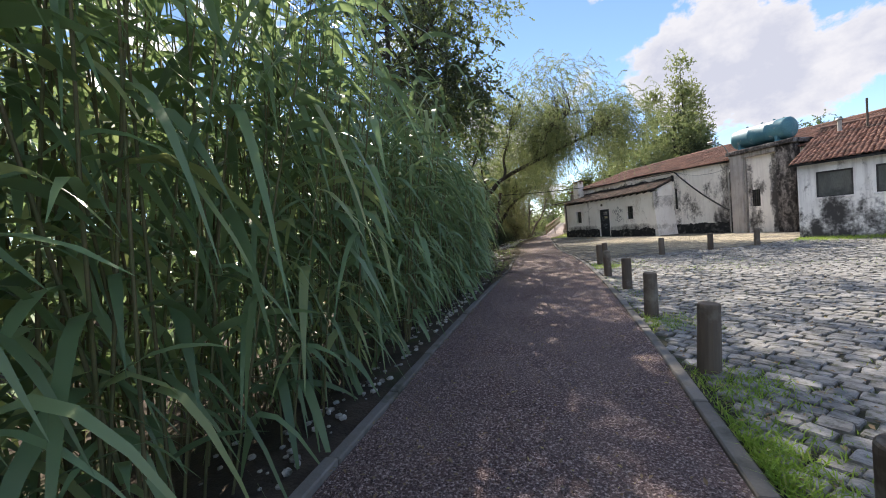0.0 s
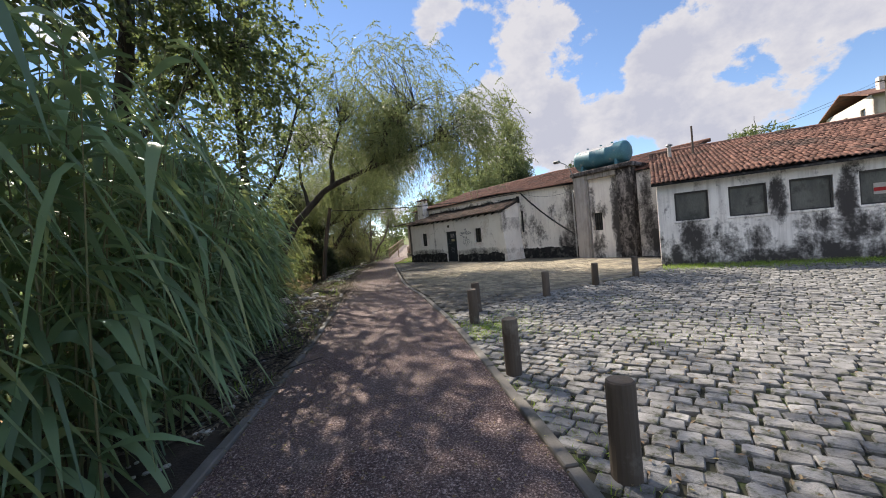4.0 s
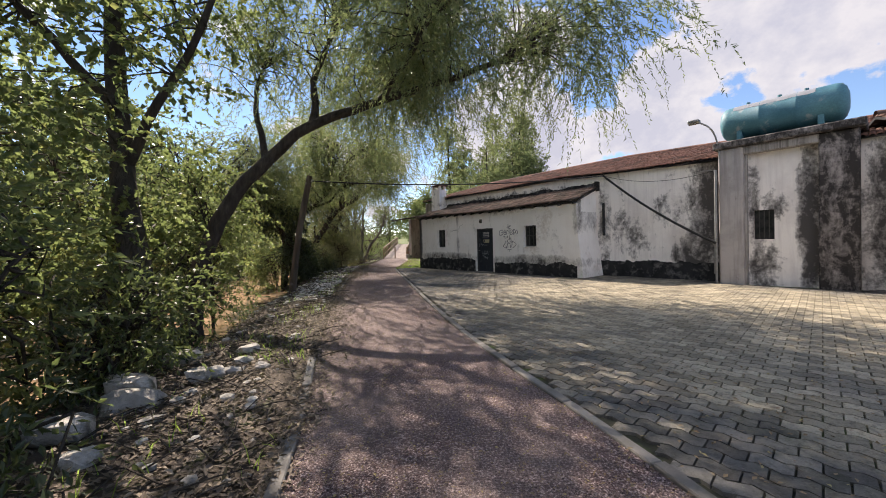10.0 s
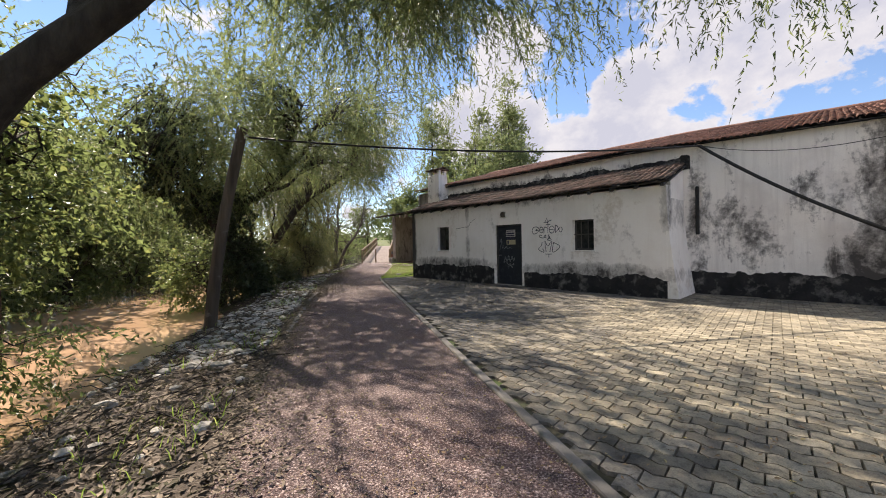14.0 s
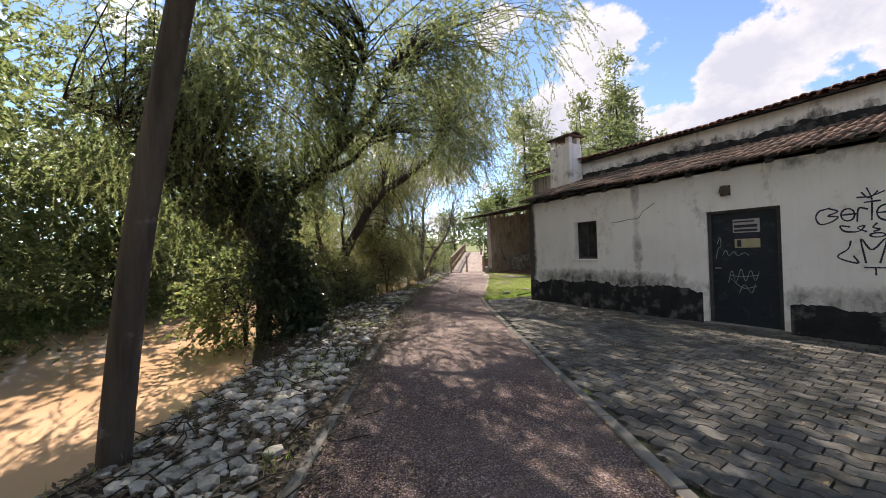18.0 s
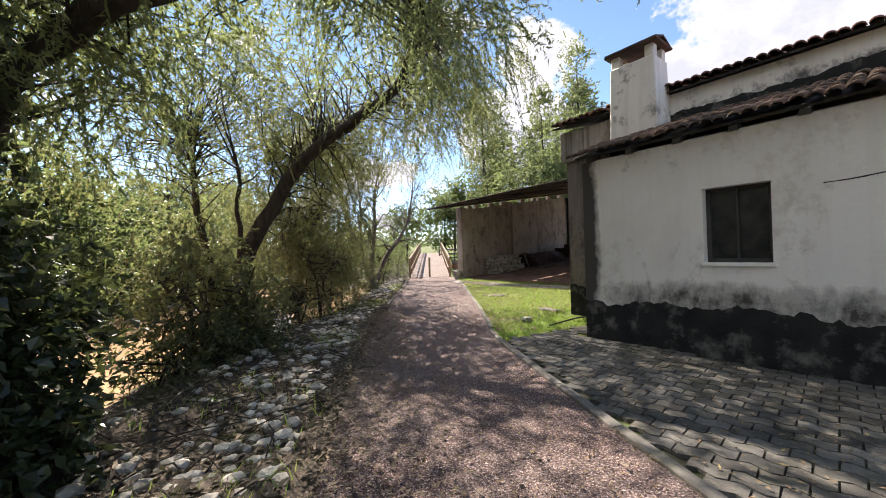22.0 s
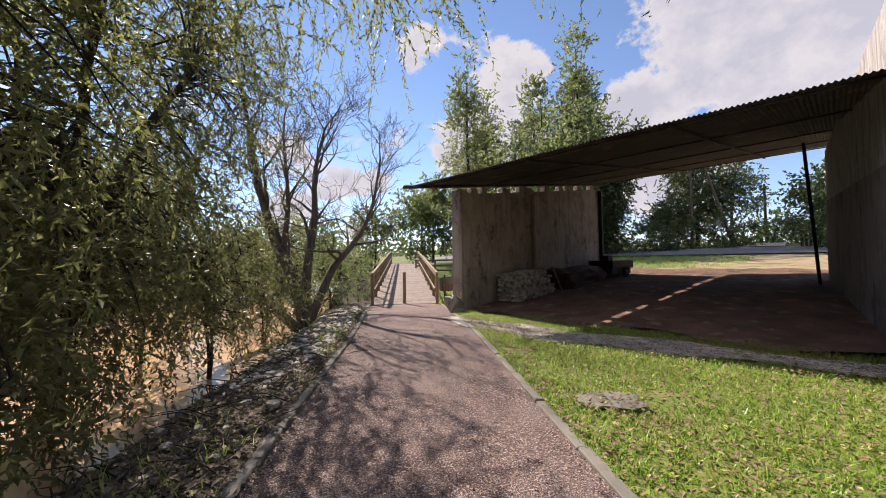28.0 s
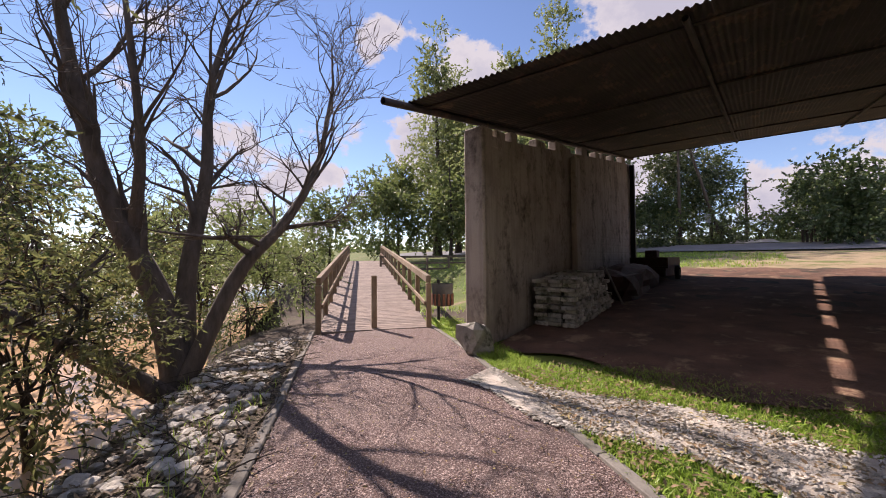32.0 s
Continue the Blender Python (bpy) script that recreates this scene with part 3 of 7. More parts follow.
def ragged_band(name, x0, x1, z0, z1, y, mat, parent, rough=0.06, seed=1, thick=0.006, label=""):
    """A thin painted band with an uneven upper edge, standing a little proud of a wall at y."""
    bm = bmesh.new()
    n = max(4, int((x1 - x0) / 0.05))
    rows = []
    for i in range(n + 1):
        x = x0 + (x1 - x0) * i / n
        h = z1 + rough * (noise.noise(Vector((x * 1.1, seed, 0))) * 1.7 + noise.noise(Vector((x * 5, seed, 3))) * 1.0 + noise.noise(Vector((x * 14, seed, 7))) * 0.6)
        rows.append([bm.verts.new((x, y - thick, z0)), bm.verts.new((x, y - thick, h)), bm.verts.new((x, y + 0.02, h)), bm.verts.new((x, y + 0.02, z0))])
    for a, b in zip(rows, rows[1:]):
        for i in range(3):
            bm.faces.new((a[i], b[i], b[i + 1], a[i + 1]))
    return part(name, bm, mat, parent, label)

# ---------------------------------------------------------------- ground
rng = np.random.default_rng(7)
LEFT_Y = [-12, 0, 5, 12, 17, 19, 24, 30, 35, 38, 40, 41.2, 43.5, 45.7, 49.7, 51]
LEFT_X = [-1.45, -1.42, -1.39, -1.19, -1.36, -1.56, -1.79, -1.82, -1.66, -1.40, -1.14, -0.95, -0.60, -0.27, 0.15, 0.30]
RIGHT_Y = [-12, 0, 2, 4, 8, 12, 15.8, 18, 20, 23, 28, 33, 35.4, 37, 38.5, 40.5, 44, 46, 48.7, 50.4]
RIGHT_X = [0.62, 0.72, 0.82, 0.97, 1.12, 1.16, 0.98, 0.74, 0.60, 0.55, 0.52, 0.46, 0.48, 0.80, 1.08, 1.40, 2.00, 2.28, 2.56, 2.68]


def soft_interp(y, ys, xs):
    y = np.asarray(y, float)
    return (np.interp(y - 0.7, ys, xs) + 2 * np.interp(y, ys, xs) + np.interp(y + 0.7, ys, xs)) / 4


def left_edge(y):
    return soft_interp(y, LEFT_Y, LEFT_X)


def right_edge(y):
    return soft_interp(y, RIGHT_Y, RIGHT_X)


def step01(x, a, b):
    t = np.clip((np.asarray(x, float) - a) / (b - a), 0, 1)
    return t * t * (3 - 2 * t)


def ground_z(x, y):
    """Height of the land: flat yard, river bank to the west, a rise behind the buildings."""
    x, y = np.asarray(x, float), np.asarray(y, float)
    d = left_edge(np.clip(y, -12, 51)) - 0.12 - x
    d = d - np.clip(d, 0, 1) * np.interp(y, [8, 12, 18, 21.5, 24, 29, 31, 33, 37, 39.5, 43], [0, 1.6, 1.6, 0.3, 0.6, 0.6, 0.4, 1.5, 1.4, 0.2, 0])
    wet = step01(y, 9, 15) * 0.75 + 0.25
    z = -0.10 * step01(d, 0, 0.8) - 1.15 * wet * step01(d, 0.7, 3.4) - 0.35 * wet * step01(d, 3, 7)
    z += 2.4 * step01(-x, 10.5, 16)
    u, n = 0.478 * x - 0.878 * y, -0.878 * x - 0.478 * y
    z += np.interp(-n, [25.6, 33, 40, 50, 66], [0, 0.66, 1.15, 1.76, 3.0]) * step01(x, 2, 5)
    z += 7.0 * step01(-n, 44, 72) * step01(u, -34, -16)
    gully = step01(y, 52.5, 55.5) * (1 - step01(y, 62, 66)) * (1 - step01(x, 7, 11))
    z -= 1.3 * gully * step01(x, -4, -1)
    z -= 0.06 * (1 - step01(d, -0.05, 0.02)) * (1 - step01(-n, 28, 30))
    far = np.hypot(x, y - 25)
    return z + 14 * step01(far, 120, 700) + 0.03 * np.sin(x * 1.7) * np.cos(y * 1.3) * step01(d, 0.3, 1)


gx = np.concatenate([-np.geomspace(1500, 26, 18), np.arange(-25, 45, 0.6), np.geomspace(46, 1500, 20)])
gy = np.concatenate([-np.geomspace(1500, 17, 18), np.arange(-16, 80, 0.6), np.geomspace(81, 1500, 20)])
GX, GY = np.meshgrid(gx, gy)
GZ = ground_z(GX, GY)
gi = np.arange(GX.size).reshape(GX.shape)
gf = np.stack([gi[:-1, :-1], gi[:-1, 1:], gi[1:, 1:], gi[1:, :-1]], -1).reshape(-1, 4)
ground = raw("ground", np.stack([GX, GY, GZ], -1).reshape(-1, 3), gf, M_SOIL, None, smooth=True)
tagged(ground, "dark leaf-littered soil of the bank and yard", "ground", kind="structure")
cx, cy = GX[:-1, :-1].ravel() + 0.3, GY[:-1, :-1].ravel() + 0.3
ground.data.materials.append(M_FIELD)
far_cell = (np.hypot(cx, cy - 25) > 60) | ((cx > 4) & (cy > 52)) | (0.878 * cx + 0.478 * cy > 44) | (cx < -12)
ground.data.materials.append(M_SAND)
cell_u, cell_b = 0.478 * cx - 0.878 * cy, 0.878 * cx + 0.478 * cy
sandy = (cell_b > 37.4 + 0.12 * (cell_u + 41) + 0.5 * np.sin(cell_u)) & (cell_b < 50.5) & (cell_u > -39.5 + 0.8 * np.sin(cell_b * 1.3)) & (cell_u < -12)
grassy = (cell_b > 36.6) & (cell_b < 50.5) & (cell_u <= -39.5 + 0.8 * np.sin(cell_b * 1.3)) & (cell_u > -60)
ground.data.polygons.foreach_set("material_index", np.where(sandy, 2, (far_cell | grassy).astype(np.int32)).astype(np.int32))

water = raw("water", [(-22, -15, -0.62), (-2.2, -15, -0.62), (-1.2, 80, -0.62), (-22, 80, -0.62)], [(0, 1, 2, 3)], M_WATER)
tagged(water, "muddy orange-brown river water beside the path", "river", kind="structure")


def strip(name, ys, xa, xb, z, mat, label, category, thick=0.08, across=4):
    """A slab between two edge lines, draped on z."""
    vs, fs = [], []
    for y, a, b in zip(ys, xa, xb):
        for i in range(across + 1):
            vs.append((a + (b - a) * i / across, y, z + 0.008 * math.sin(y * 2.1 + i)))
    w = across + 1
    for j in range(len(ys) - 1):
        for i in range(across):
            fs.append((j * w + i, j * w + i + 1, (j + 1) * w + i + 1, (j + 1) * w + i))
    n0 = len(vs)
    vs += [(x, y, zz - thick) for x, y, zz in vs]
    for j in range(len(ys) - 1):
        for i in (0, across):
            fs.append((j * w + i, (j + 1) * w + i, n0 + (j + 1) * w + i, n0 + j * w + i))
    ob = raw(name, vs, fs, mat, smooth=False)
    return tagged(ob, label, category, kind="structure")


ys = np.arange(-11, 50.7, 0.5)
strip("path", ys, left_edge(ys), right_edge(ys), 0.0, M_ASPHALT, "worn reddish tarmac footpath strewn with leaves", "path", across=6)

# beds under the stones of the yard
strip("pavement_bed", np.arange(-11, 36.0, 0.5), right_edge(np.arange(-11, 36.0, 0.5)) + 0.06, np.full(94, 40.0), -0.020, M_JOINT, "mossy sand bed under the yard's paving", "pavement", across=2)
ly = np.arange(35.2, 52, 0.4)
lx = right_edge(ly) + 0.07
lawn = strip("lawn", ly, lx, lx + np.interp(ly, [35, 38, 44, 46, 48, 52], [9, 7.0, 3.6, 2.2, 1.3, 6]), -0.012, M_LAWN, "sunlit patchy green lawn beside the path", "lawn", across=10)


def gravel_band(u):
    """Lower and upper edge, inwards, of the gravel between lawn and shed."""
    lo = np.interp(u, [-41, -39.2, -37, -35, -32], [24.2, 23.8, 23.65, 24.2, 24.9])
    return lo + 0.10 * np.sin(u * 3.1), lo + np.interp(u, [-41, -38, -36, -32], [0.5, 0.95, 1.05, 0.45]) + 0.10 * np.sin(u * 2.3 + 1)


gu = np.linspace(-40.3, -31.9, 60)
glo, ghi = gravel_band(gu)
gs = np.linspace(0, 1, 6)[None, :]
gn = glo[:, None] * (1 - gs) + ghi[:, None] * gs
gu2 = np.repeat(gu[:, None], 6, 1)
gi_ = np.arange(gn.size).reshape(gn.shape)
tagged(raw("gravel_strip", np.stack([0.478 * gu2 + 0.878 * gn, -0.878 * gu2 + 0.478 * gn, 0.016 + 0.012 * np.sin(gu2 * 5 + gn * 7)], -1).reshape(-1, 3), np.stack([gi_[:-1, :-1], gi_[1:, :-1], gi_[1:, 1:], gi_[:-1, 1:]], -1).reshape(-1, 4), M_GRAVEL, smooth=True), "pale gravel strip along the canopy edge", "gravel", kind="structure")


def shed_rise(n):
    """The earth under the canopy climbs away from the path."""
    return np.interp(n, [25.6, 33, 40], [0, 0.66, 1.15])


fu, fn = np.meshgrid(np.linspace(-40.95, -31.6, 34), np.linspace(0, 1, 36))
fn = 25.45 + 0.35 * np.sin(fu * 1.7) * (1 - fn) + 0.05 * (fu + 41.3) * (1 - fn) + fn * (12.9 + 0.4 * np.sin(fu * 2.3))
fz = shed_rise(fn) - 0.002 + 0.02 * np.sin(fu * 2.9 + fn) * np.cos(fn * 2.1)
fi = np.arange(fu.size).reshape(fu.shape)
shed_floor = raw("shed_floor", np.stack([0.478 * fu + 0.878 * fn, -0.878 * fu + 0.478 * fn, fz + 0.014], -1).reshape(-1, 3), np.stack([fi[:-1, :-1], fi[:-1, 1:], fi[1:, 1:], fi[1:, :-1]], -1).reshape(-1, 4), M_DIRT, smooth=True)
tagged(shed_floor, "bare reddish earth floor under the canopy", "ground", kind="structure")

# road behind the canopy
ru = np.linspace(-75, 30, 60)
rv, rf = [], []
for i, u in enumerate(ru):
    for n in (-58, -50):
        x, y = 0.478 * u - 0.878 * n, -0.878 * u - 0.478 * n
        rv.append((x, y, float(ground_z(x, y)) + 0.10))
    if i:
        rf.append((2 * i - 2, 2 * i - 1, 2 * i + 1, 2 * i))
tagged(raw("road", rv, rf, M_ROAD), "grey asphalt country road beyond the lawn", "road", kind="structure")

lane_v, lane_f = [], []
for i, t in enumerate(np.linspace(0, 1, 24)):
    x, y = 34 + 44 * t, 61.5 + 26 * t + 6 * t * t
    for o in (-1.6, 1.6):
        xx, yy = x - 0.5 * o, y + 0.86 * o
        lane_v.append((xx, yy, float(ground_z(xx, yy)) + 0.09))
    if i:
        lane_f.append((2 * i - 2, 2 * i - 1, 2 * i + 1, 2 * i))
tagged(raw("lane", lane_v, lane_f, M_GRAVEL), "pale narrow lane climbing away from the road", "road", kind="structure")

# ---------------------------------------------------------------- main building (x along the front, y inwards)
D = Vector((0.478, -0.878, 0)).normalized()
IN = Vector((-D.y, D.x, 0))
MB = Matrix(((D.x, IN.x, 0, 0), (D.y, IN.y, 0, 0), (0, 0, 1, 0), (0, 0, 0, 1)))


def eave_lift(u):
    """The old eave climbs a little from the tower to the lean-to."""
    return np.interp(u, [-31.5, -21, -15.5, -11], [0.16, 0.18, -0.06, -0.06])


def lift(ob):
    """Bends a roof part along the eave."""
    n_ = len(ob.data.vertices)
    co = np.empty(n_ * 3, dtype=np.float32)
    ob.data.vertices.foreach_get("co", co)
    co = co.reshape(-1, 3)
    co[:, 2] += eave_lift(co[:, 0])
    ob.data.vertices.foreach_set("co", co.ravel())
    return ob


main = empty("main_building", "long whitewashed old building with stained walls and tiled roof", "building", m=MB)
part("wall", wall_bm(-29.95, -11.4, -0.1, 3.92, 20.1, 20.5, cell=0.8, top=lambda x: 3.92 + float(eave_lift(x))), M_MAIN, main, "stained limewashed front wall")
def slant_wall(name, a, b, z0, za, zb, thick, mat, parent, label=""):
    """An upright slab from a to b (x, y), with a top that runs from za to zb."""
    a, b = Vector((*a, 0)), Vector((*b, 0))
    L = (b - a).length
    ob = part(name, wall_bm(0, L, z0, za, 0, thick, cell=0.8, top=lambda x: za + (zb - za) * x / L), mat, parent, label)
    d = (b - a) / L
    ob.matrix_local = Matrix(((d.x, -d.y, 0, a.x), (d.y, d.x, 0, a.y), (0, 0, 1, 0), (0, 0, 0, 1)))
    return ob


slant_wall("end_wall", (-32.38, 25.2), (-31.21, 20.36), -0.1, 5.5, 4.05, 0.3, M_RETURN, main, "sunlit streaky grey end wall")
slant_wall("end_wall", (-33.3, 34.5), (-32.38, 25.2), -0.1, 4.9, 5.5, 0.3, M_RETURN, main)
# Thin dark slabs that stand in for the canopy's shade on the wall.
slant_wall("shade_facing", (-32.42, 25.19), (-31.245, 20.37), -0.1, 2.9, 2.75, 0.03, M_DAMPSHADE, main, "dark lower render with painted canopy shade")
slant_wall("shade_facing", (-33.34, 34.5), (-32.42, 25.2), -0.1, 3.3, 2.9, 0.03, M_DAMPSHADE, main, "dark lower render with painted canopy shade")
part("wall", wall_bm(-31.3, -11.4, -0.1, 4.05, 31.2, 31.5), M_MAIN, main)
# grey bare stretch past the annex, with its cornice and damp foot
part("grey_facing", wall_bm(-31.24, -29.9, -0.1, 3.35, 20.25, 20.4, cell=0.3), M_DAMPSHADE, main, "dark grey damp render")
box("cornice", -31.34, -29.96, 20.15, 20.4, 3.36, 4.02, M_RETURN, main, 0.02)
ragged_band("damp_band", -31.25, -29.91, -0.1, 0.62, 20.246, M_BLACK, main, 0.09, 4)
ragged_band("plinth", -19.55, -15.5, -0.1, 0.60, 20.1, M_BLACK, main, 0.08, 2, label="black tarred plinth")
ragged_band("flashing", -30.0, -19.55, 3.40, 3.74, 20.1, M_BLACK, main, 0.05, 9, label="black tar flashing above the lean-to")
box("drain_pipe", -19.42, -19.34, 19.98, 20.08, 1.6, 2.9, M_CABLE, main, 0.02)


def tile_template(length=0.42, width=0.2, rise=0.055, seg=6, taper=0.86):
    """A half-round clay tile, hollow below, running up the +y way."""
    vs = []
    for j, s in ((0, 1.0), (1, taper)):
        for i in range(seg + 1):
            a = math.pi * i / seg
            vs.append((-math.cos(a) * width / 2 * s, j * length, math.sin(a) * rise * s + 0.012 * (1 - j)))
    n = seg + 1
    fs = [(i, i + 1, n + i + 1, n + i) for i in range(seg)]
    m = len(vs)
    for i in range(n):
        x, y, z = vs[i]
        vs.append((x * 0.86, 0.0, z * 0.80 - 0.012))
    fs += [(i + 1, i, m + i, m + i + 1) for i in range(seg)]
    return vs, fs


TILE_V, TILE_F = tile_template(width=0.175, rise=0.045, seg=5)
TILE_N = tile_template(width=0.135, rise=0.056, seg=5)[0]


def tile_field(x0, x1, y0, z0, y1, z1, pitch=0.2, course=0.36, seed=0, skew=0.0):
    """Places and turns of tiles on a slope from (y0, z0) up to (y1, z1)."""
    r = np.random.default_rng(seed)
    run = math.hypot(y1 - y0, z1 - z0)
    ny, nx = int(run / course + 0.5), int((x1 - x0) / pitch)
    dy, dz = (y1 - y0) / run, (z1 - z0) / run
    i, j = np.meshgrid(np.arange(nx), np.arange(ny))
    i, j = i.ravel(), j.ravel()
    s = j * course + r.normal(0, 0.012, i.size)
    p = np.stack([x0 + (i + 0.5) * pitch + r.normal(0, 0.008, i.size), y0 + dy * s, z0 + dz * s + 0.03 + r.normal(0, 0.006, i.size) + 0.03 * np.sin((x0 + i * pitch) * 0.9 + seed)], 1)
    a = r.normal(0, 0.03, i.size)
    c, sn = np.cos(a), np.sin(a)
    t = np.zeros((i.size, 3, 3))
    t[:, 0, 0], t[:, 1, 0] = c, sn
    t[:, 0, 1], t[:, 1, 1], t[:, 2, 1] = -sn * dy, c * dy, dz + r.normal(0, 0.012, i.size)
    t[:, 1, 2], t[:, 2, 2] = -dz, dy
    return p, t


def roof_slab(name, x0, x1, y0, z0, y1, z1, mat, parent, thick=0.07):
    bm = bmesh.new()
    vs = [bm.verts.new(p) for p in ((x0, y0, z0), (x1, y0, z0), (x1, y1, z1), (x0, y1, z1), (x0, y0, z0 - thick), (x1, y0, z0 - thick), (x1, y1, z1 - thick), (x0, y1, z1 - thick))]
    for f in ((0, 1, 2, 3), (7, 6, 5, 4), (0, 4, 5, 1), (1, 5, 6, 2), (2, 6, 7, 3), (3, 7, 4, 0)):
        bm.faces.new([vs[i] for i in f])
    return part(name, bm, mat, parent)


for x0_, x1_ in ((-31.4, -21), (-21, -15.5), (-15.5, -11.6)):
    lift(roof_slab("roof", x0_, x1_, 19.96, 3.94, 26.0, 5.55, M_BLACK, main, 0.03))
    lift(roof_slab("roof", x0_, x1_, 31.8, 4.06, 26.0, 5.55, M_BLACK, main))
tv, tt = tile_field(-31.4, -11.6, 19.9, 3.93, 26.0, 5.56, 0.135, seed=3)
tv[:, 2] += eave_lift(tv[:, 0])
tagged(raw("roof_tiles", *stamp(TILE_N, TILE_F, tv, tt), M_TILES, main, smooth=True), kind="stuff")
lift(tubes("ridge_tile", [([(x, 26.0, 5.6), (x + 0.4, 26.0, 5.61)], [0.11, 0.10]) for x in np.arange(-31.4, -11.7, 0.4)], M_TILES, main, sides=8))

# lean-to annex in front of it
annex = empty("annex", "low whitewashed lean-to with black plinth and tiled roof", "building", m=MB)
AX0, AX1, AF = -29.9, -19.72, 18.59
part("front_wall", wall_bm(AX0, AX1, -0.1, 2.86, AF, AF + 0.35, holes=[(-25.12, -24.03, -0.1, 2.11), (-28.22, -27.54, 1.22, 2.18), (-22.21, -21.57, 1.22, 2.12)], cell=0.7), M_WHITE, annex, "whitewashed front wall")
for nm, xx, mt in (("side_wall", AX1 - 0.30, M_WHITE), ("side_wall", AX0, M_RETURN)):
    part(nm, wall_bm(AF + 0.35, 20.1, -0.1, 3.0, 0, 0.30, top=lambda y: 2.84 + (y - 18.42) * 0.36), mt, annex).matrix_local = Matrix(((0, 1, 0, xx), (1, 0, 0, 0), (0, 0, 1, 0), (0, 0, 0, 1)))
bm = bmesh.new()
fl = [[bm.verts.new((AX1 - 0.002 + 0.26 * (1 - z / 2.6) ** 1.6, y, z)) for z in (-0.1, 0.3, 0.8, 1.4, 2.0, 2.6)] for y in (AF + 0.01, AF + 0.5, 20.098)]
for p_, q_ in zip(fl, fl[1:]):
    for i in range(5):
        bm.faces.new((p_[i], q_[i], q_[i + 1], p_[i + 1]))
for row in (fl[0], fl[-1]):
    foot = bm.verts.new((AX1 - 0.01, row[0].co.y, -0.1))
    bm.faces.new([foot] + row)
part("buttress", bm, M_WHITE, annex, "flared whitewashed foot of the side wall")
roof_slab("roof_deck", AX0 - 0.10, AX1 + 0.08, 18.55, 2.957, 20.1, 3.52, M_FRAME, annex, 0.04)
for x in np.arange(AX0 + 0.15, AX1, 0.62):
    roof_slab("rafter", x, x + 0.09, 18.47, 2.885, 18.75, 2.99, M_FRAME, annex, 0.07)
ragged_band("plinth", AX0 - 0.006, -25.22, -0.1, 0.62, AF, M_BLACK, annex, 0.085, 5, label="black tarred plinth with chipped edge")
ragged_band("plinth", -23.95, AX1 + 0.006, -0.1, 0.50, AF, M_BLACK, annex, 0.075, 6, label="black tarred plinth with chipped edge")

door = empty("door_1", "dark blue-grey metal door with notices and pale scribbles", "door", m=MB)
box("leaf", -25.10, -24.05, AF + 0.07, AF + 0.12, 0.02, 2.10, M_DOOR, door, 0.01)
for x0, x1, z0, z1 in ((-25.115, -25.06, -0.05, 2.11), (-24.09, -24.035, -0.05, 2.11), (-25.06, -24.09, 2.06, 2.11)):
    box("door_frame", x0, x1, AF + 0.03, AF + 0.16, z0, z1, M_FRAME, door)
box("notice", -24.72, -24.33, AF + 0.058, AF + 0.067, 1.69, 1.93, M_PAPER, door, 0.0, "weathered printed notice")
box("notice", -24.70, -24.33, AF + 0.056, AF + 0.067, 1.42, 1.58, M_YELLOWP, door, 0.0, "stained cream notice")
for x0, x1, z0, z1 in ((-24.71, -24.40, 1.875, 1.90), (-24.70, -24.36, 1.78, 1.83), (-24.70, -24.36, 1.71, 1.75), (-24.69, -24.34, 1.595, 1.675), (-24.66, -24.60, 1.44, 1.56)):
    box("print_bar", x0, x1, AF + 0.050, AF + 0.0555, z0, z1, M_INK, door, 0.0)
box("threshold", -25.2, -23.95, AF - 0.05, AF + 0.1, -0.05, 0.035, M_KERB, door, 0.01)
tubes("door_handle", [([(-25.0, AF + 0.05, 1.05), (-25.0, AF + 0.02, 1.05), (-24.9, AF + 0.015, 1.05)], [0.012, 0.012, 0.01])], M_STEEL, door)


def scrawl(name, strokes, y, mat, parent, w=0.014, label=""):
    """Painted strokes lying on a wall face at y: lists of (x, z)."""
    bm = bmesh.new()
    for st in strokes:
        pts = [Vector((q.x, 0, q.y)) for q in smooth_line([(a, b, 0) for a, b in st], len(st) * 4)]
        prev = None
        for i, p in enumerate(pts):
            d = (pts[min(i + 1, len(pts) - 1)] - pts[max(i - 1, 0)]).normalized()
            s = Vector((-d.z, 0, d.x)) * w * (0.8 + 0.4 * noise.noise(p * 9))
            a, b = bm.verts.new((p.x + s.x, y - 0.004, p.z + s.z)), bm.verts.new((p.x - s.x, y - 0.004, p.z - s.z))
            if prev:
                bm.faces.new((prev[0], prev[1], b, a))
            prev = (a, b)
    return part(name, bm, mat, parent, label)


def loop(cx, cz, rx, rz, a0=0, a1=360, n=8):
    return [(cx + rx * math.cos(radians(a0 + (a1 - a0) * i / n)), cz + rz * math.sin(radians(a0 + (a1 - a0) * i / n))) for i in range(n + 1)]


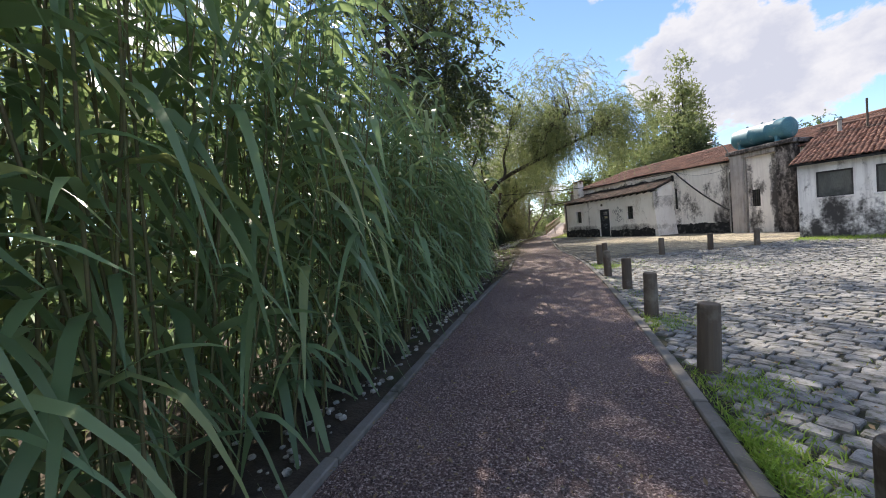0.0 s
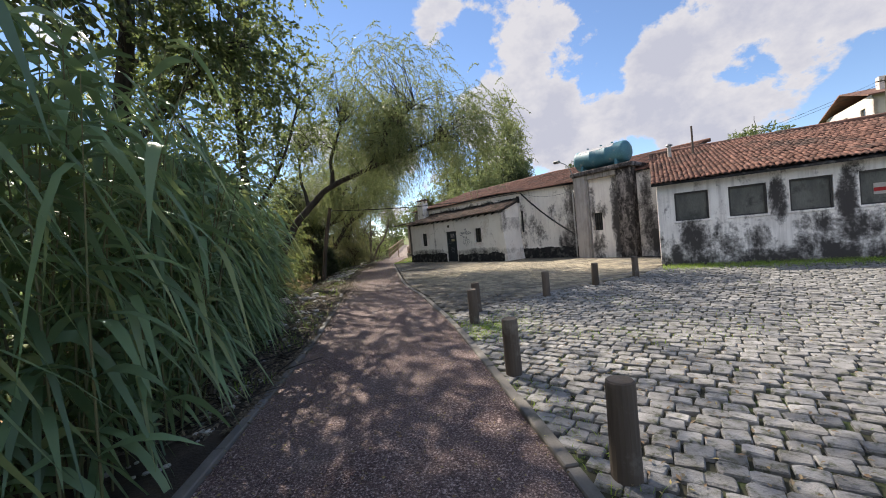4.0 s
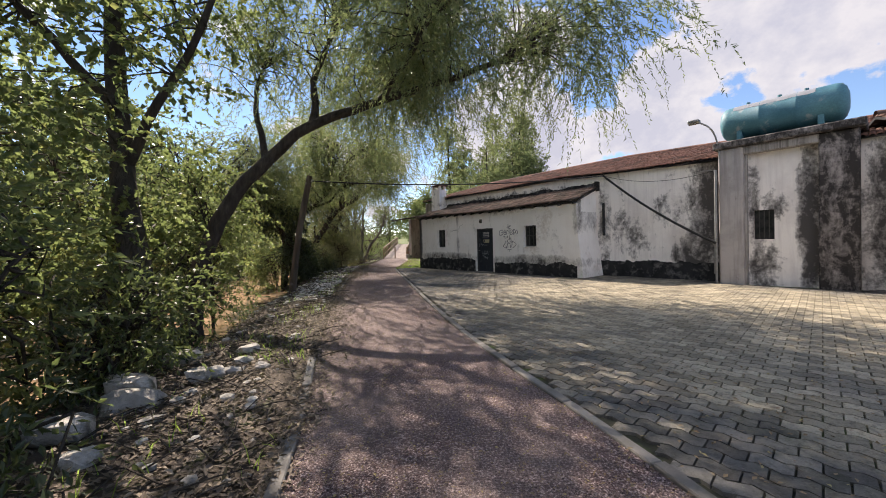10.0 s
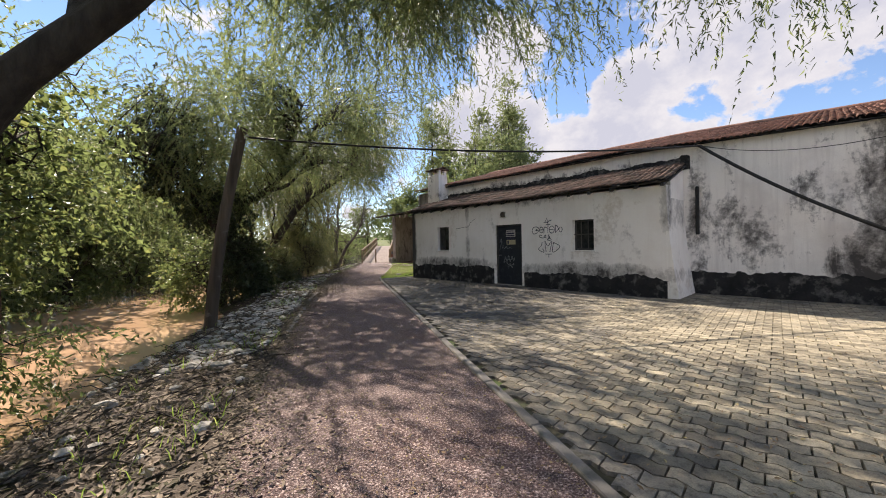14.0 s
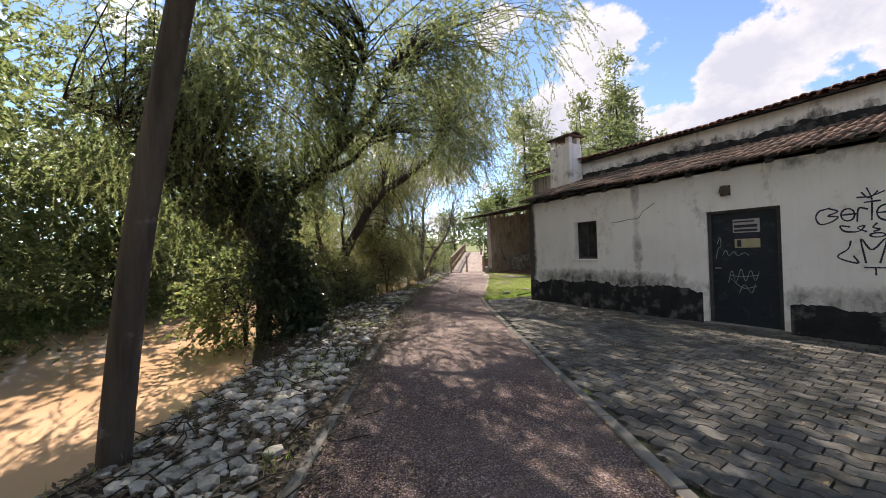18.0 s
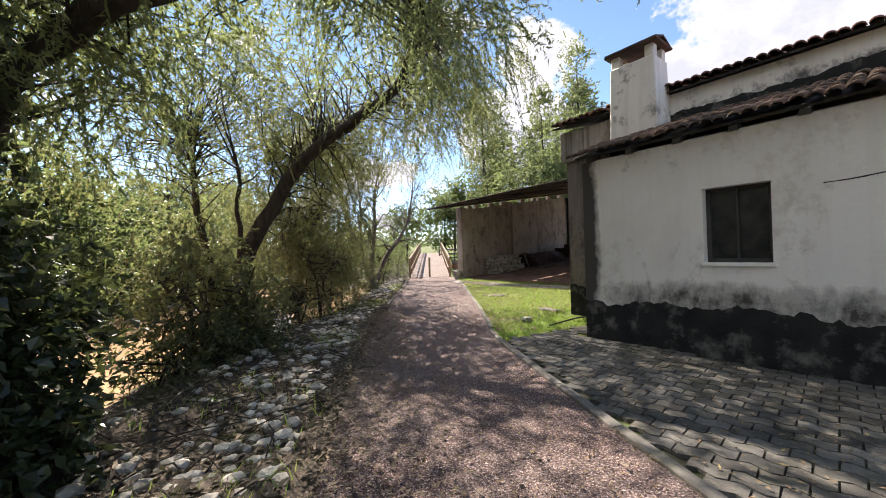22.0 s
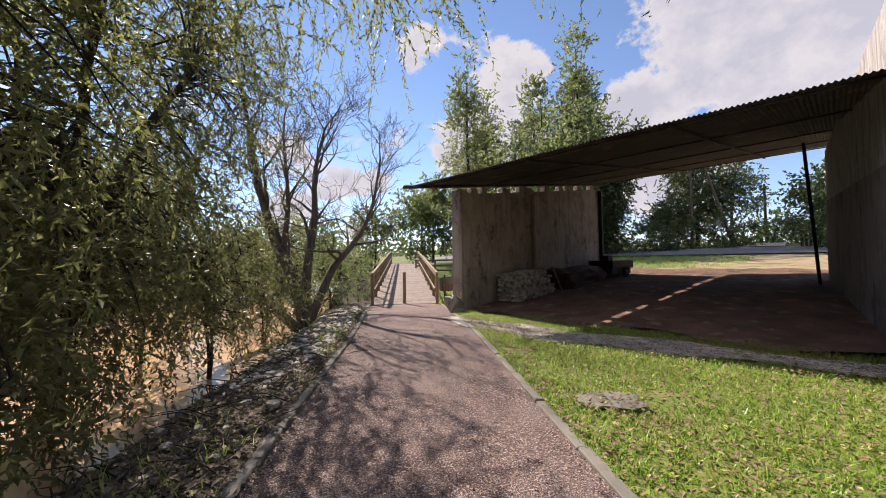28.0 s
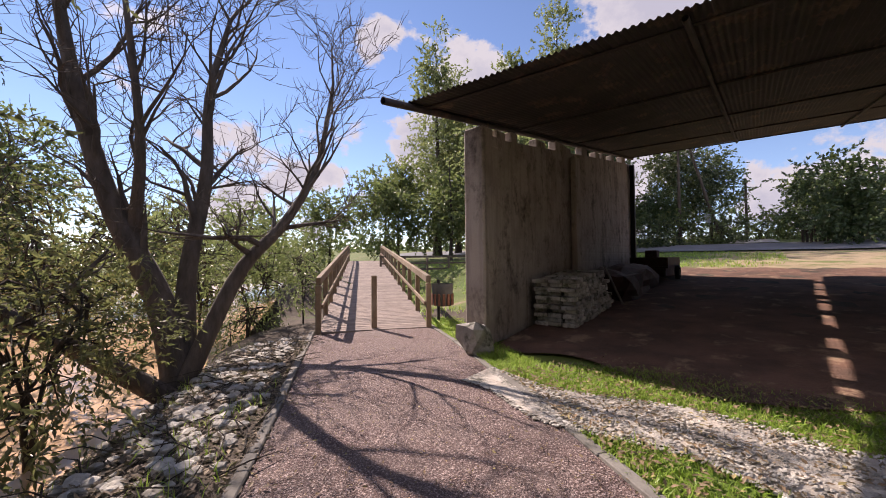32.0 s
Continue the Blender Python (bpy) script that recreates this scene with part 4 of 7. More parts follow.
GX0, GZ0 = -23.61, 1.73
tag = empty("graffiti", "dark blue spray-painted tag on the white wall", "graffiti", m=MB)
STAR = [[(0.48, 0.45), (0.55, 0.36), (0.64, 0.45)], [(0.43, 0.38), (0.56, 0.38), (0.70, 0.44)], [(0.53, 0.51), (0.56, 0.42), (0.58, 0.33)]]
SCRIPT = [[(0.16, 0.26), (0.04, 0.22), (0.0, 0.12), (0.05, 0.02), (0.17, 0.05), (0.24, 0.12), (0.13, 0.14), (0.24, 0.20), (0.15, 0.25)], loop(0.34, 0.14, 0.07, 0.09), [(0.26, 0.14), (0.44, 0.15)], [(0.43, 0.03), (0.45, 0.22), (0.54, 0.20)],
          [(0.50, 0.30), (0.66, 0.31)], [(0.58, 0.32), (0.57, 0.04)], loop(0.71, 0.14, 0.09, 0.11, 40, 400), [(0.63, 0.14), (0.80, 0.15)], [(0.84, 0.03), (0.84, 0.27), (0.94, 0.16), (0.84, 0.05)], loop(1.01, 0.13, 0.055, 0.075)]
UNDER = [[(0.36, -0.04), (0.26, -0.02), (0.30, -0.10), (0.44, -0.11), (0.50, -0.03), (0.43, -0.06), (0.52, -0.12)], [(0.62, 0.0), (0.58, -0.06), (0.64, -0.09), (0.58, -0.12)], loop(0.62, -0.17, 0.07, 0.03)]
CROWN = [[(0.36, -0.24), (0.33, -0.36), (0.22, -0.48), (0.42, -0.57), (0.38, -0.46)], [(0.50, -0.57), (0.46, -0.22), (0.56, -0.38), (0.70, -0.22), (0.63, -0.57)], [(0.76, -0.26), (0.73, -0.57), (0.98, -0.40), (0.76, -0.26)], [(0.48, -0.63), (0.70, -0.63)], [(0.59, -0.63), (0.59, -0.74)]]
TAG = STAR + SCRIPT + UNDER + CROWN
for st in TAG:
    scrawl("stroke", [[(GX0 + a, GZ0 + c) for a, c in st]], AF, M_INK, tag, 0.013)
chalk = empty("door_scribble", "pale chalk scribble across the dark door", "graffiti", m=MB)
for st in [[(-24.98, 1.50), (-24.93, 1.62), (-24.92, 1.46), (-24.97, 1.40), (-25.0, 1.22)], [(-24.90, 1.28), (-24.84, 1.38), (-24.80, 1.28), (-24.72, 1.35), (-24.66, 1.28), (-24.56, 1.33), (-24.50, 1.28)], [(-24.82, 0.78), (-24.76, 1.0), (-24.70, 0.80), (-24.62, 1.04), (-24.56, 0.82), (-24.48, 1.02), (-24.42, 0.84), (-24.36, 1.0)], [(-24.80, 0.92), (-24.60, 0.90), (-24.36, 0.94)], [(-24.66, 0.60), (-24.58, 0.76), (-24.48, 0.62), (-24.42, 0.78)], [(-24.78, 0.86), (-24.60, 0.70), (-24.40, 0.74)]]:
    scrawl("stroke", [st], AF + 0.066, M_CHALK, chalk, 0.007)
crack = empty("wall_crack", "dark ragged crack in the white wall", "crack", m=MB)
scrawl("line", [[(-27.12, 2.08), (-26.9, 2.09), (-26.66, 2.12), (-26.45, 2.13), (-26.36, 2.26), (-26.22, 2.34), (-26.08, 2.42)]], AF, M_FRAME, crack, 0.008)
number = empty("number_300", "number 300 painted in black on the grey wall", "lettering", m=MB)
scrawl("digit", [[(-30.86, 1.78), (-30.62, 1.80), (-30.78, 1.60), (-30.64, 1.52), (-30.80, 1.36), (-30.70, 1.32)], [(-30.70, 1.58), (-30.84, 1.52)]], 20.246, M_INK, number, 0.026)
scrawl("digit", [loop(-30.52, 1.42, 0.085, 0.14, 90, 450)], 20.246, M_INK, number, 0.026)
scrawl("digit", [loop(-30.28, 1.40, 0.085, 0.14, 90, 450)], 20.246, M_INK, number, 0.026)


def small_window(name, x0, x1, z0, z1, bars, label):
    w = empty(name, label, "window", m=MB, kind="structure")
    box("window_frame", x0, x1, AF + 0.14, AF + 0.20, z0, z0 + 0.05, M_FRAME, w)
    box("window_frame", x0, x1, AF + 0.14, AF + 0.20, z1 - 0.05, z1, M_FRAME, w)
    for a in (x0, x1 - 0.05):
        box("window_frame", a, a + 0.05, AF + 0.14, AF + 0.20, z0 + 0.05, z1 - 0.05, M_FRAME, w)
    box("pane", x0 + 0.05, x1 - 0.05, AF + 0.17, AF + 0.18, z0 + 0.05, z1 - 0.05, M_GLASS, w, 0)
    for b in range(bars):
        x = x0 + (x1 - x0) * (b + 1) / (bars + 1)
        box("bar", x - 0.012, x + 0.012, AF + 0.10, AF + 0.125, z0, z1, M_FRAME, w, 0.003)
    if bars > 1:
        box("bar", x0, x1, AF + 0.085, AF + 0.10, (z0 + z1) / 2, (z0 + z1) / 2 + 0.03, M_FRAME, w, 0.003)
    box("window_sill", x0 - 0.04, x1 + 0.04, AF - 0.03, AF + 0.14, z0 - 0.05, z0 - 0.002, M_WHITE, w, 0.012)
    return w


small_window("window_1", -28.22, -27.54, 1.22, 2.18, 1, "small dark window set deep in the white wall")
small_window("window_2", -22.21, -21.57, 1.22, 2.12, 2, "small dark barred window in the white wall")
wl_lamp = empty("wall_lamp", "small round rusty bulkhead lamp over the door", "wall lamp", m=MB)
bm = bmesh.new()
bmesh.ops.create_uvsphere(bm, u_segments=12, v_segments=8, radius=0.085)
for v in bm.verts:
    v.co = Vector((v.co.x - 24.79, AF - 0.045 + v.co.y * 0.7, v.co.z * 1.15 + 2.47))
part("lamp_body", bm, M_BOLLARD, wl_lamp, smooth=True)
box("lamp_base", -24.87, -24.71, AF - 0.02, AF + 0.0, 2.38, 2.56, M_FRAME, wl_lamp)

# chimney on the lean-to's roof
chimney = empty("chimney", "square whitewashed chimney stack with tile cap", "chimney", m=MB)
CX0, CX1, CY0, CY1 = -29.88, -29.06, 19.50, 20.09
bm = bmesh.new()
for x0, x1, y0, y1, z0, z1 in ((CX0, CX1, CY0, CY1, 3.15, 4.66),):
    box_bm(bm, x0, x1, y0, y1, z0, z1, 0.02)
for v in bm.verts:
    k_ = 1 - 0.10 * max(0, (v.co.z - 3.2) / 1.7)
    v.co.x = (CX0 + CX1) / 2 + (v.co.x - (CX0 + CX1) / 2) * k_
    v.co.y = (CY0 + CY1) / 2 + (v.co.y - (CY0 + CY1) / 2) * k_
part("shaft", bm, M_MAIN, chimney)
for x in (CX0 + 0.05, CX1 - 0.20):
    for y in (CY0 + 0.05, CY1 - 0.20):
        box("corner_pier", x, x + 0.15, y, y + 0.15, 4.66, 4.86, M_MAIN, chimney, 0.012)
box("cap", CX0 - 0.04, CX1 + 0.04, CY0 - 0.04, CY1 + 0.04, 4.86, 4.91, M_TILE, chimney, 0.015)
roof_slab("cap_tile", CX0 - 0.02, CX1 + 0.02, CY0 - 0.05, 4.915, (CY0 + CY1) / 2, 5.03, M_TILE, chimney, 0.03)
roof_slab("cap_tile", CX0 - 0.02, CX1 + 0.02, CY1 + 0.05, 4.915, (CY0 + CY1) / 2, 5.03, M_TILE, chimney, 0.03)

# tower that carries the tank
tower = empty("tank_tower", "soot-stained concrete tower that carries a tank", "tower", m=MB)
box("pillar", -15.50, -14.90, 19.55, 20.09, -0.1, 4.10, M_PILLAR, tower, 0.03, "grey concrete pillar")
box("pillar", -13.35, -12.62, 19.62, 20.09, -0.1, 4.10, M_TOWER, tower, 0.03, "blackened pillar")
part("infill", wall_bm(-14.90, -13.35, -0.1, 3.9, 19.86, 20.09, holes=[(-14.72, -14.26, 1.34, 2.2)], cell=0.5), M_MAIN, tower)
box("lintel", -14.92, -13.33, 19.60, 20.09, 3.87, 4.10, M_RETURN, tower, 0.02)
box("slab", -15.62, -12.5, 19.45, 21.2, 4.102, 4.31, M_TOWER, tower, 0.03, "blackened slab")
box("trim", -14.92, -14.84, 19.70, 19.858, -0.05, 3.87, M_RETURN, tower, 0.01)
box("window_void", -14.72, -14.26, 19.98, 20.04, 1.34, 2.2, M_GLASS, tower, 0.0)
for x in (-14.6, -14.49, -14.38):
    box("grille_bar", x - 0.012, x + 0.012, 19.90, 19.925, 1.34, 2.2, M_FRAME, tower, 0.003)
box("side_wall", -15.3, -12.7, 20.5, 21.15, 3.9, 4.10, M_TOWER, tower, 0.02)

tank = empty("water_tank", "weathered teal cylindrical steel tank lying on saddles", "tank", m=MB @ pose(-14.15, 20.05, -0.27))
R_T, Z_T = 0.50, 5.17
prof = [(-1.36, 0.0), (-1.35, 0.22), (-1.30, 0.38), (-1.22, 0.48), (-1.10, R_T), (-0.4, R_T), (-0.39, R_T + 0.008), (-0.37, R_T), (0.37, R_T), (0.39, R_T + 0.008), (0.4, R_T), (1.10, R_T), (1.22, 0.48), (1.30, 0.38), (1.35, 0.22), (1.36, 0.0)]
tubes("shell", [([(x, 0, Z_T) for x, r in prof], [max(r, 0.001) for x, r in prof])], M_TANK, tank, sides=28)
band_v, band_f = [], []
for i, x in enumerate(np.linspace(-1.0, 0.75, 12)):
    for j in range(7):
        a = radians(100 + 7 * j + 2 * math.sin(i * 2.1 + j))
        band_v.append((x, math.cos(a) * (R_T + 0.004), Z_T + math.sin(a) * (R_T + 0.004)))
        if i and j:
            q = i * 7 + j
            band_f.append((q - 8, q - 7, q, q - 1))
raw("faded_band", band_v, band_f, M_SIGN, tank, "bleached pale band", smooth=True)
for x in (-0.85, 0.85):
    box("saddle", x - 0.06, x + 0.06, -0.42, 0.42, 4.582, 4.86, M_TANK, tank, 0.01)
for x in (-0.7, 0.0, 0.55):
    tubes("nozzle", [([(x, 0, Z_T + R_T - 0.02), (x, 0, Z_T + R_T + 0.07)], [0.05, 0.05])], M_TANK, tank, sides=10)
street = empty("flood_lamp", "small street lamp on a bent bracket at the tower", "street lamp", m=MB)
tubes("bracket", [(smooth_line([(-15.45, 19.6, 3.4), (-15.5, 19.5, 4.3), (-15.62, 19.3, 4.75), (-15.85, 19.0, 4.95)], 12), [0.025] * 12)], M_STEEL, street)
bm = bmesh.new()
box_bm(bm, -16.12, -15.80, 18.86, 19.06, 4.92, 5.03, 0.03)
part("lamp_head", bm, M_STEEL, street)
bm = bmesh.new()
box_bm(bm, -16.09, -15.83, 18.89, 19.03, 4.90, 4.921, 0.005)
part("lamp_glass", bm, M_PAPER, street)
pipe = empty("conduit", "grey conduit with coiled cable down the tower pillar", "pipe", m=MB)
tubes("pipe", [([(-15.56, 19.52, 0.0), (-15.56, 19.52, 3.5)], [0.035, 0.035])], M_STEEL, pipe, sides=8)
tubes("pipe", [(smooth_line([(-15.62, 19.58, 0.3), (-15.60, 19.56, 2.2), (-15.6, 19.6, 3.2), (-15.7, 19.9, 3.55), (-16.1, 20.05, 3.6)], 16), [0.02] * 16)], M_STEEL, pipe, sides=6)

# ---------------------------------------------------------------- wing with shuttered windows
E = Vector((0.776, -0.631, 0)).normalized()
EI = Vector((-E.y, E.x, 0))
WB = Matrix(((E.x, EI.x, 0, 9.13), (E.y, EI.y, 0, 16.5), (0, 0, 1, 0), (0, 0, 0, 1)))
wing = empty("wing", "low mouldy white wing with shuttered windows and tiled roof", "building", m=WB)
WINS = [(0.48 + 1.40 * i, 1.38 + 1.40 * i) for i in range(13)]
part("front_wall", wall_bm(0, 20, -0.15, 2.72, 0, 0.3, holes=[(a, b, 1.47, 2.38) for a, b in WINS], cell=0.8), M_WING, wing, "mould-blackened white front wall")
part("return_wall", wall_bm(0.3, 4.6, -0.15, 3.0, 0, 0.3, top=lambda y: 2.72 + 0.26 * y * 0.9), M_RETURN, wing, "sunlit streaky grey render").matrix_local = Matrix(((0, 1, 0, 0), (1, 0, 0, 0), (0, 0, 1, 0), (0, 0, 0, 1)))
roof_slab("roof", -0.15, 20.2, -0.35, 2.72, 5.6, 4.55, M_BLACK, wing)
roof_slab("roof", -0.15, 20.2, 11.5, 2.72, 5.6, 4.55, M_BLACK, wing)
part("back_wall", wall_bm(0, 20, -0.15, 2.72, 11.0, 11.3), M_WING, wing)
part("end_wall", wall_bm(0.3, 11.0, -0.15, 2.72, 0, 0.3, top=lambda y: 2.72 + 1.7 * (1 - abs(y - 5.65) / 5.65)), M_WING, wing).matrix_local = Matrix(((0, 1, 0, 19.7), (1, 0, 0, 0), (0, 0, 1, 0), (0, 0, 0, 1)))
tv, tt = tile_field(-0.15, 20.2, -0.42, 2.72, 5.6, 4.56, 0.135, 0.33, seed=5)
tagged(raw("roof_tiles", *stamp(TILE_N, TILE_F, tv, tt), M_TILES, wing, smooth=True), kind="stuff")
tubes("ridge_tile", [([(x, 5.6, 4.6), (x + 0.4, 5.6, 4.61)], [0.11, 0.10]) for x in np.arange(-0.15, 20, 0.4)], M_TILES, wing, sides=8)
for i, (a, b) in enumerate(WINS):
    w = empty("window_%d" % (i + 3), "wide window closed with a weathered grey shutter", "window", "shuttered windows", m=WB, kind="structure")
    box("shutter", a, b, 0.10, 0.14, 1.47, 2.38, M_SHUTTER, w, 0.0)
    for z0, z1 in ((1.47, 1.51), (2.32, 2.38)):
        box("window_frame", a, b, 0.06, 0.099, z0, z1, M_FRAME, w, 0.004)
    for x in (a, b - 0.05):
        box("window_frame", x, x + 0.05, 0.06, 0.099, 1.51, 2.32, M_FRAME, w, 0.004)
    box("window_sill", a - 0.05, b + 0.05, -0.03, 0.06, 1.40, 1.468, M_WING, w, 0.01)
    if i == 3:
        box("poster", a + 0.28, a + 0.66, 0.085, 0.097, 1.72, 2.02, M_PAPER, w, 0.0, "small red and white sticker")
        box("poster_bar", a + 0.28, a + 0.66, 0.078, 0.084, 1.80, 1.90, M_REDINK, w, 0.0)
vent = empty("vent_pipe", "thin steel vent pipe on the tiled roof", "pipe", m=WB)
tubes("pipe", [([(1.4, 4.0, 3.9), (1.4, 4.0, 5.25)], [0.035, 0.035])], M_BOLLARD, vent, sides=8)
vent2 = empty("flue", "short white roof flue with a cap", "flue", m=WB)
tubes("pipe", [([(0.6, 4.3, 4.0), (0.6, 4.3, 4.65)], [0.07, 0.07])], M_PAPER, vent2, sides=10)
tubes("cap", [([(0.6, 4.3, 4.66), (0.6, 4.3, 4.70), (0.6, 4.3, 4.76)], [0.13, 0.13, 0.02])], M_STEEL, vent2, sides=10)

# cable from the wooden pole to the walls
cable = empty("cable", "thick black cable slung across the yard", "cable")
A, B, C = Vector((-2.87, 27.18, 3.80)), MB @ Vector((-19.3, 19.9, 3.95)), MB @ Vector((-15.55, 19.5, 1.25))
tubes("span", [([A.lerp(B, s) + Vector((0, 0, -0.9 * s * (1 - s))) for s in np.linspace(0, 1, 24)], [0.022] * 24)], M_CABLE, cable)
tubes("drop", [([B.lerp(C, s) + Vector((0, 0, -0.7 * s * (1 - s))) for s in np.linspace(0, 1, 16)], [0.042] * 16)], M_CABLE, cable)
Dp = MB @ Vector((-15.6, 19.55, 3.5))
tubes("thin_wire", [([B.lerp(Dp, s) + Vector((0, 0, -1.1 * s * (1 - s))) for s in np.linspace(0, 1, 14)], [0.008] * 14)], M_CABLE, cable)
pole = empty("wooden_pole", "weathered round wooden pole on the river bank", "pole")
tubes("shaft", [(smooth_line([(-3.62, 27.2, -0.9), (-3.54, 27.2, 0.2), (-3.30, 27.2, 1.9), (-2.87, 27.2, 3.98)], 12), list(np.linspace(0.128, 0.10, 12)))], M_POLE, pole, sides=12)
tubes("brace", [([(-2.92, 27.18, 3.73), (-2.75, 27.15, 3.83)], [0.03, 0.03])], M_STEEL, pole)

# ---------------------------------------------------------------- canopy shed
shed = empty("canopy_shed", "open shed with rendered wall and rusty sheet roof", "shed", m=MB)
part("wall", wall_bm(25.95, 35.6, -0.1, 3.6, 0, 0.22, cell=0.8, top=lambda y: 3.66 + 0.142 * (y - 25.95)), M_SHEDWALL, shed, "stained beige rendered wall").matrix_local = Matrix(((0, 1, 0, -41.35), (1, 0, 0, 0), (0, 0, 1, 0), (0, 0, 0, 1)))
wrng = random.Random(77)
for y in (26.2, 26.75, 27.9, 28.9, 29.35, 30.6, 31.9, 32.3, 33.5, 34.7):
    y += wrng.uniform(-0.1, 0.1)
    box("wall_block", -41.34, -41.14, y, y + wrng.uniform(0.2, 0.62), 3.66 + 0.142 * (y - 25.95), 3.84 + wrng.uniform(0, 0.09) + 0.142 * (y - 25.95), M_SHEDWALL, shed, 0.02)
for z in np.arange(0.25, 3.6, 0.235):
    box("course", -41.135, -41.122, 25.96, 35.55, float(z), float(z) + 0.19, M_SHEDWALL, shed, 0.005)
box("end_pillar", -41.42, -41.0, 25.62, 25.948, -0.1, 3.78, M_SHEDWALL, shed, 0.03)
box("pilaster", -41.07, -40.92, 29.6, 29.9, -0.1, 4.05, M_SHEDWALL, shed, 0.02)
box("end_post", -41.1, -40.95, 35.45, 35.6, -0.1, 4.95, M_CABLE, shed, 0.01)


def canopy_z(u, y):
    return 3.72 + 0.058 * (u + 41.2) + 0.142 * (y - 24.05 - 0.2 * (u + 41.2))


cu, cyy = np.arange(-41.35, -32.3, 0.019), np.linspace(0, 1, 9)
U, S = np.meshgrid(cu, cyy)
Y0 = 24.05 + 0.2 * (U + 41.2)
YB = 36.4 + 0.45 * (U + 41.35)
YY = Y0 + S * (YB - Y0)
ZZ = canopy_z(U, YY) + 0.017 * np.sin(U * 2 * math.pi / 0.076) + 0.012 * np.sin(YY * 1.1 + U * 0.7)
ci = np.arange(U.size).reshape(U.shape)
cf = np.stack([ci[:-1, :-1], ci[:-1, 1:], ci[1:, 1:], ci[1:, :-1]], -1).reshape(-1, 4)
raw("sheet_roof", np.stack([U, YY, ZZ], -1).reshape(-1, 3), cf, M_CORR, shed, "rusty corrugated roof sheets", smooth=True)
for u, r in ((-41.2, 0.05), (-38.0, 0.035), (-35.2, 0.035), (-32.45, 0.04)):
    y0 = 23.6 if u == -41.2 else 24.05 + 0.2 * (u + 41.2) + 0.05
    tubes("rafter_pipe", [([(u, y0, canopy_z(u, y0) - 0.07), (u, 36.3 + 0.45 * (u + 41.35), canopy_z(u, 36.3 + 0.45 * (u + 41.35)) - 0.07)], [r, r])], M_CORR, shed, sides=8)
for s in (0.03, 0.25, 0.5, 0.75, 0.98):
    pts = []
    for u in (-41.3, -36.8, -32.35):
        y = 24.05 + 0.2 * (u + 41.2)
        y = y + s * (36.4 + 0.45 * (u + 41.35) - y)
        pts.append((u, y, canopy_z(u, y) - 0.035))
    tubes("purlin", [(pts, [0.022] * 3)], M_CORR, shed, sides=6)
tubes("corner_post", [([(-33.5, 33.4, 0.5), (-33.72, 33.1, 5.0)], [0.045, 0.045])], M_CABLE, shed, sides=8)
for y in (40.1,):
    tubes("back_post", [([(-32.5, y, -0.1), (-32.5, y, canopy_z(-32.5, y) - 0.05)], [0.05, 0.05])], M_CABLE, shed, sides=8)

# things under and round the canopy


def rock_bm(sx, sy, sz, seed, sub=2):
    bm = bmesh.new()
    bmesh.ops.create_icosphere(bm, subdivisions=sub, radius=1.0)
    for v in bm.verts:
        d = 1 + 0.36 * noise.noise(v.co * 1.3 + Vector((seed * 7.1, 0, 0))) + 0.20 * noise.noise(v.co * 3.5 + Vector((0, seed * 3.3, 0)))
        q = Vector((max(-0.78, min(0.78, v.co.x)), max(-0.78, min(0.78, v.co.y)), max(-0.6, min(0.7, v.co.z)))) * d
        v.co = Vector((q.x * sx, q.y * sy, q.z * sz))
    return bm


def put_rock(x, y, z, sx, sy, sz, seed, rot, mat, name="stone", label="", group=""):
    ob = part(name, rock_bm(sx, sy, sz, seed), mat)
    ob.matrix_world = pose(x, y, z, 8 * math.sin(seed), 8 * math.cos(seed * 2), rot)
    return tagged(ob, label, "stone", group)


put_rock(2.62, 48.05, 0.20, 0.30, 0.26, 0.36, 3, 20, M_STONE, label="rounded pale boulder at the shed wall's foot")
pile = empty("brick_pile", "low stack of pale blocks against the shed wall", "pile", m=MB)
prng = random.Random(5)
for lay in range(11):
    for j in range(9 - lay // 4):
        for i in range(3):
            y = 27.35 + j * 0.25 + prng.uniform(-0.03, 0.03) + (lay % 2) * 0.07
            u = -40.95 + i * 0.29 + prng.uniform(-0.02, 0.02)
            b = box("block", -0.13, 0.13, -0.11, 0.11, 0, 0.078, M_STONE, pile, 0.012)
            b.matrix_local = pose(u + 0.15, y, float(shed_rise(y)) + 0.02 + lay * 0.083, prng.uniform(-2, 2), prng.uniform(-2, 2), prng.uniform(-9, 9))
plank = tagged(box("plank", -0.012, 0.012, -0.06, 0.06, 0, 1.0, M_BOLLARD, None, 0.004), "weathered board leaning on the block pile", "board")
plank.matrix_world = MB @ pose(-39.93, 29.75, 0.39, 0, -24, 0)
trailer = empty("trailer", "small dark red farm trailer beside the shed wall", "trailer", m=MB @ pose(-40.1, 34.4, 0.77) @ Matrix.Diagonal((0.75, 0.75, 0.75, 1)))
box("bed", -0.7, 0.7, -1.5, 1.5, 0.5, 0.58, M_TRAILER, trailer)
box("chassis", -0.6, 0.6, -1.35, 1.35, 0.16, 0.497, M_TRAILER, trailer, 0.03)
box("tool_box", -0.25, 0.2, -0.9, -0.3, 0.585, 1.25, M_TRAILER, trailer, 0.03)
for x in (-0.7, 0.67):
    box("side_board", x, x + 0.03, -1.5, 1.5, 0.585, 0.95, M_TRAILER, trailer)
for y in (-1.5, 1.47):
    box("end_board", -0.665, 0.665, y, y + 0.03, 0.585, 0.95, M_TRAILER, trailer)
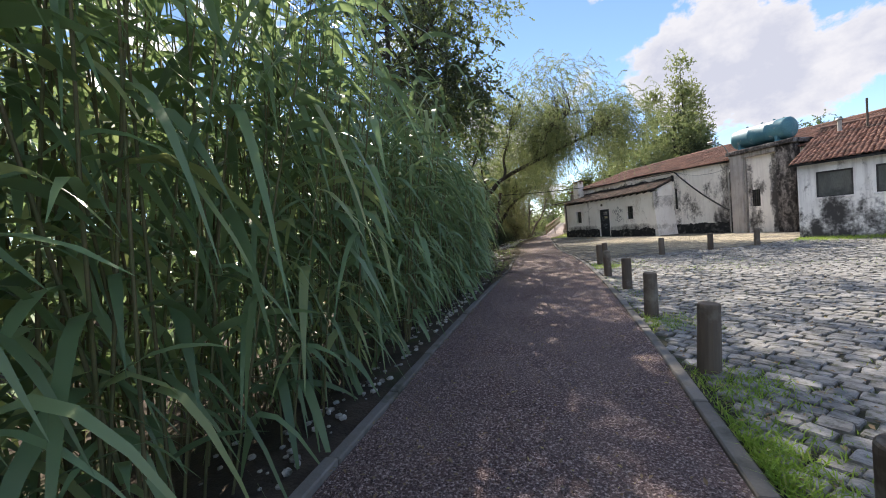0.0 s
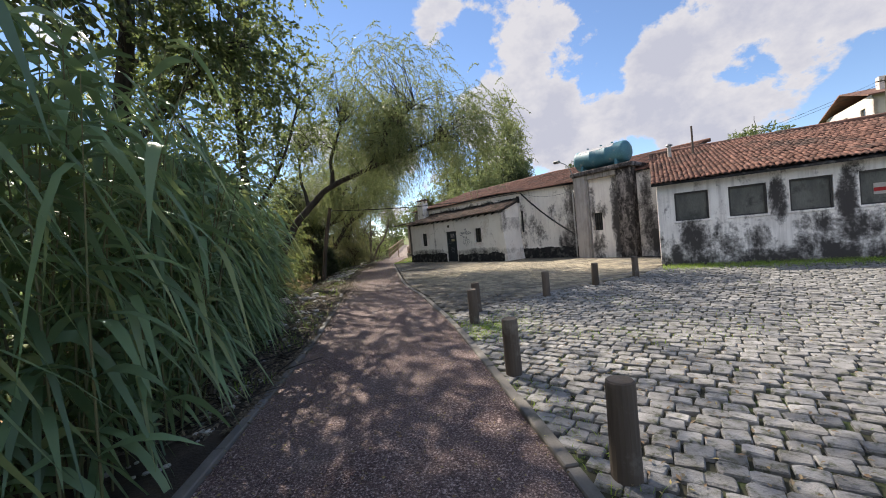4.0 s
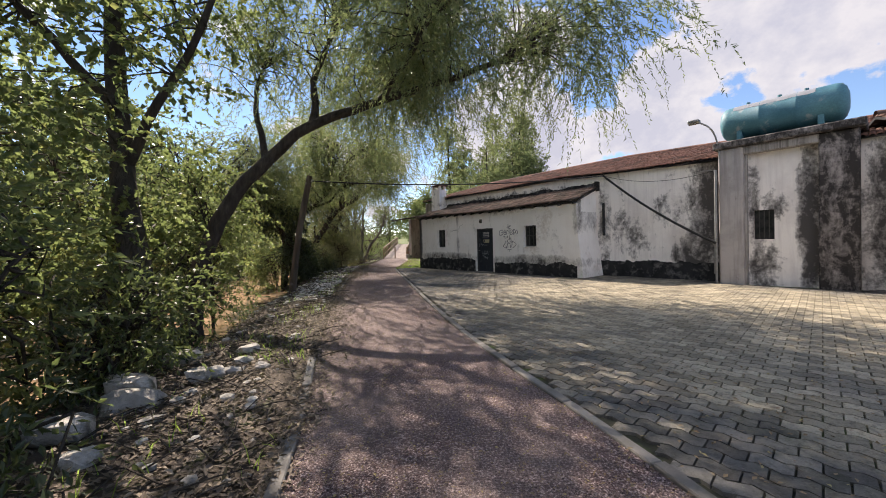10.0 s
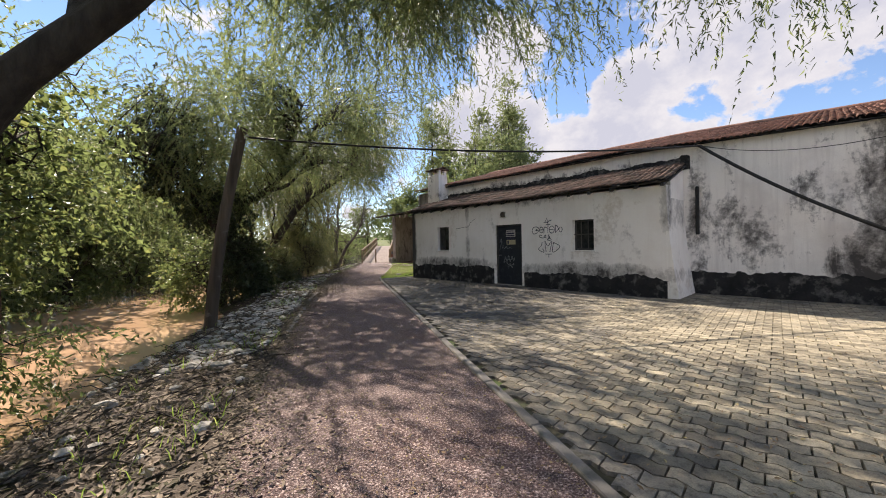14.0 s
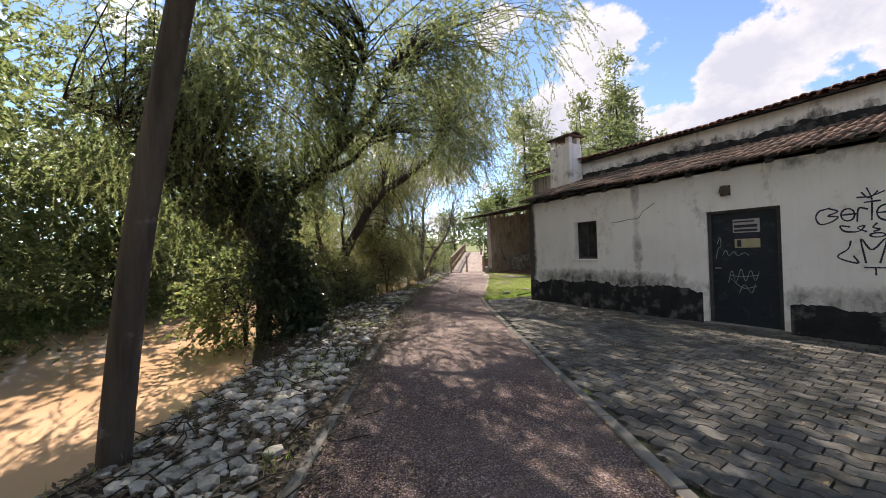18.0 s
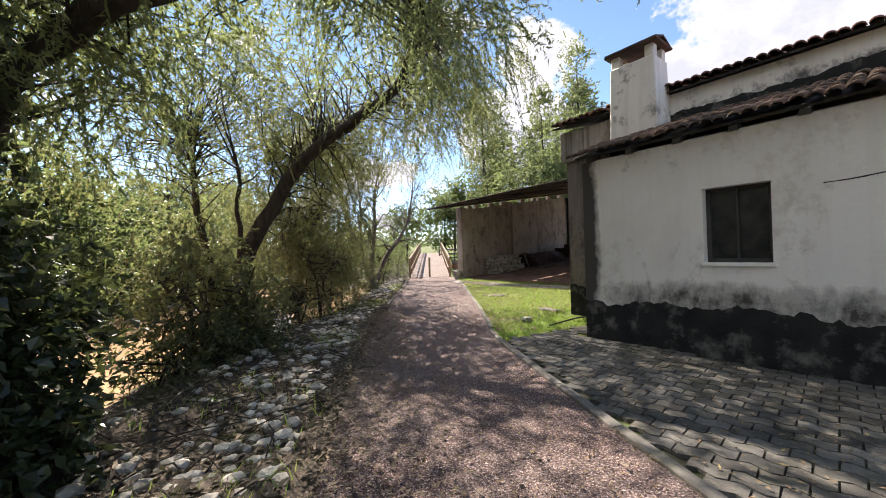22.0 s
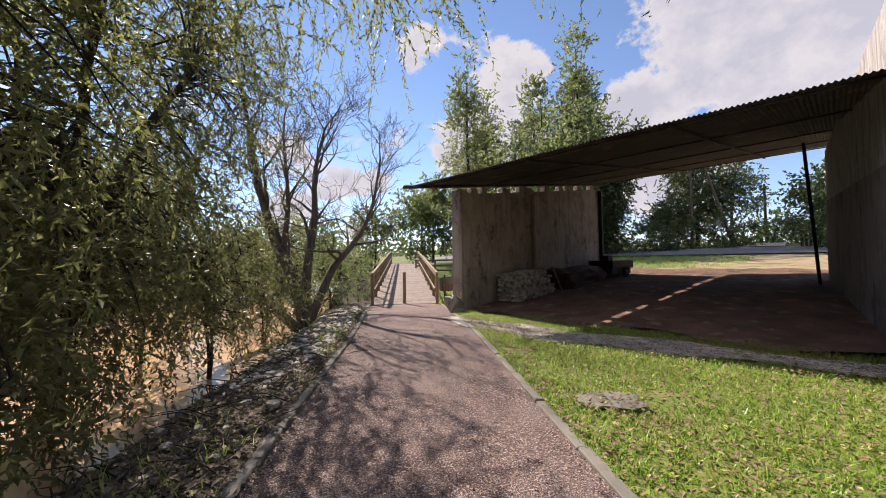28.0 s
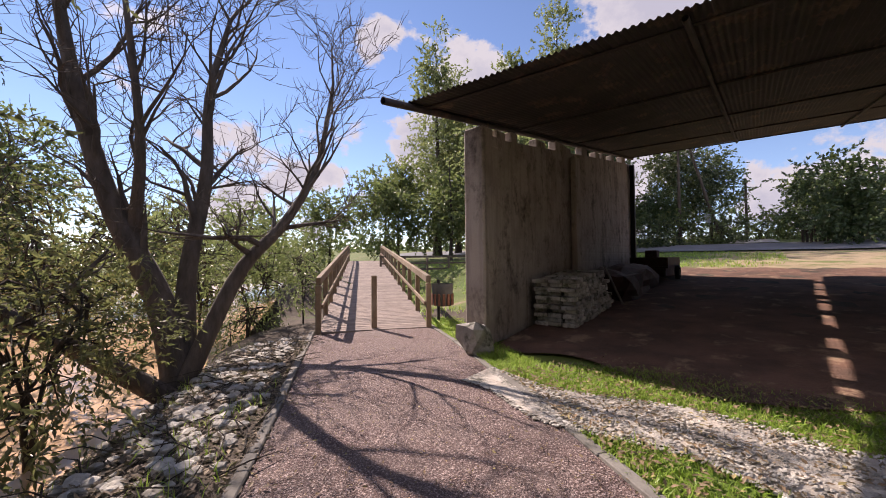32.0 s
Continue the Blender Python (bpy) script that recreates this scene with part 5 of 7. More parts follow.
for x in (-0.82, 0.82):
    w = tubes("wheel", [([(x - 0.09, 0, 0.3), (x - 0.075, 0, 0.3), (x + 0.075, 0, 0.3), (x + 0.09, 0, 0.3)], [0.24, 0.30, 0.30, 0.24])], M_RUBBER, trailer, sides=20)
    tubes("rim", [([(x - 0.1, 0, 0.3), (x + 0.1, 0, 0.3)], [0.13, 0.13])], M_STEEL, w, sides=14)
tubes("drawbar", [([(0, -1.5, 0.5), (0, -2.3, 0.4)], [0.04, 0.04])], M_TRAILER, trailer)
heap = tagged(part("dirt_mound", rock_bm(0.66, 2.0, 0.72, 9, 3), M_TRAILER), "dark low mound beside the block pile", "mound")
heap.matrix_world = MB @ pose(-40.3, 31.5, 0.70)

slab = tagged(part("stone_slab", rock_bm(0.40, 0.28, 0.04, 21), M_KERB), "flat grey slab lying in the lawn", "slab")
slab.matrix_world = pose(2.25, 40.85, 0.015, 0, 0, -25)
slab2 = tagged(part("stone_slab", rock_bm(0.32, 0.2, 0.035, 22), M_KERB), "flat grey slab by the building's corner", "slab")
slab2.matrix_world = pose(2.55, 37.65, 0.02, 0, 0, -60)
put_rock(1.55, 36.55, 0.04, 0.16, 0.10, 0.08, 31, 40, M_STONE, label="pale broken stone on the lawn")
iron = tagged(tubes("iron_bar", [([(1.75, 35.95, 0.03), (2.35, 36.1, 0.10), (2.75, 36.0, 0.16)], [0.016] * 3)], M_CABLE), "dark iron bar lying beside the wall", "bar")

# ---------------------------------------------------------------- bridge
BR = Vector((0.14, 0.99, 0)).normalized()
BX = Vector((BR.y, -BR.x, 0))


def bridge_m():
    return Matrix(((BX.x, BR.x, 0, 1.47), (BX.y, BR.y, 0, 50.55), (0, 0, 1, 0), (0, 0, 0, 1)))


def deck_z(y):
    return 0.074 * min(y, 18.5)


bridge = empty("footbridge", "gently rising timber footbridge with post and rail sides", "bridge", m=bridge_m())
for y in np.arange(0.0, 22.0, 0.155):
    y = float(y)
    sl = math.degrees(math.atan2(deck_z(y + 0.1) - deck_z(y), 0.1))
    b = box("deck_board", -1.18, 1.18, -0.072, 0.072, -0.05, 0.0, M_DECK, bridge, 0.006)
    b.matrix_local = pose(0, y + 0.08, deck_z(y + 0.08) + 0.012, sl, 0, 0)
posts = [0.06 + 1.62 * i for i in range(13)]
for side in (-1.16, 1.16):
    for y in posts:
        box("post", side - 0.055, side + 0.055, y - 0.055, y + 0.055, deck_z(y) - 0.35, deck_z(y) + 0.965, M_RAILWOOD, bridge, 0.012)
    for a, b in zip(posts, posts[1:]):
        sl = math.degrees(math.atan2(deck_z(b) - deck_z(a), b - a))
        L = math.hypot(b - a, deck_z(b) - deck_z(a))
        s = 1 if side < 0 else -1
        r = box("top_rail", -0.05, 0.05, 0, L - 0.004, -0.13, 0.03, M_RAILWOOD, bridge, 0.01)
        r.matrix_local = pose(side, a - 0.02, deck_z(a) + 1.10, sl, 0, 0)
        r = box("mid_rail", -0.022, 0.022, 0, L - 0.004, 0, 0.085, M_RAILWOOD, bridge, 0.008)
        r.matrix_local = pose(side + s * 0.079, a, deck_z(a) + 0.48, sl, 0, 0)
for side in (-1.0, 1.0):
    tubes("beam", [([(side, y, deck_z(y) - 0.2) for y in np.arange(0.3, 22, 1.5)], [0.13] * 15)], M_BOLLARD, bridge, sides=4)
mid = tagged(box("barrier_post", -0.055, 0.055, -0.055, 0.055, -0.1, 1.12, M_RAILWOOD, None, 0.014), "square timber post blocking the bridge entry", "post")
mid.matrix_world = pose(1.47, 50.70, 0.03)
bin_ = empty("litter_bin", "round grey litter bin with wooden slats", "bin", m=pose(3.05, 50.7, 0))
tubes("bin_shell", [([(0, 0, 0.42), (0, 0, 0.44), (0, 0, 0.86), (0, 0, 0.92)], [0.20, 0.22, 0.25, 0.24])], M_BIN, bin_, sides=18)
for i in range(14):
    a = 2 * math.pi * i / 14
    sl = box("slat", -0.03, 0.03, -0.01, 0.01, 0.44, 0.70, M_TWIGRED, bin_, 0.004)
    sl.matrix_local = pose(0.25 * math.cos(a), 0.25 * math.sin(a), 0, 0, 0, math.degrees(a) + 90)
tubes("bin_post", [([(0.0, 0.27, -0.1), (0.0, 0.27, 1.0)], [0.035, 0.035])], M_CABLE, bin_, sides=8)
fence = empty("boardwalk_fence", "dark timber rail fence of the boardwalk behind the shed", "fence", m=pose(4.3, 64.5, 0.45, 0, 0, 4))
for i in range(9):
    box("post", i * 1.5 - 0.06, i * 1.5 + 0.06, -0.06, 0.06, -0.8, 1.25, M_BOLLARD, fence, 0.012)
    if i < 8:
        for h in (0.35, 0.72, 1.12):
            box("rail", i * 1.5 + 0.062, i * 1.5 + 1.438, -0.03, 0.03, h, h + 0.12, M_BOLLARD, fence, 0.008)

# ---------------------------------------------------------------- bollards
BOLL = [(1.06, 1.38, 2, -3, 0.57), (1.22, 3.42, 2, 1, 0.60), (1.29, 5.42, 1, 0, 0.60), (1.42, 7.54, 2, 0, 0.60), (1.37, 9.37, -1, 1, 0.62), (1.55, 11.90, 0, 2, 0.62), (1.86, 12.92, 1, 0, 0.60), (3.75, 13.72, -1, 0, 0.58), (5.46, 14.46, 0, 1, 0.58), (7.14, 15.14, 0, 0, 0.58), (1.15, -0.6, 1, 0, 0.6), (1.1, -2.6, 0, 1, 0.6)]
first = None
bm = bmesh.new()
sides, hgt = 18, [(-0.1, 0.088), (0.0, 0.090), (0.22, 0.088), (0.42, 0.086), (0.57, 0.085), (0.592, 0.082), (0.602, 0.074)]
rings = []
for z, r in hgt:
    rings.append([bm.verts.new(((r + 0.004 * noise.noise(Vector((math.cos(a) * 3, math.sin(a) * 3, z * 4)))) * math.cos(a), r * math.sin(a), z)) for a in [2 * math.pi * i / sides for i in range(sides)]])
for a, b in zip(rings, rings[1:]):
    for i in range(sides):
        bm.faces.new((a[i], a[(i + 1) % sides], b[(i + 1) % sides], b[i]))
bm.faces.new(rings[-1])
base = part("bollard", bm, M_BOLLARD, smooth=False)
tagged(base, "round weathered wooden bollard set in the paving", "bollard", "bollards along the yard")
for i, (x, y, rx_, ry_, h) in enumerate(BOLL):
    m = pose(x, y, 0, rx_, ry_, i * 47) @ Matrix.Diagonal((1, 1, h / 0.602, 1))
    if i == 0:
        base.matrix_world = m
    else:
        c = copy_thing(base, pose(x, y, 0, rx_, ry_, i * 47))
        c.scale = (1, 1, h / 0.602)

# ---------------------------------------------------------------- far things
house = empty("hill_house", "cream two-storey house on the rise behind", "house", m=pose(63.5, 37.5, 7.6, 0, 0, -38))
part("wall", wall_bm(-8, 8, 0, 5.6, -6, -5.7, holes=[(x, x + 1.1, 3.0, 4.5) for x in (-6.6, -3.2, 0.4, 4.2)]), M_CREAM, house)
part("wall", wall_bm(-6, 6, 0, 5.6, 0, 0.3, holes=[(x, x + 1.1, 3.0, 4.5) for x in (-4.2, 0.0, 3.0)]), M_CREAM, house).matrix_local = Matrix(((0, 1, 0, -8), (1, 0, 0, 0), (0, 0, 1, 0), (0, 0, 0, 1)))
part("wall", wall_bm(-6, 6, 0, 5.6, 0, 0.3), M_CREAM, house).matrix_local = Matrix(((0, 1, 0, 7.7), (1, 0, 0, 0), (0, 0, 1, 0), (0, 0, 0, 1)))
part("wall", wall_bm(-8, 8, 0, 5.6, 5.7, 6), M_CREAM, house)
for y0 in (-6.6, 6.6):
    roof_slab("roof", -8.6, 8.6, y0, 5.5, 0, 7.4, M_TILES, house, 0.15)
for x in (-6.6, -3.2, 0.4, 4.2):
    w = box("window", x, x + 1.1, -5.85, -5.8, 3.0, 4.5, M_GLASS, house, 0)
    box("window_sill", x - 0.1, x + 1.2, -6.08, -5.9, 2.9, 2.995, M_PAPER, w)
for y in (-4.2, 0.0, 3.0):
    box("window", -7.85, -7.8, y, y + 1.1, 3.0, 4.5, M_GLASS, house, 0)
box("chimney", -6.5, -5.7, -3.4, -2.6, 6.2, 7.9, M_CREAM, house, 0.03)


def utility_pole(x, y, h, arms=1, lean=0):
    z = float(ground_z(x, y))
    p = empty("utility_pole", "tall grey utility pole carrying wires", "utility pole", "utility poles", m=pose(x, y, z, 0, 0, -38) @ Matrix.Rotation(radians(-lean), 4, "Y"))
    tubes("shaft", [([(0, 0, -0.3), (0, 0, h)], [0.16, 0.10])], M_POLE, p, sides=8)
    for i in range(arms):
        box("crossarm", -0.7, 0.7, -0.05, 0.05, h - 0.4 - 0.5 * i, h - 0.3 - 0.5 * i, M_POLE, p)
    return p.matrix_world @ Vector((0, 0, h - 0.3))


tops = [utility_pole(49, 34, 7.0), utility_pole(32.3, 66.4, 9.0, 0), utility_pole(35.2, 64.6, 9.5, 0, 15), utility_pole(42.6, 66.8, 6.5, 0), utility_pole(37, 41, 6.2)]
wires = empty("overhead_wires", "thin overhead wires between the poles", "wires")
for a, b in ((0, 4), (2, 3), (1, 2)):
    for o in (-0.5, 0.5):
        tubes("wire", [([tops[a].lerp(tops[b], s) + Vector((o, 0, -1.2 * s * (1 - s))) for s in np.linspace(0, 1, 10)], [0.015] * 10)], M_CABLE, wires, sides=4)
sz = float(ground_z(34.6, 65.3))
sgn = empty("road_sign", "round road sign on a thin pole", "road sign", m=pose(34.6, 65.3, sz, 0, 0, -38))
tubes("sign_pole", [([(0, 0, -0.2), (0, 0, 2.6)], [0.04, 0.04])], M_STEEL, sgn, sides=8)
tubes("disc", [([(0, -0.03, 2.3), (0, -0.06, 2.3)], [0.42, 0.42])], M_SIGN, sgn, sides=24)
bm = bmesh.new()
f = bm.faces.new([bm.verts.new((0.41 * math.cos(2 * math.pi * i / 24), -0.062, 2.3 + 0.41 * math.sin(2 * math.pi * i / 24))) for i in range(24)])
part("disc_face", bm, M_SIGN, sgn)
pal = empty("paling_fence", "old grey paling fence by the far lane", "fence", m=pose(33.5, 58.2, float(ground_z(33.5, 58.2)), 0, 0, -22))
for i in range(40):
    h = 1.3 + 0.25 * math.sin(i * 2.7)
    box("pale", i * 0.3, i * 0.3 + 0.2, -0.02, 0.02, -0.4 - i * 0.02, h, M_POLE, pal, 0.01)

# ---------------------------------------------------------------- plants


def unit(v):
    return v / np.maximum(np.linalg.norm(v, axis=-1, keepdims=True), 1e-9)


def leaf_quads(pos, direc, normal, length, width):
    """One folded diamond per leaf; arrays of bases, ways, face ways, lengths and widths."""
    side = unit(np.cross(direc, normal))
    nrm = np.cross(side, direc)
    a = pos
    c = pos + direc * length[:, None]
    mid = pos + direc * (length * 0.42)[:, None]
    b = mid + side * (width / 2)[:, None] + nrm * (width * 0.18)[:, None]
    d = mid - side * (width / 2)[:, None] + nrm * (width * 0.18)[:, None]
    v = np.stack([a, b, c, d], 1).reshape(-1, 3)
    f = np.arange(len(pos) * 4).reshape(-1, 4)
    return v, f


def leaf_slips(pos, direc, normal, length, width):
    """One narrow triangle per leaf."""
    side = unit(np.cross(direc, normal))
    v = np.stack([pos + side * (width / 2)[:, None], pos + direc * length[:, None], pos - side * (width / 2)[:, None] + direc * (length * 0.2)[:, None]], 1).reshape(-1, 3)
    return v, np.arange(len(pos) * 3).reshape(-1, 3)


def twigs_to_leaves(r, anchors, ways, twig, per, droop, leaf, width, spread=0.9, slim=False):
    """Leaves along drooping twigs from the anchors."""
    n = len(anchors)
    L = twig * r.uniform(0.6, 1.3, n)
    s = (np.arange(per) + 0.5)[None, :] / per + r.uniform(-0.4, 0.4, (n, per)) / per
    d = s * L[:, None]
    p = anchors[:, None, :] + ways[:, None, :] * d[..., None]
    p[..., 2] -= droop * d ** 2 / np.maximum(twig, 0.1)
    tang = ways[:, None, :] - np.array([0, 0, 1.0]) * (2 * droop * d / max(twig, 0.1))[..., None]
    ld = unit(unit(tang) + r.normal(0, spread, (n, per, 3)) * 0.6)
    nm = unit(r.normal(0, 1, (n, per, 3)) + np.array([0, 0, 0.8]))
    p, ld, nm = p.reshape(-1, 3), ld.reshape(-1, 3), nm.reshape(-1, 3)
    q = ~((p[:, 0] > left_edge(np.clip(p[:, 1], -11, 50)) - 0.35) & (p[:, 0] < 7) & (p[:, 2] < 3.1) & (p[:, 1] < 51) & (p[:, 1] > -10))
    p, ld, nm = p[q], ld[q], nm[q]
    m = len(p)
    return (leaf_slips if slim else leaf_quads)(p, ld, nm, leaf * r.uniform(0.6, 1.25, m), width * r.uniform(0.7, 1.2, m))


def in_blob(r, centre, radii, n, shell=0.5):
    """Points in an ellipsoid, thicker outside, with gaps by noise."""
    out = []
    while len(out) < n:
        q = unit(r.normal(0, 1, 3)) * r.uniform(shell, 1.0) ** 0.6
        p = np.array(centre) + q * np.array(radii)
        clear = p[0] > left_edge(p[1]) - 0.5 and p[0] < 6 and p[2] < 3.6 and -10 < p[1] < 51
        if noise.noise(Vector(p) * 0.8) > 0.02 + 0.15 * r.uniform(-1, 1) and not clear:
            out.append(p)
    return np.array(out)


def tree(name, label, category, limbs, blobs, leaf_mat, bark, leaf=0.09, width=0.022, twig=0.7, per=14, droop=0.5, hang=0.0, seed=1, group="", sprays=7, slim=False):
    """A trunk with limbs and branches, and a crown of leaves on twigs. limbs: (points, r0, r1); blobs: (centre, radii, twigs)."""
    r = np.random.default_rng(seed)
    top = empty(name, label, category, group)
    base = limbs[0][0][0]
    top.location = base
    inv = Matrix.Translation(-Vector(base))
    lines, samples = [], []
    for pts, r0, r1 in limbs:
        n = max(6, len(pts) * 4)
        ln = smooth_line(pts, n)
        ln = [p + Vector((noise.noise(p * 1.5), noise.noise(p * 1.5 + Vector((5, 0, 0))), 0)) * 0.10 * min(1, i / 3) for i, p in enumerate(ln)]
        rad = [r0 + (r1 - r0) * (i / (n - 1)) ** 0.8 for i in range(n)]
        rad[0] *= 1.25
        lines.append((ln, rad))
        samples += ln[n // 3:]
    vs, fs = [], []
    trunk_lines = lines[:]
    branch = []
    sam = np.array([tuple(p) for p in samples])
    for centre, radii, count in blobs:
        hubs = in_blob(r, centre, radii, max(3, count // sprays), 0.35)
        per_hub = int(math.ceil(count / len(hubs)))
        for h in hubs[::(2 if group == "far trees" else 1)]:
            s = sam[np.argmin(np.linalg.norm(sam - h, axis=1) + r.uniform(0, 1.2, len(sam)))]
            mid = (s + h) / 2 + r.normal(0, 0.15, 3) + np.array([0, 0, 0.15 * np.linalg.norm(h - s)])
            branch.append(([Vector(s), Vector(s * 0.4 + mid * 0.6 + r.normal(0, 0.12, 3)), Vector(mid * 0.5 + h * 0.5 + r.normal(0, 0.12, 3)), Vector(h)], [0.022, 0.016, 0.010, 0.004]))
        size = np.array(radii).mean()
        spread = min(0.55, size * 0.28)
        anchors = np.repeat(hubs, per_hub, 0) + r.normal(0, spread, (len(hubs) * per_hub, 3)) * np.array([1, 1, 0.8])
        out = unit(anchors - np.array(centre)) * 0.7 + r.normal(0, 0.6, anchors.shape)
        out[:, 2] -= hang
        v, f = twigs_to_leaves(r, anchors, unit(out), twig, per, droop, leaf, width, slim=slim)
        fs.append(f + sum(len(x) for x in vs))
        vs.append(v)
    ts = [tubes("limb" if i else "trunk", [ln], bark, top, sides=10) for i, ln in enumerate(trunk_lines)]
    b = tagged(tubes("branching", branch, bark, top, sides=3), kind="stuff")
    for o in ts + [b]:
        o.data.transform(inv)
    if vs:
        c = raw("crown", np.concatenate(vs) - np.array(base), np.concatenate(fs), leaf_mat, top)
    return top


# reeds beside the start of the path
r = np.random.default_rng(11)
N = 1250
ry = r.uniform(-4.5, 13.0, N)
rx0 = left_edge(ry) - 0.45 - 0.9 * step01(ry, 9.5, 11.5) - r.gamma(1.6, 0.75, N)
rx0 = np.where(rx0 < -7, r.uniform(-7, -2.4, N), rx0)
ry[-300:] = r.uniform(10.6, 13.8, 300)
rx0[-300:] = left_edge(ry[-300:]) - r.uniform(1.15, 2.6, 300)
rz = ground_z(rx0, ry)
front = np.clip((left_edge(ry) - 0.4 - rx0) / 1.2, 0, 1)
H = (2.8 + 1.0 * front + r.normal(0, 0.4, N)) * np.interp(ry, [-6, 3, 7, 10, 13], [1.2, 1.15, 1.05, 0.86, 0.66])
lean = np.stack([r.normal(0.07, 0.07, N), r.normal(-0.01, 0.08, N)], 1)
stem_lines = []
lp, ld, ll, lw = [], [], [], []
for i in range(N):
    b = np.array([rx0[i], ry[i], rz[i] - 0.05])
    tip = b + np.array([lean[i, 0] * H[i] * 1.3, lean[i, 1] * H[i] * 1.3, H[i]])
    midp = b * 0.5 + tip * 0.5 - np.array([lean[i, 0] * 0.25, 0, 0])
    if i % 3 < 2:
        stem_lines.append(([Vector(b), Vector(midp), Vector(tip)], [0.011, 0.009, 0.003]))
    k_ = int(10 + 4 * front[i])
    for j in range(k_):
        s = 0.10 + 0.9 * (j + r.uniform(0, 1)) / k_
        p = (1 - s) ** 2 * b + 2 * s * (1 - s) * midp + s * s * tip
        az = r.uniform(-math.pi, math.pi)
        if r.uniform() < 0.35:
            az = r.normal(0.0, 0.8)
        lp.append(p)
        ld.append((math.cos(az), math.sin(az), r.uniform(0.4, 1.7)))
        ll.append(r.uniform(0.35, 0.85))
        lw.append(r.uniform(0.034, 0.095))
lp, ld, ll, lw = np.array(lp), unit(np.array(ld)), np.array(ll), np.array(lw)
# leaves do not reach over the walkway at the start
clear = ~((lp[:, 0] + ld[:, 0] * ll > -0.95) & (lp[:, 1] > -1.2) & (lp[:, 1] < 1.6) & (lp[:, 2] > 0.7))
lp, ld, ll, lw = lp[clear], ld[clear], ll[clear], lw[clear]
SEG = 5
s = np.linspace(0, 1, SEG + 1)
flat = unit(ld * np.array([1, 1, 0]))
bend = r.uniform(0.5, 2.1, len(lp))
pts = lp[:, None, :] + ld[:, None, :] * (s[None, :] * ll[:, None])[..., None]
pts[..., 2] -= (bend * ll)[:, None] * s[None, :] ** 2.0
pts += flat[:, None, :] * (0.15 * ll)[:, None, None] * (s ** 2)[None, :, None]
side = unit(np.cross(flat, np.array([0, 0, 1.0])) + r.normal(0, 0.35, lp.shape))
wid = np.interp(s, [0, 0.2, 0.6, 1], [0.55, 1.0, 0.8, 0.03])
pa = pts + side[:, None, :] * (lw[:, None] * wid[None, :] / 2)[..., None]
pb = pts - side[:, None, :] * (lw[:, None] * wid[None, :] / 2)[..., None]
vv = np.stack([pa, pb], 2).reshape(-1, 3)
ix = (np.arange(len(lp)) * (SEG + 1) * 2)[:, None] + (np.arange(SEG) * 2)[None, :]
ff = np.stack([ix, ix + 1, ix + 3, ix + 2], -1).reshape(-1, 4)
reeds = empty("reed_bed", "dense tall green cane reeds along the path", "reeds", kind="stuff")
raw("reed_leaves", vv, ff, M_REEDLEAF, reeds, smooth=True)
tubes("reed_stems", stem_lines, M_REEDSTEM, reeds, sides=4)

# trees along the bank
# Crown in the darkened leaf tone, with its shade in the colour.
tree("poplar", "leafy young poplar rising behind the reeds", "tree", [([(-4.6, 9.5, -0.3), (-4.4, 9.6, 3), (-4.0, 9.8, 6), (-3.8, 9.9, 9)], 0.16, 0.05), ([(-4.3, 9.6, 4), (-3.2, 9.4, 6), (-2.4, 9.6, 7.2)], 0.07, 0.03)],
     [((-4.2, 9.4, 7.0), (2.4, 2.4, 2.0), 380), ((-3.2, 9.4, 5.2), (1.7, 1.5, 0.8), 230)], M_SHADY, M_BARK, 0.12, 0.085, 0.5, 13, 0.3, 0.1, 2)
tree("broadleaf_tree", "broad-leaved tree overhanging the reeds", "tree", [([(-5.2, 13.4, -0.5), (-5.0, 13.3, 2.5), (-4.4, 13.2, 5), (-4.0, 13.2, 7.5), (-3.9, 14.2, 10.5), (-3.6, 16.0, 13.4)], 0.2, 0.05), ([(-4.7, 13.3, 3.6), (-3.6, 13.8, 5.2), (-2.8, 14.2, 6.2)], 0.07, 0.03)],
     [((-4.2, 13.2, 7.0), (2.3, 2.3, 1.9), 480), ((-3.6, 16.2, 13.2), (2.4, 2.6, 1.8), 380), ((-4.2, 13.0, 10.6), (2.0, 2.0, 1.6), 340), ((-3.2, 14.0, 5.6), (1.5, 1.6, 1.1), 260)], M_BUSH, M_BARK, 0.13, 0.09, 0.5, 12, 0.3, 0.1, 22)
tree("poplar", "tall pale-green poplar on the river bank", "tree", [([(-4.2, 19.8, -0.6), (-4.6, 20.3, 1.5), (-5.1, 21.0, 4), (-5.2, 21.3, 8), (-4.6, 21.3, 12.5), (-3.6, 21.0, 15.5)], 0.26, 0.05), ([(-4.9, 20.8, 3), (-3.6, 20.4, 5.0), (-2.6, 20.2, 7.5)], 0.09, 0.03), ([(-5.1, 21, 4), (-6.6, 20.6, 6), (-7.6, 20.4, 8)], 0.09, 0.03)],
     [((-5.0, 21.2, 10.5), (2.6, 2.6, 3.4), 520), ((-3.2, 20.6, 7.4), (1.9, 2.2, 2.4), 170), ((-7.0, 20.6, 7.4), (2.3, 2.2, 2.2), 520), ((-5.4, 20.2, 4.4), (2.6, 1.8, 1.3), 260), ((-3.2, 20.8, 14.3), (2.6, 2.4, 2.0), 420)], M_POPLAR, M_BARK, 0.115, 0.095, 0.55, 13, 0.25, 0.0, 3)
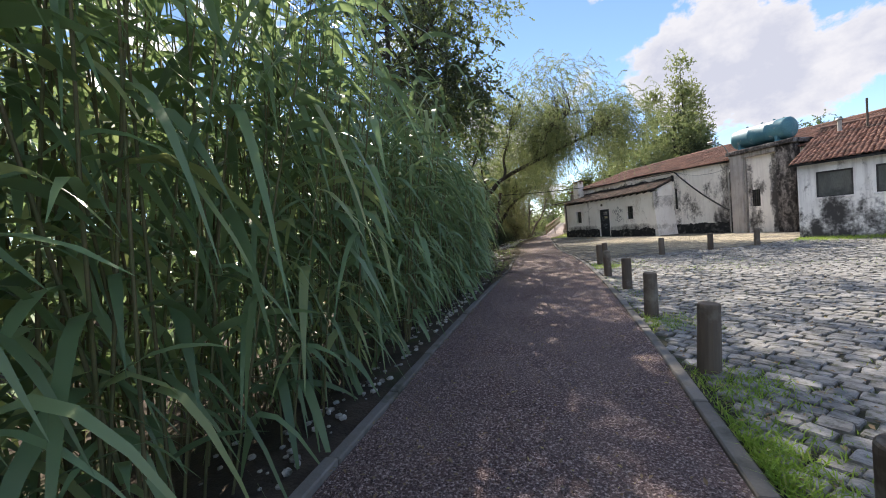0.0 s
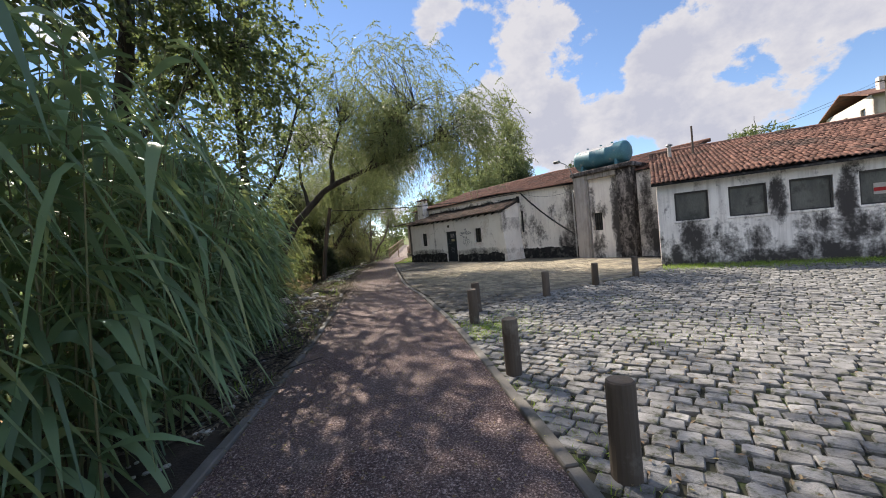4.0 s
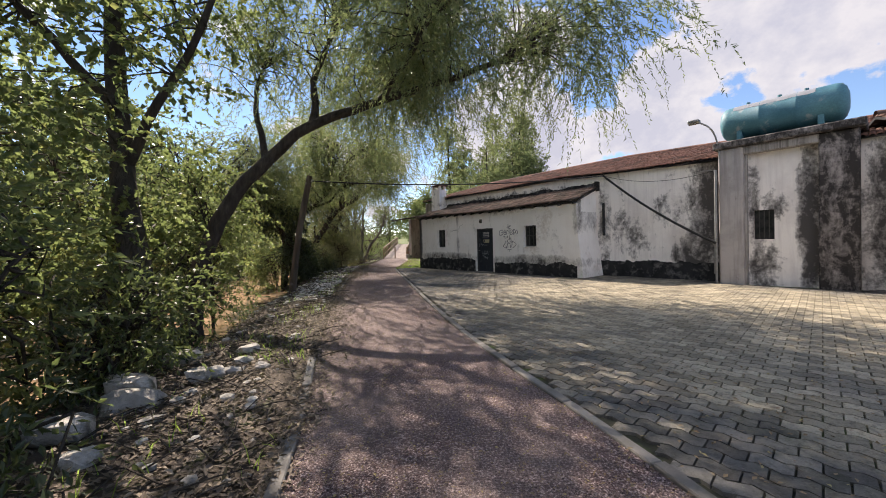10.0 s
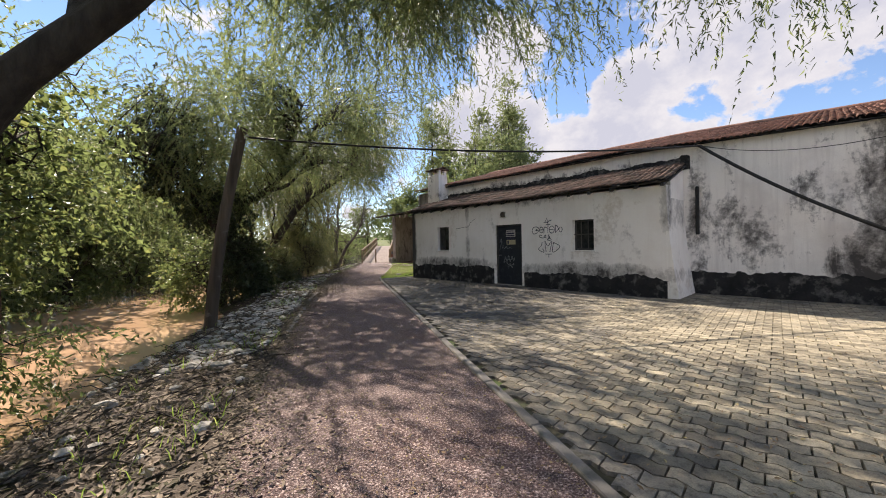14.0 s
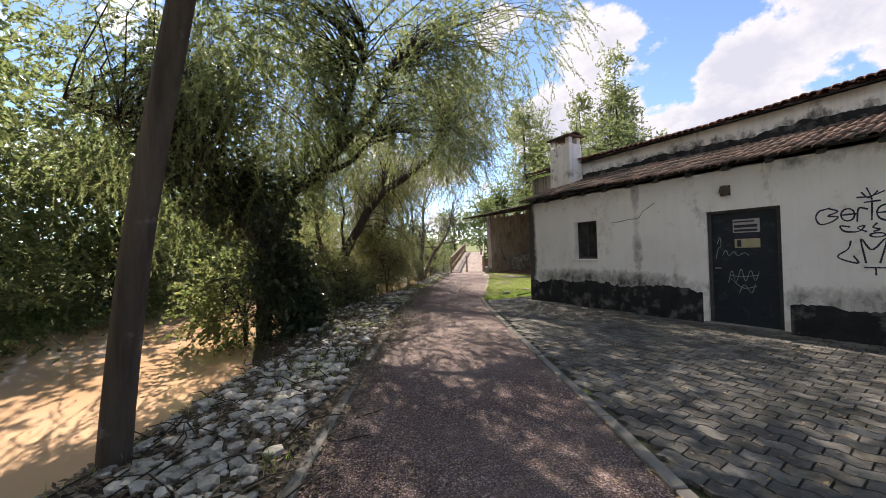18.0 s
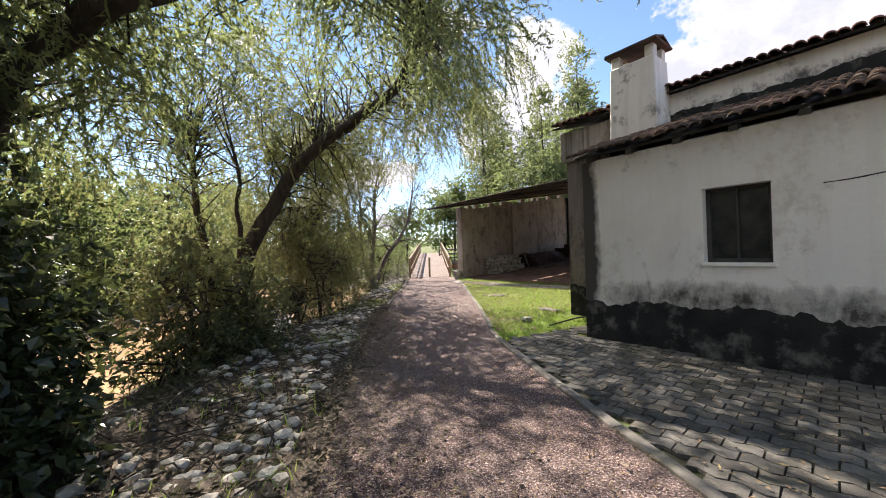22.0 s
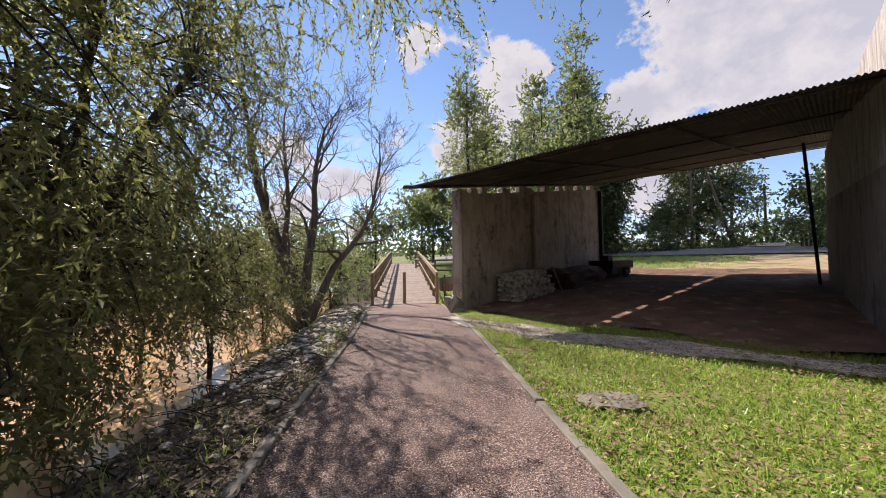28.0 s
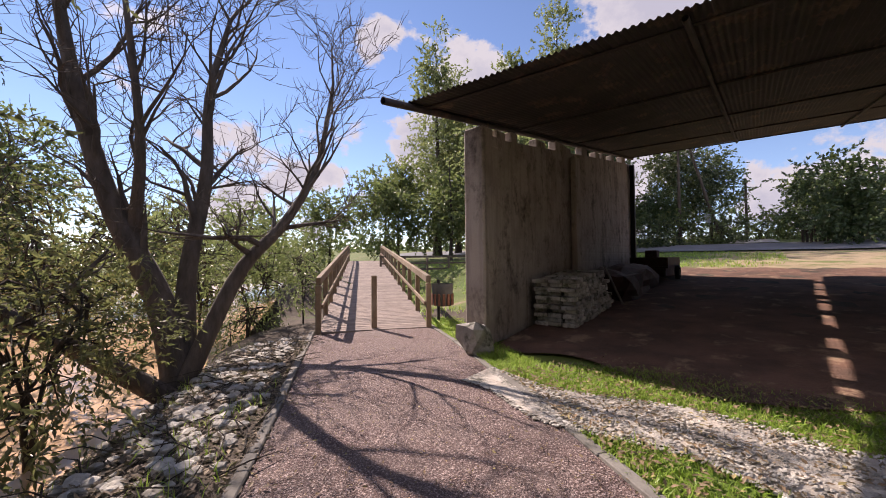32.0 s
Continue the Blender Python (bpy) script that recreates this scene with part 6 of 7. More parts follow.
tree("willow", "old willow leaning from the bank over the path", "tree", [([(-4.95, 22.9, -0.7), (-4.75, 22.9, 0.9), (-4.1, 22.95, 2.4), (-3.1, 23.0, 3.7), (-2.0, 23.05, 4.55), (-0.4, 23.1, 5.2), (1.6, 23.0, 5.9), (3.2, 22.6, 6.4)], 0.23, 0.06), ([(-2.1, 23.05, 4.5), (-2.0, 23.6, 6.2), (-1.4, 24.4, 8.0)], 0.11, 0.04), ([(-0.4, 23.1, 5.2), (0.6, 21.8, 6.4), (1.8, 20.6, 7.2)], 0.09, 0.03), ([(-3.2, 23, 3.6), (-3.7, 24, 5.5), (-3.6, 25, 7)], 0.09, 0.03), ([(-0.5, 23.2, 5.2), (0.6, 25.2, 6.8), (1.2, 26.6, 7.6)], 0.08, 0.03)],
     [((-1.2, 24.6, 7.6), (3.4, 3.2, 2.0), 950), ((0.8, 26.8, 8.2), (2.4, 2.0, 1.6), 560), ((-0.6, 28.2, 7.4), (2.2, 2.0, 1.4), 380), ((2.6, 22.2, 7.2), (2.9, 2.6, 1.5), 680), ((-3.4, 24.4, 6.4), (2.2, 2.4, 1.6), 150), ((1.2, 25.6, 6.6), (2.6, 2.0, 1.5), 420), ((4.4, 21.4, 6.2), (1.5, 1.6, 0.8), 150), ((0.4, 21.4, 6.2), (1.8, 1.5, 1.0), 220), ((0.6, 23.6, 9.4), (3.2, 2.8, 1.3), 520)], M_WILLOW, M_BARK, 0.115, 0.030, 0.95, 44, 0.7, 0.3, 4, slim=True)
tree("ivied_tree", "leaning trunk thickly wrapped in dark ivy", "tree", [([(-3.5, 32.7, -0.6), (-4.0, 32.6, 0.6), (-4.9, 32.5, 1.9), (-5.6, 32.4, 3.2), (-6.1, 32.3, 4.8), (-6.4, 32.3, 6.2)], 0.20, 0.06)],
     [((-3.6, 32.7, -0.1), (0.6, 0.6, 0.75), 360), ((-4.3, 32.6, 1.1), (0.65, 0.55, 0.9), 380), ((-5.2, 32.5, 2.6), (0.85, 0.7, 1.0), 480), ((-5.9, 32.4, 4.0), (1.0, 0.9, 1.0), 500), ((-6.3, 32.3, 5.4), (0.9, 0.9, 1.0), 380)], M_IVY, M_BARK, 0.10, 0.085, 0.25, 9, 0.4, 0.3, 5)
tree("willow", "bushy willow trailing over the muddy water", "tree", [([(-5.3, 33.5, -0.9), (-5.1, 33.4, 1.2), (-4.35, 33.15, 2.95), (-3.43, 32.88, 3.6), (-2.5, 32.7, 4.6), (-1.6, 32.5, 6.0)], 0.19, 0.05), ([(-3.5, 32.9, 3.5), (-2.8, 32.9, 3.75), (-2.2, 33.3, 4.6)], 0.09, 0.03), ([(-5.05, 33.4, 1.3), (-5.7, 33.0, 3.6), (-6.2, 32.8, 5.6)], 0.10, 0.03), ([(-3.2, 32.86, 3.8), (-2.8, 32.5, 4.8), (-2.2, 31.8, 6.2)], 0.08, 0.03), ([(-4.95, 33.35, 1.6), (-5.8, 31.8, 3.6), (-7.2, 30.6, 4.4)], 0.06, 0.02)],
     [((-3.4, 33.0, 6.2), (2.6, 2.2, 1.6), 230), ((-4.4, 33.2, 3.4), (0.9, 0.9, 0.9), 200), ((-4.6, 35.8, 4.4), (1.2, 1.2, 1.0), 150), ((-1.4, 34.0, 5.9), (1.7, 1.9, 1.2), 250), ((-0.5, 35.3, 5.5), (1.7, 1.6, 1.1), 260), ((1.2, 33.5, 7.3), (1.8, 1.8, 1.2), 220), ((-5.2, 34.6, 6.0), (1.8, 1.8, 1.6), 440), ((-3.8, 32.0, 4.8), (1.3, 1.2, 1.1), 270), ((-2.6, 32.7, 5.7), (1.2, 1.2, 0.9), 90), ((-6.2, 32.0, 4.6), (1.9, 2.0, 2.0), 480), ((-4.9, 31.0, 5.6), (2.0, 1.8, 1.5), 560), ((-2.9, 30.8, 5.9), (1.6, 1.4, 1.0), 165), ((-1.4, 31.8, 6.4), (1.4, 1.4, 1.1), 170)], M_WILLOW, M_BARK, 0.085, 0.027, 0.8, 52, 0.55, 0.2, 6, slim=True)
tree("willow", "many-stemmed willow arching from the bank over the path", "tree", [([(-5.0, 39.3, -0.9), (-4.75, 39.25, 0.9), (-4.1, 39.0, 2.3), (-3.12, 38.53, 3.6), (-2.0, 37.9, 4.3), (-0.84, 37.25, 5.0), (-0.4, 36.9, 6.2)], 0.26, 0.07), ([(-5.1, 39.4, -0.9), (-5.5, 39.2, 1.8), (-5.7, 39.0, 4.2)], 0.15, 0.04), ([(-4.8, 39.2, 0.6), (-4.4, 38.4, 2.0), (-4.2, 37.6, 3.6)], 0.09, 0.03)],
     [((-1.6, 39.6, 5.9), (2.2, 2.2, 1.4), 340), ((-1.2, 36.6, 7.7), (2.2, 2.2, 1.3), 400), ((0.9, 37.6, 7.2), (1.8, 1.6, 1.1), 300), ((0.6, 40.2, 7.0), (1.9, 1.8, 1.2), 330), ((0.4, 39.6, 5.2), (1.5, 1.4, 1.0), 240), ((-1.0, 41.2, 5.4), (1.6, 1.5, 1.0), 280), ((-2.6, 39.8, 4.6), (1.2, 1.2, 1.0), 140), ((-3.8, 40.2, 5.0), (2.2, 1.8, 1.8), 150), ((-5.6, 39.6, 3.9), (2.0, 1.8, 2.0), 280), ((-6.8, 37.8, 4.8), (1.8, 1.7, 1.6), 300), ((-5.2, 38.9, 6.2), (1.8, 1.5, 1.2), 240), ((-3.4, 39.8, 3.2), (1.1, 1.8, 1.3), 300), ((-2.2, 40.6, 3.3), (1.0, 1.6, 1.3), 130)], M_GOLDWILLOW, M_BARK, 0.080, 0.026, 0.8, 50, 0.55, 0.25, 7, slim=True)
tree("thicket_tree", "dense olive-brown thicket hanging over the river", "tree", [([(-4.4, 43.6, -0.8), (-4.0, 43.6, 1.6), (-3.4, 43.6, 3.2), (-2.8, 43.8, 4.6)], 0.14, 0.04), ([(-4.4, 43.7, -0.5), (-4.9, 43.9, 2.5), (-5.2, 44, 5)], 0.11, 0.03), ([(-4.4, 43.5, 0.2), (-3.4, 42.4, 3.0), (-2.6, 41.8, 5.4)], 0.08, 0.03)],
     [((-3.6, 43.2, 3.9), (1.7, 2.2, 2.2), 500), ((-3.2, 45.6, 5.2), (1.4, 1.6, 1.2), 400), ((-4.8, 43.4, 2.7), (1.6, 1.6, 1.5), 460), ((-4.4, 44, 6.2), (2.4, 2.4, 1.6), 340), ((-2.7, 42.4, 5.6), (1.5, 2.2, 1.4), 200), ((-3.0, 44.8, 2.0), (0.9, 1.5, 1.5), 320), ((-3.3, 42.0, 1.0), (0.8, 1.3, 1.0), 300), ((-4.2, 41.0, 1.5), (1.0, 1.2, 1.3), 340), ((-3.5, 42.6, 1.7), (0.7, 1.2, 0.9), 140)], M_OLIVE, M_BARK, 0.075, 0.030, 0.6, 34, 0.45, 0.2, 8, slim=True)


def bare_tree(name, label, limbs, seed, depth=4, group=""):
    """A leafless tree: limbs that fork again and again."""
    rr = random.Random(seed)
    top = empty(name, label, "tree", group)
    top.location = limbs[0][0][0]
    inv = Matrix.Translation(-Vector(limbs[0][0][0]))
    lines, fine = [], []

    def grow(p, d, length, rad, level):
        pts, rads, q = [p], [rad], d.normalized()
        n = 5
        for i in range(n):
            q = (q + Vector((rr.gauss(0, 0.16), rr.gauss(0, 0.16), rr.gauss(0.04, 0.12)))).normalized()
            pts.append(pts[-1] + q * length / n)
            rads.append(rad * (1 - 0.75 * (i + 1) / n))
        fine.append((pts, rads))
        if level:
            for i in (2, 3, 4, 5):
                if rr.random() < 0.85:
                    t = (q + Vector((rr.gauss(0, 0.7), rr.gauss(0, 0.7), rr.gauss(0.15, 0.5)))).normalized()
                    grow(pts[i], t, length * rr.uniform(0.5, 0.75), max(rads[i] * 0.7, 0.007), level - 1)

    for pts, r0, r1, sub in limbs:
        n = len(pts) * 4
        ln = smooth_line(pts, n)
        rad = [r0 + (r1 - r0) * i / (n - 1) for i in range(n)]
        lines.append((ln, rad))
        for i in range(n // 3, n, max(1, n // sub)):
            d = (ln[min(i + 1, n - 1)] - ln[i - 1]).normalized()
            grow(ln[i], d + Vector((rr.gauss(0, 0.8), rr.gauss(0, 0.8), rr.gauss(0.3, 0.4))), rr.uniform(1.0, 1.9), rad[i] * 0.55, depth - 2)
        grow(ln[-1], ln[-1] - ln[-2], 1.4, r1, depth - 2)
    ts = [tubes("limb" if i else "trunk", [ln], M_DEADBARK, top, sides=10) for i, ln in enumerate(lines)]
    b = tagged(tubes("branching", fine, M_DEADBARK, top, sides=4), kind="stuff")
    for o in ts + [b]:
        o.data.transform(inv)
    return top


bare_tree("bare_tree", "leafless grey tree with many forks at the bridge", [([(-1.75, 49.8, -0.9), (-2.1, 49.9, 0.8), (-2.8, 50.0, 2.4), (-3.3, 50.0, 4.4), (-3.8, 50.2, 7.2)], 0.25, 0.05, 16), ([(-1.75, 49.9, -0.6), (-1.8, 50.1, 1.2), (-1.6, 50.4, 3.0), (-1.6, 50.6, 4.6), (-1.3, 50.8, 6.2)], 0.18, 0.04, 15), ([(-1.7, 49.7, -0.4), (-1.0, 50.0, 1.3), (-0.3, 50.3, 2.2), (0.3, 50.6, 3.4), (0.6, 50.8, 5.0)], 0.15, 0.035, 15), ([(-1.8, 49.6, -0.7), (-2.8, 49.0, 0.4), (-3.8, 48.3, 1.5), (-4.6, 47.8, 3.2)], 0.16, 0.05, 13), ([(-2.5, 50.0, 2.0), (-2.3, 49.6, 3.4), (-2.4, 49.3, 5.4)], 0.10, 0.035, 12)], 4, 5)


def bush(name, label, centre, radii, count, mat, seed, leaf=0.07, width=0.03, twig=0.45, per=12, droop=0.4, hang=0.0, category="bush"):
    c = Vector(centre)
    limbs = [([(c.x, c.y, float(ground_z(c.x, c.y)) - 0.1), (c.x + 0.1 * math.cos(a), c.y + 0.1 * math.sin(a), c.z - radii[2] * 0.3), (c.x + radii[0] * 0.5 * math.cos(a), c.y + radii[1] * 0.5 * math.sin(a), c.z + radii[2] * 0.4)], 0.03, 0.01) for a in (0.3, 2.2, 4.3)]
    return tree(name, label, category, limbs, [(centre, radii, count)], mat, M_BARK, leaf, width, twig, per, droop, hang, seed, "bank bushes")


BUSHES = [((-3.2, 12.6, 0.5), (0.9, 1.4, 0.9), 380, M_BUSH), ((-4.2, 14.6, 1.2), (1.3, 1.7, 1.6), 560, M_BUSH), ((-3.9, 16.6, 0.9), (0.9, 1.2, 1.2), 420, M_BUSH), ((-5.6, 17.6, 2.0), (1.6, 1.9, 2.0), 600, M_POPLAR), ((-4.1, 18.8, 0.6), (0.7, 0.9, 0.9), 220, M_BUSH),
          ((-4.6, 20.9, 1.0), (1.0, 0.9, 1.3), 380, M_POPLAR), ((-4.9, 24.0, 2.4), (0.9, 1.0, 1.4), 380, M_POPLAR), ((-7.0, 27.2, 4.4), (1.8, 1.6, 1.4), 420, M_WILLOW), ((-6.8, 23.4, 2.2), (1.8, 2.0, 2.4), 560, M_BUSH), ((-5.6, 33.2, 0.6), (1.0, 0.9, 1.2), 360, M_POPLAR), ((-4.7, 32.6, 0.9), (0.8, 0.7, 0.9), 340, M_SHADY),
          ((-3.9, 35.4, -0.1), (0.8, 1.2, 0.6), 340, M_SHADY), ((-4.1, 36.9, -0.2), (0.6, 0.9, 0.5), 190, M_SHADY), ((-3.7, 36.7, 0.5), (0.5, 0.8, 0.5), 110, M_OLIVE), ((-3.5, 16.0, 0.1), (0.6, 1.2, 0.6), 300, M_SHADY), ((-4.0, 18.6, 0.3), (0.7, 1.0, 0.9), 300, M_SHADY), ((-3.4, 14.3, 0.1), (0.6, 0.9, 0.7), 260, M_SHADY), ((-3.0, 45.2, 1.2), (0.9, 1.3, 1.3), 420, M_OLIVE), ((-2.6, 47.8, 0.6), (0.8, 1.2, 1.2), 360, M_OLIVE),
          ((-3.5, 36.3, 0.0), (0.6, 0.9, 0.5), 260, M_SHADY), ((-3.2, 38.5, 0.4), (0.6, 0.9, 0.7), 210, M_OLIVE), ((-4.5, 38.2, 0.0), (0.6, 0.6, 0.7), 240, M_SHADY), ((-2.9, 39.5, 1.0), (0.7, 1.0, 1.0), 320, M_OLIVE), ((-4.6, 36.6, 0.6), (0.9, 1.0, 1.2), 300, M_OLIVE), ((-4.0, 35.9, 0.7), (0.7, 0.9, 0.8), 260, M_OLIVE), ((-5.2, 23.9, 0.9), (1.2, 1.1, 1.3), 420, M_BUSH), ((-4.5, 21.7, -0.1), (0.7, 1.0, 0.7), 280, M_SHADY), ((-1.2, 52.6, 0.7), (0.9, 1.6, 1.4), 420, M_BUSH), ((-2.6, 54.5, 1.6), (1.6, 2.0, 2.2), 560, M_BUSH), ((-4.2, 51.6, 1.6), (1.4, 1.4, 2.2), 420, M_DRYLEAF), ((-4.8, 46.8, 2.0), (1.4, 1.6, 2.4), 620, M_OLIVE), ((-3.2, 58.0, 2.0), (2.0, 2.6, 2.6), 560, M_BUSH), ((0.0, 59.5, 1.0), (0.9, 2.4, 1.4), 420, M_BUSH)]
# M_SHADY shrubs are plain shrubs with shade put into the leaf colour.
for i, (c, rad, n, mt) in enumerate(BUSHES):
    lab = "dark shrub with painted-in leaf shade" if mt is M_SHADY else "dry olive-brown shrub" if mt is M_OLIVE else "dry yellowing shrub" if mt is M_DRYLEAF else "pale willow shrub" if mt is M_WILLOW else "bright green sapling shrub" if mt is M_POPLAR else "dense green shrub"
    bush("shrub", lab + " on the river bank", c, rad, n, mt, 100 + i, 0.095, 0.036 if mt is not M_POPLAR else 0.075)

# far trees


def far_tree(x, y, h, w, mat, seed, label, n=420, leaf=0.30, tall=False, name="far_tree"):
    z = float(ground_z(x, y))
    limbs = [([(x, y, z - 0.3), (x + 0.1, y, z + h * 0.4), (x, y + 0.1, z + h * 0.92)], 0.02 * h, 0.03)]
    if tall:
        blobs = [((x, y, z + h * (0.25 + 0.2 * i)), (w * q, w * q, h * 0.17), int(n * q / 3)) for i, q in enumerate((1.0, 1.05, 0.8, 0.45))]
    else:
        rr = random.Random(seed)
        blobs = [((x + rr.uniform(-0.5, 0.5) * w, y + rr.uniform(-0.5, 0.5) * w, z + h * rr.uniform(0.25, 0.8)), (w * 0.6, w * 0.6, h * 0.24), n // 4) for i in range(5)]
    return tree(name, label, "tree", limbs, blobs, mat, M_BARK, leaf, leaf * 0.75, leaf * 3.2, 9, 0.2, -0.3 if tall else 0.0, seed, "far trees", 6)


for i, (x, y, h, w) in enumerate([(25, 74, 26, 2.6), (13.5, 80, 25, 2.8), (16.8, 82, 21, 2.4), (21.5, 78, 22, 2.6), (28, 78, 22, 2.4)]):
    far_tree(x, y, h, w * 1.05, M_FARPOPLAR, 200 + i, "tall slender yellow-green poplar far behind the shed", 1500, 0.28, True, "poplar")
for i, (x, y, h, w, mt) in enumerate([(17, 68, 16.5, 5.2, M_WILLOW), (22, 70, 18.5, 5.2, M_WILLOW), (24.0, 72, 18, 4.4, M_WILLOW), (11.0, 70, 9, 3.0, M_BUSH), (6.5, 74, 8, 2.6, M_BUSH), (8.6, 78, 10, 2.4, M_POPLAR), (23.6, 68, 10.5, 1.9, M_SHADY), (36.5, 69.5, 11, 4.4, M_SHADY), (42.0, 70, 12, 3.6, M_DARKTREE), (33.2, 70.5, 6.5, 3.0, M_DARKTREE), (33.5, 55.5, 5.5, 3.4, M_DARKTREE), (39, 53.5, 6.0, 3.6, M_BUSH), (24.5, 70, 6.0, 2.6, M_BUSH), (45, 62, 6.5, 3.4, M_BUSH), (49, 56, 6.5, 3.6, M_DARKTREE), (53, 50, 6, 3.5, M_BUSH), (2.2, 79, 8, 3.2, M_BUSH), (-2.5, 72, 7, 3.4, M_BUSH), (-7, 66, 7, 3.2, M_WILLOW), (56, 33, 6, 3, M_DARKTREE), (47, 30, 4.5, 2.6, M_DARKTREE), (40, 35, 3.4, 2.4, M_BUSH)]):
    far_tree(x, y, h, w, mt, 300 + i, "broad dark-green tree in the distance" if mt in (M_DARKTREE, M_SHADY) else "light green tree in the distance", 1100 if mt is M_SHADY or i < 3 else 520, 0.26)
fr = random.Random(3)
for i in range(22):
    y = -8 + i * 3.6 + fr.uniform(-1, 1)
    far_tree(fr.uniform(-15.5, -12.0), y, fr.uniform(6, 10), fr.uniform(2.6, 3.6), (M_WILLOW, M_BUSH, M_BUSH, M_BUSH)[i % 4], 400 + i, "green riverside tree on the far bank", 760, 0.2)
    bush("shrub", "dense green shrub on the far bank", (fr.uniform(-12.5, -10.5), y + 1.5, 0.9), (1.7, 2.0, 1.7), 330, M_BUSH, 500 + i, 0.16, 0.075, 0.7, 11)
for i in range(14):
    hx, hy = 19 + 2.5 * i, 69.5 - 0.75 * i + fr.uniform(-1, 1)
    bush("shrub", "green hedge shrub beyond the road", (hx, hy, float(ground_z(hx, hy)) + 1.1), (1.9, 1.5, 1.5), 150, (M_BUSH, M_SHADY, M_POPLAR)[i % 3], 600 + i, 0.24, 0.14, 0.7, 9)
for i in range(24):
    hx, hy = fr.uniform(-19, -16), -6 + i * 3.3
    bush("shrub", "dense green shrub on the far bank", (hx, hy, float(ground_z(hx, hy)) + 1.3), (2.0, 2.2, 1.9), 260, (M_BUSH, M_WILLOW)[i % 2], 700 + i, 0.18, 0.09, 0.7, 10)
# woods that close the view all round
r = np.random.default_rng(77)
ang = r.uniform(0, 2 * math.pi, 5200)
rad = r.uniform(95, 150, 5200)
wx, wy = rad * np.sin(ang), 25 + rad * np.cos(ang)
wz = ground_z(wx, wy) + np.abs(r.normal(0, 1, 5200)) * 3.0 * (0.6 + 0.5 * np.sin(ang * 9) * np.sin(ang * 23))
wv, wf = twigs_to_leaves(r, np.stack([wx, wy, wz], 1), unit(r.normal(0, 1, (5200, 3)) + np.array([0, 0, 0.6])), 2.2, 6, 0.1, 1.3, 0.9)
tagged(raw("far_woods", wv, wf, M_DARKTREE), "line of distant dark woods", "woods", kind="stuff")

# ---------------------------------------------------------------- stones on the bank
rr = random.Random(21)
ROCK_ME = []
for i in range(7):
    bm = rock_bm(1, 1, 0.72, 40 + i, 2)
    me = bpy.data.meshes.new("stone")
    bm.to_mesh(me)
    bm.free()
    me.materials.append(M_STONE)
    ROCK_ME.append(me)
STRETCH = [(13.0, 20.0, 16, 0.5, 2.2), (20.0, 24.5, 10, 0.35, 2.0), (24.5, 30.5, 110, 0.35, 1.7), (30.5, 39.0, 28, 0.15, 1.5), (43.5, 50.5, 64, 0.25, 1.3)]
for y0, y1, n, a, b in STRETCH:
    for i in range(n):
        y = rr.uniform(y0, y1)
        d = rr.uniform(a, b)
        x = float(left_edge(y)) - 0.15 - d
        s = min(rr.lognormvariate(-2.6, 0.30), 0.14)
        ob = new("stone", ROCK_ME[rr.randrange(7)])
        ob.matrix_world = pose(x, y, float(ground_z(x, y)) + s * 0.08, rr.uniform(-15, 15), rr.uniform(-15, 15), rr.uniform(0, 360)) @ Matrix.Diagonal((s * rr.uniform(0.9, 1.4), s, s * rr.uniform(0.7, 1.0), 1))
        tagged(ob, "pale weathered limestone lump on the bank", "stone", "stones on the bank")
for x, y, s in ((-3.3, 19.0, 0.26), (-3.1, 17.6, 0.28), (-2.75, 18.3, 0.22), (-2.6, 19.3, 0.18), (-3.3, 17.0, 0.24), (-2.9, 16.6, 0.16), (-3.5, 18.2, 0.22), (-2.5, 18.8, 0.14), (-2.55, 14.2, 0.22), (-2.9, 15.0, 0.26), (-2.3, 15.6, 0.15), (-3.15, 13.9, 0.18), (-3.3, 17.9, 0.24), (-2.9, 28.9, 0.15), (-2.75, 29.6, 0.14)):
    ob = new("stone", ROCK_ME[int(abs(x * 10)) % 7])
    ob.matrix_world = pose(x, y, float(ground_z(x, y)) + s * 0.2, 5, -6, x * 50) @ Matrix.Diagonal((s * 1.05, s * 0.8, s * 0.85, 1))
    tagged(ob, "large pale limestone boulder on the bank", "stone", "stones on the bank")
r = np.random.default_rng(31)
n = 2550
y = np.concatenate([r.uniform(-4, 11, 450), r.uniform(11, 50.5, 400), r.uniform(31, 40, 600), r.uniform(24, 30.5, 550), r.uniform(43, 50.5, 550)])
d = r.gamma(1.8, 0.42, n) * np.where(y < 11, 0.35, 1) + 0.08
x = left_edge(y) - 0.15 - d
s = np.minimum(r.lognormal(-3.1, 0.4, n), 0.075) * np.where(y < 11, 0.45, 1)
bm = bmesh.new()
bmesh.ops.create_icosphere(bm, subdivisions=1, radius=1.0)
tv = np.array([tuple(v.co * (1 + 0.25 * noise.noise(v.co * 2))) for v in bm.verts]) * np.array([1.2, 1, 0.7])
bm.verts.index_update()
tf = [[v.index for v in f.verts] for f in bm.faces]
bm.free()
a = r.uniform(0, 6.28, n)
T = np.zeros((n, 3, 3))
T[:, 0, 0], T[:, 0, 1], T[:, 1, 0], T[:, 1, 1], T[:, 2, 2] = np.cos(a) * s, -np.sin(a) * s, np.sin(a) * s, np.cos(a) * s, s
rv, rf = stamp(tv, tf, np.stack([x, y, ground_z(x, y) + s * 0.3], 1), T)
tagged(raw("rubble", rv, rf, M_STONES), "small loose stones scattered over the bank", "rubble", kind="stuff")

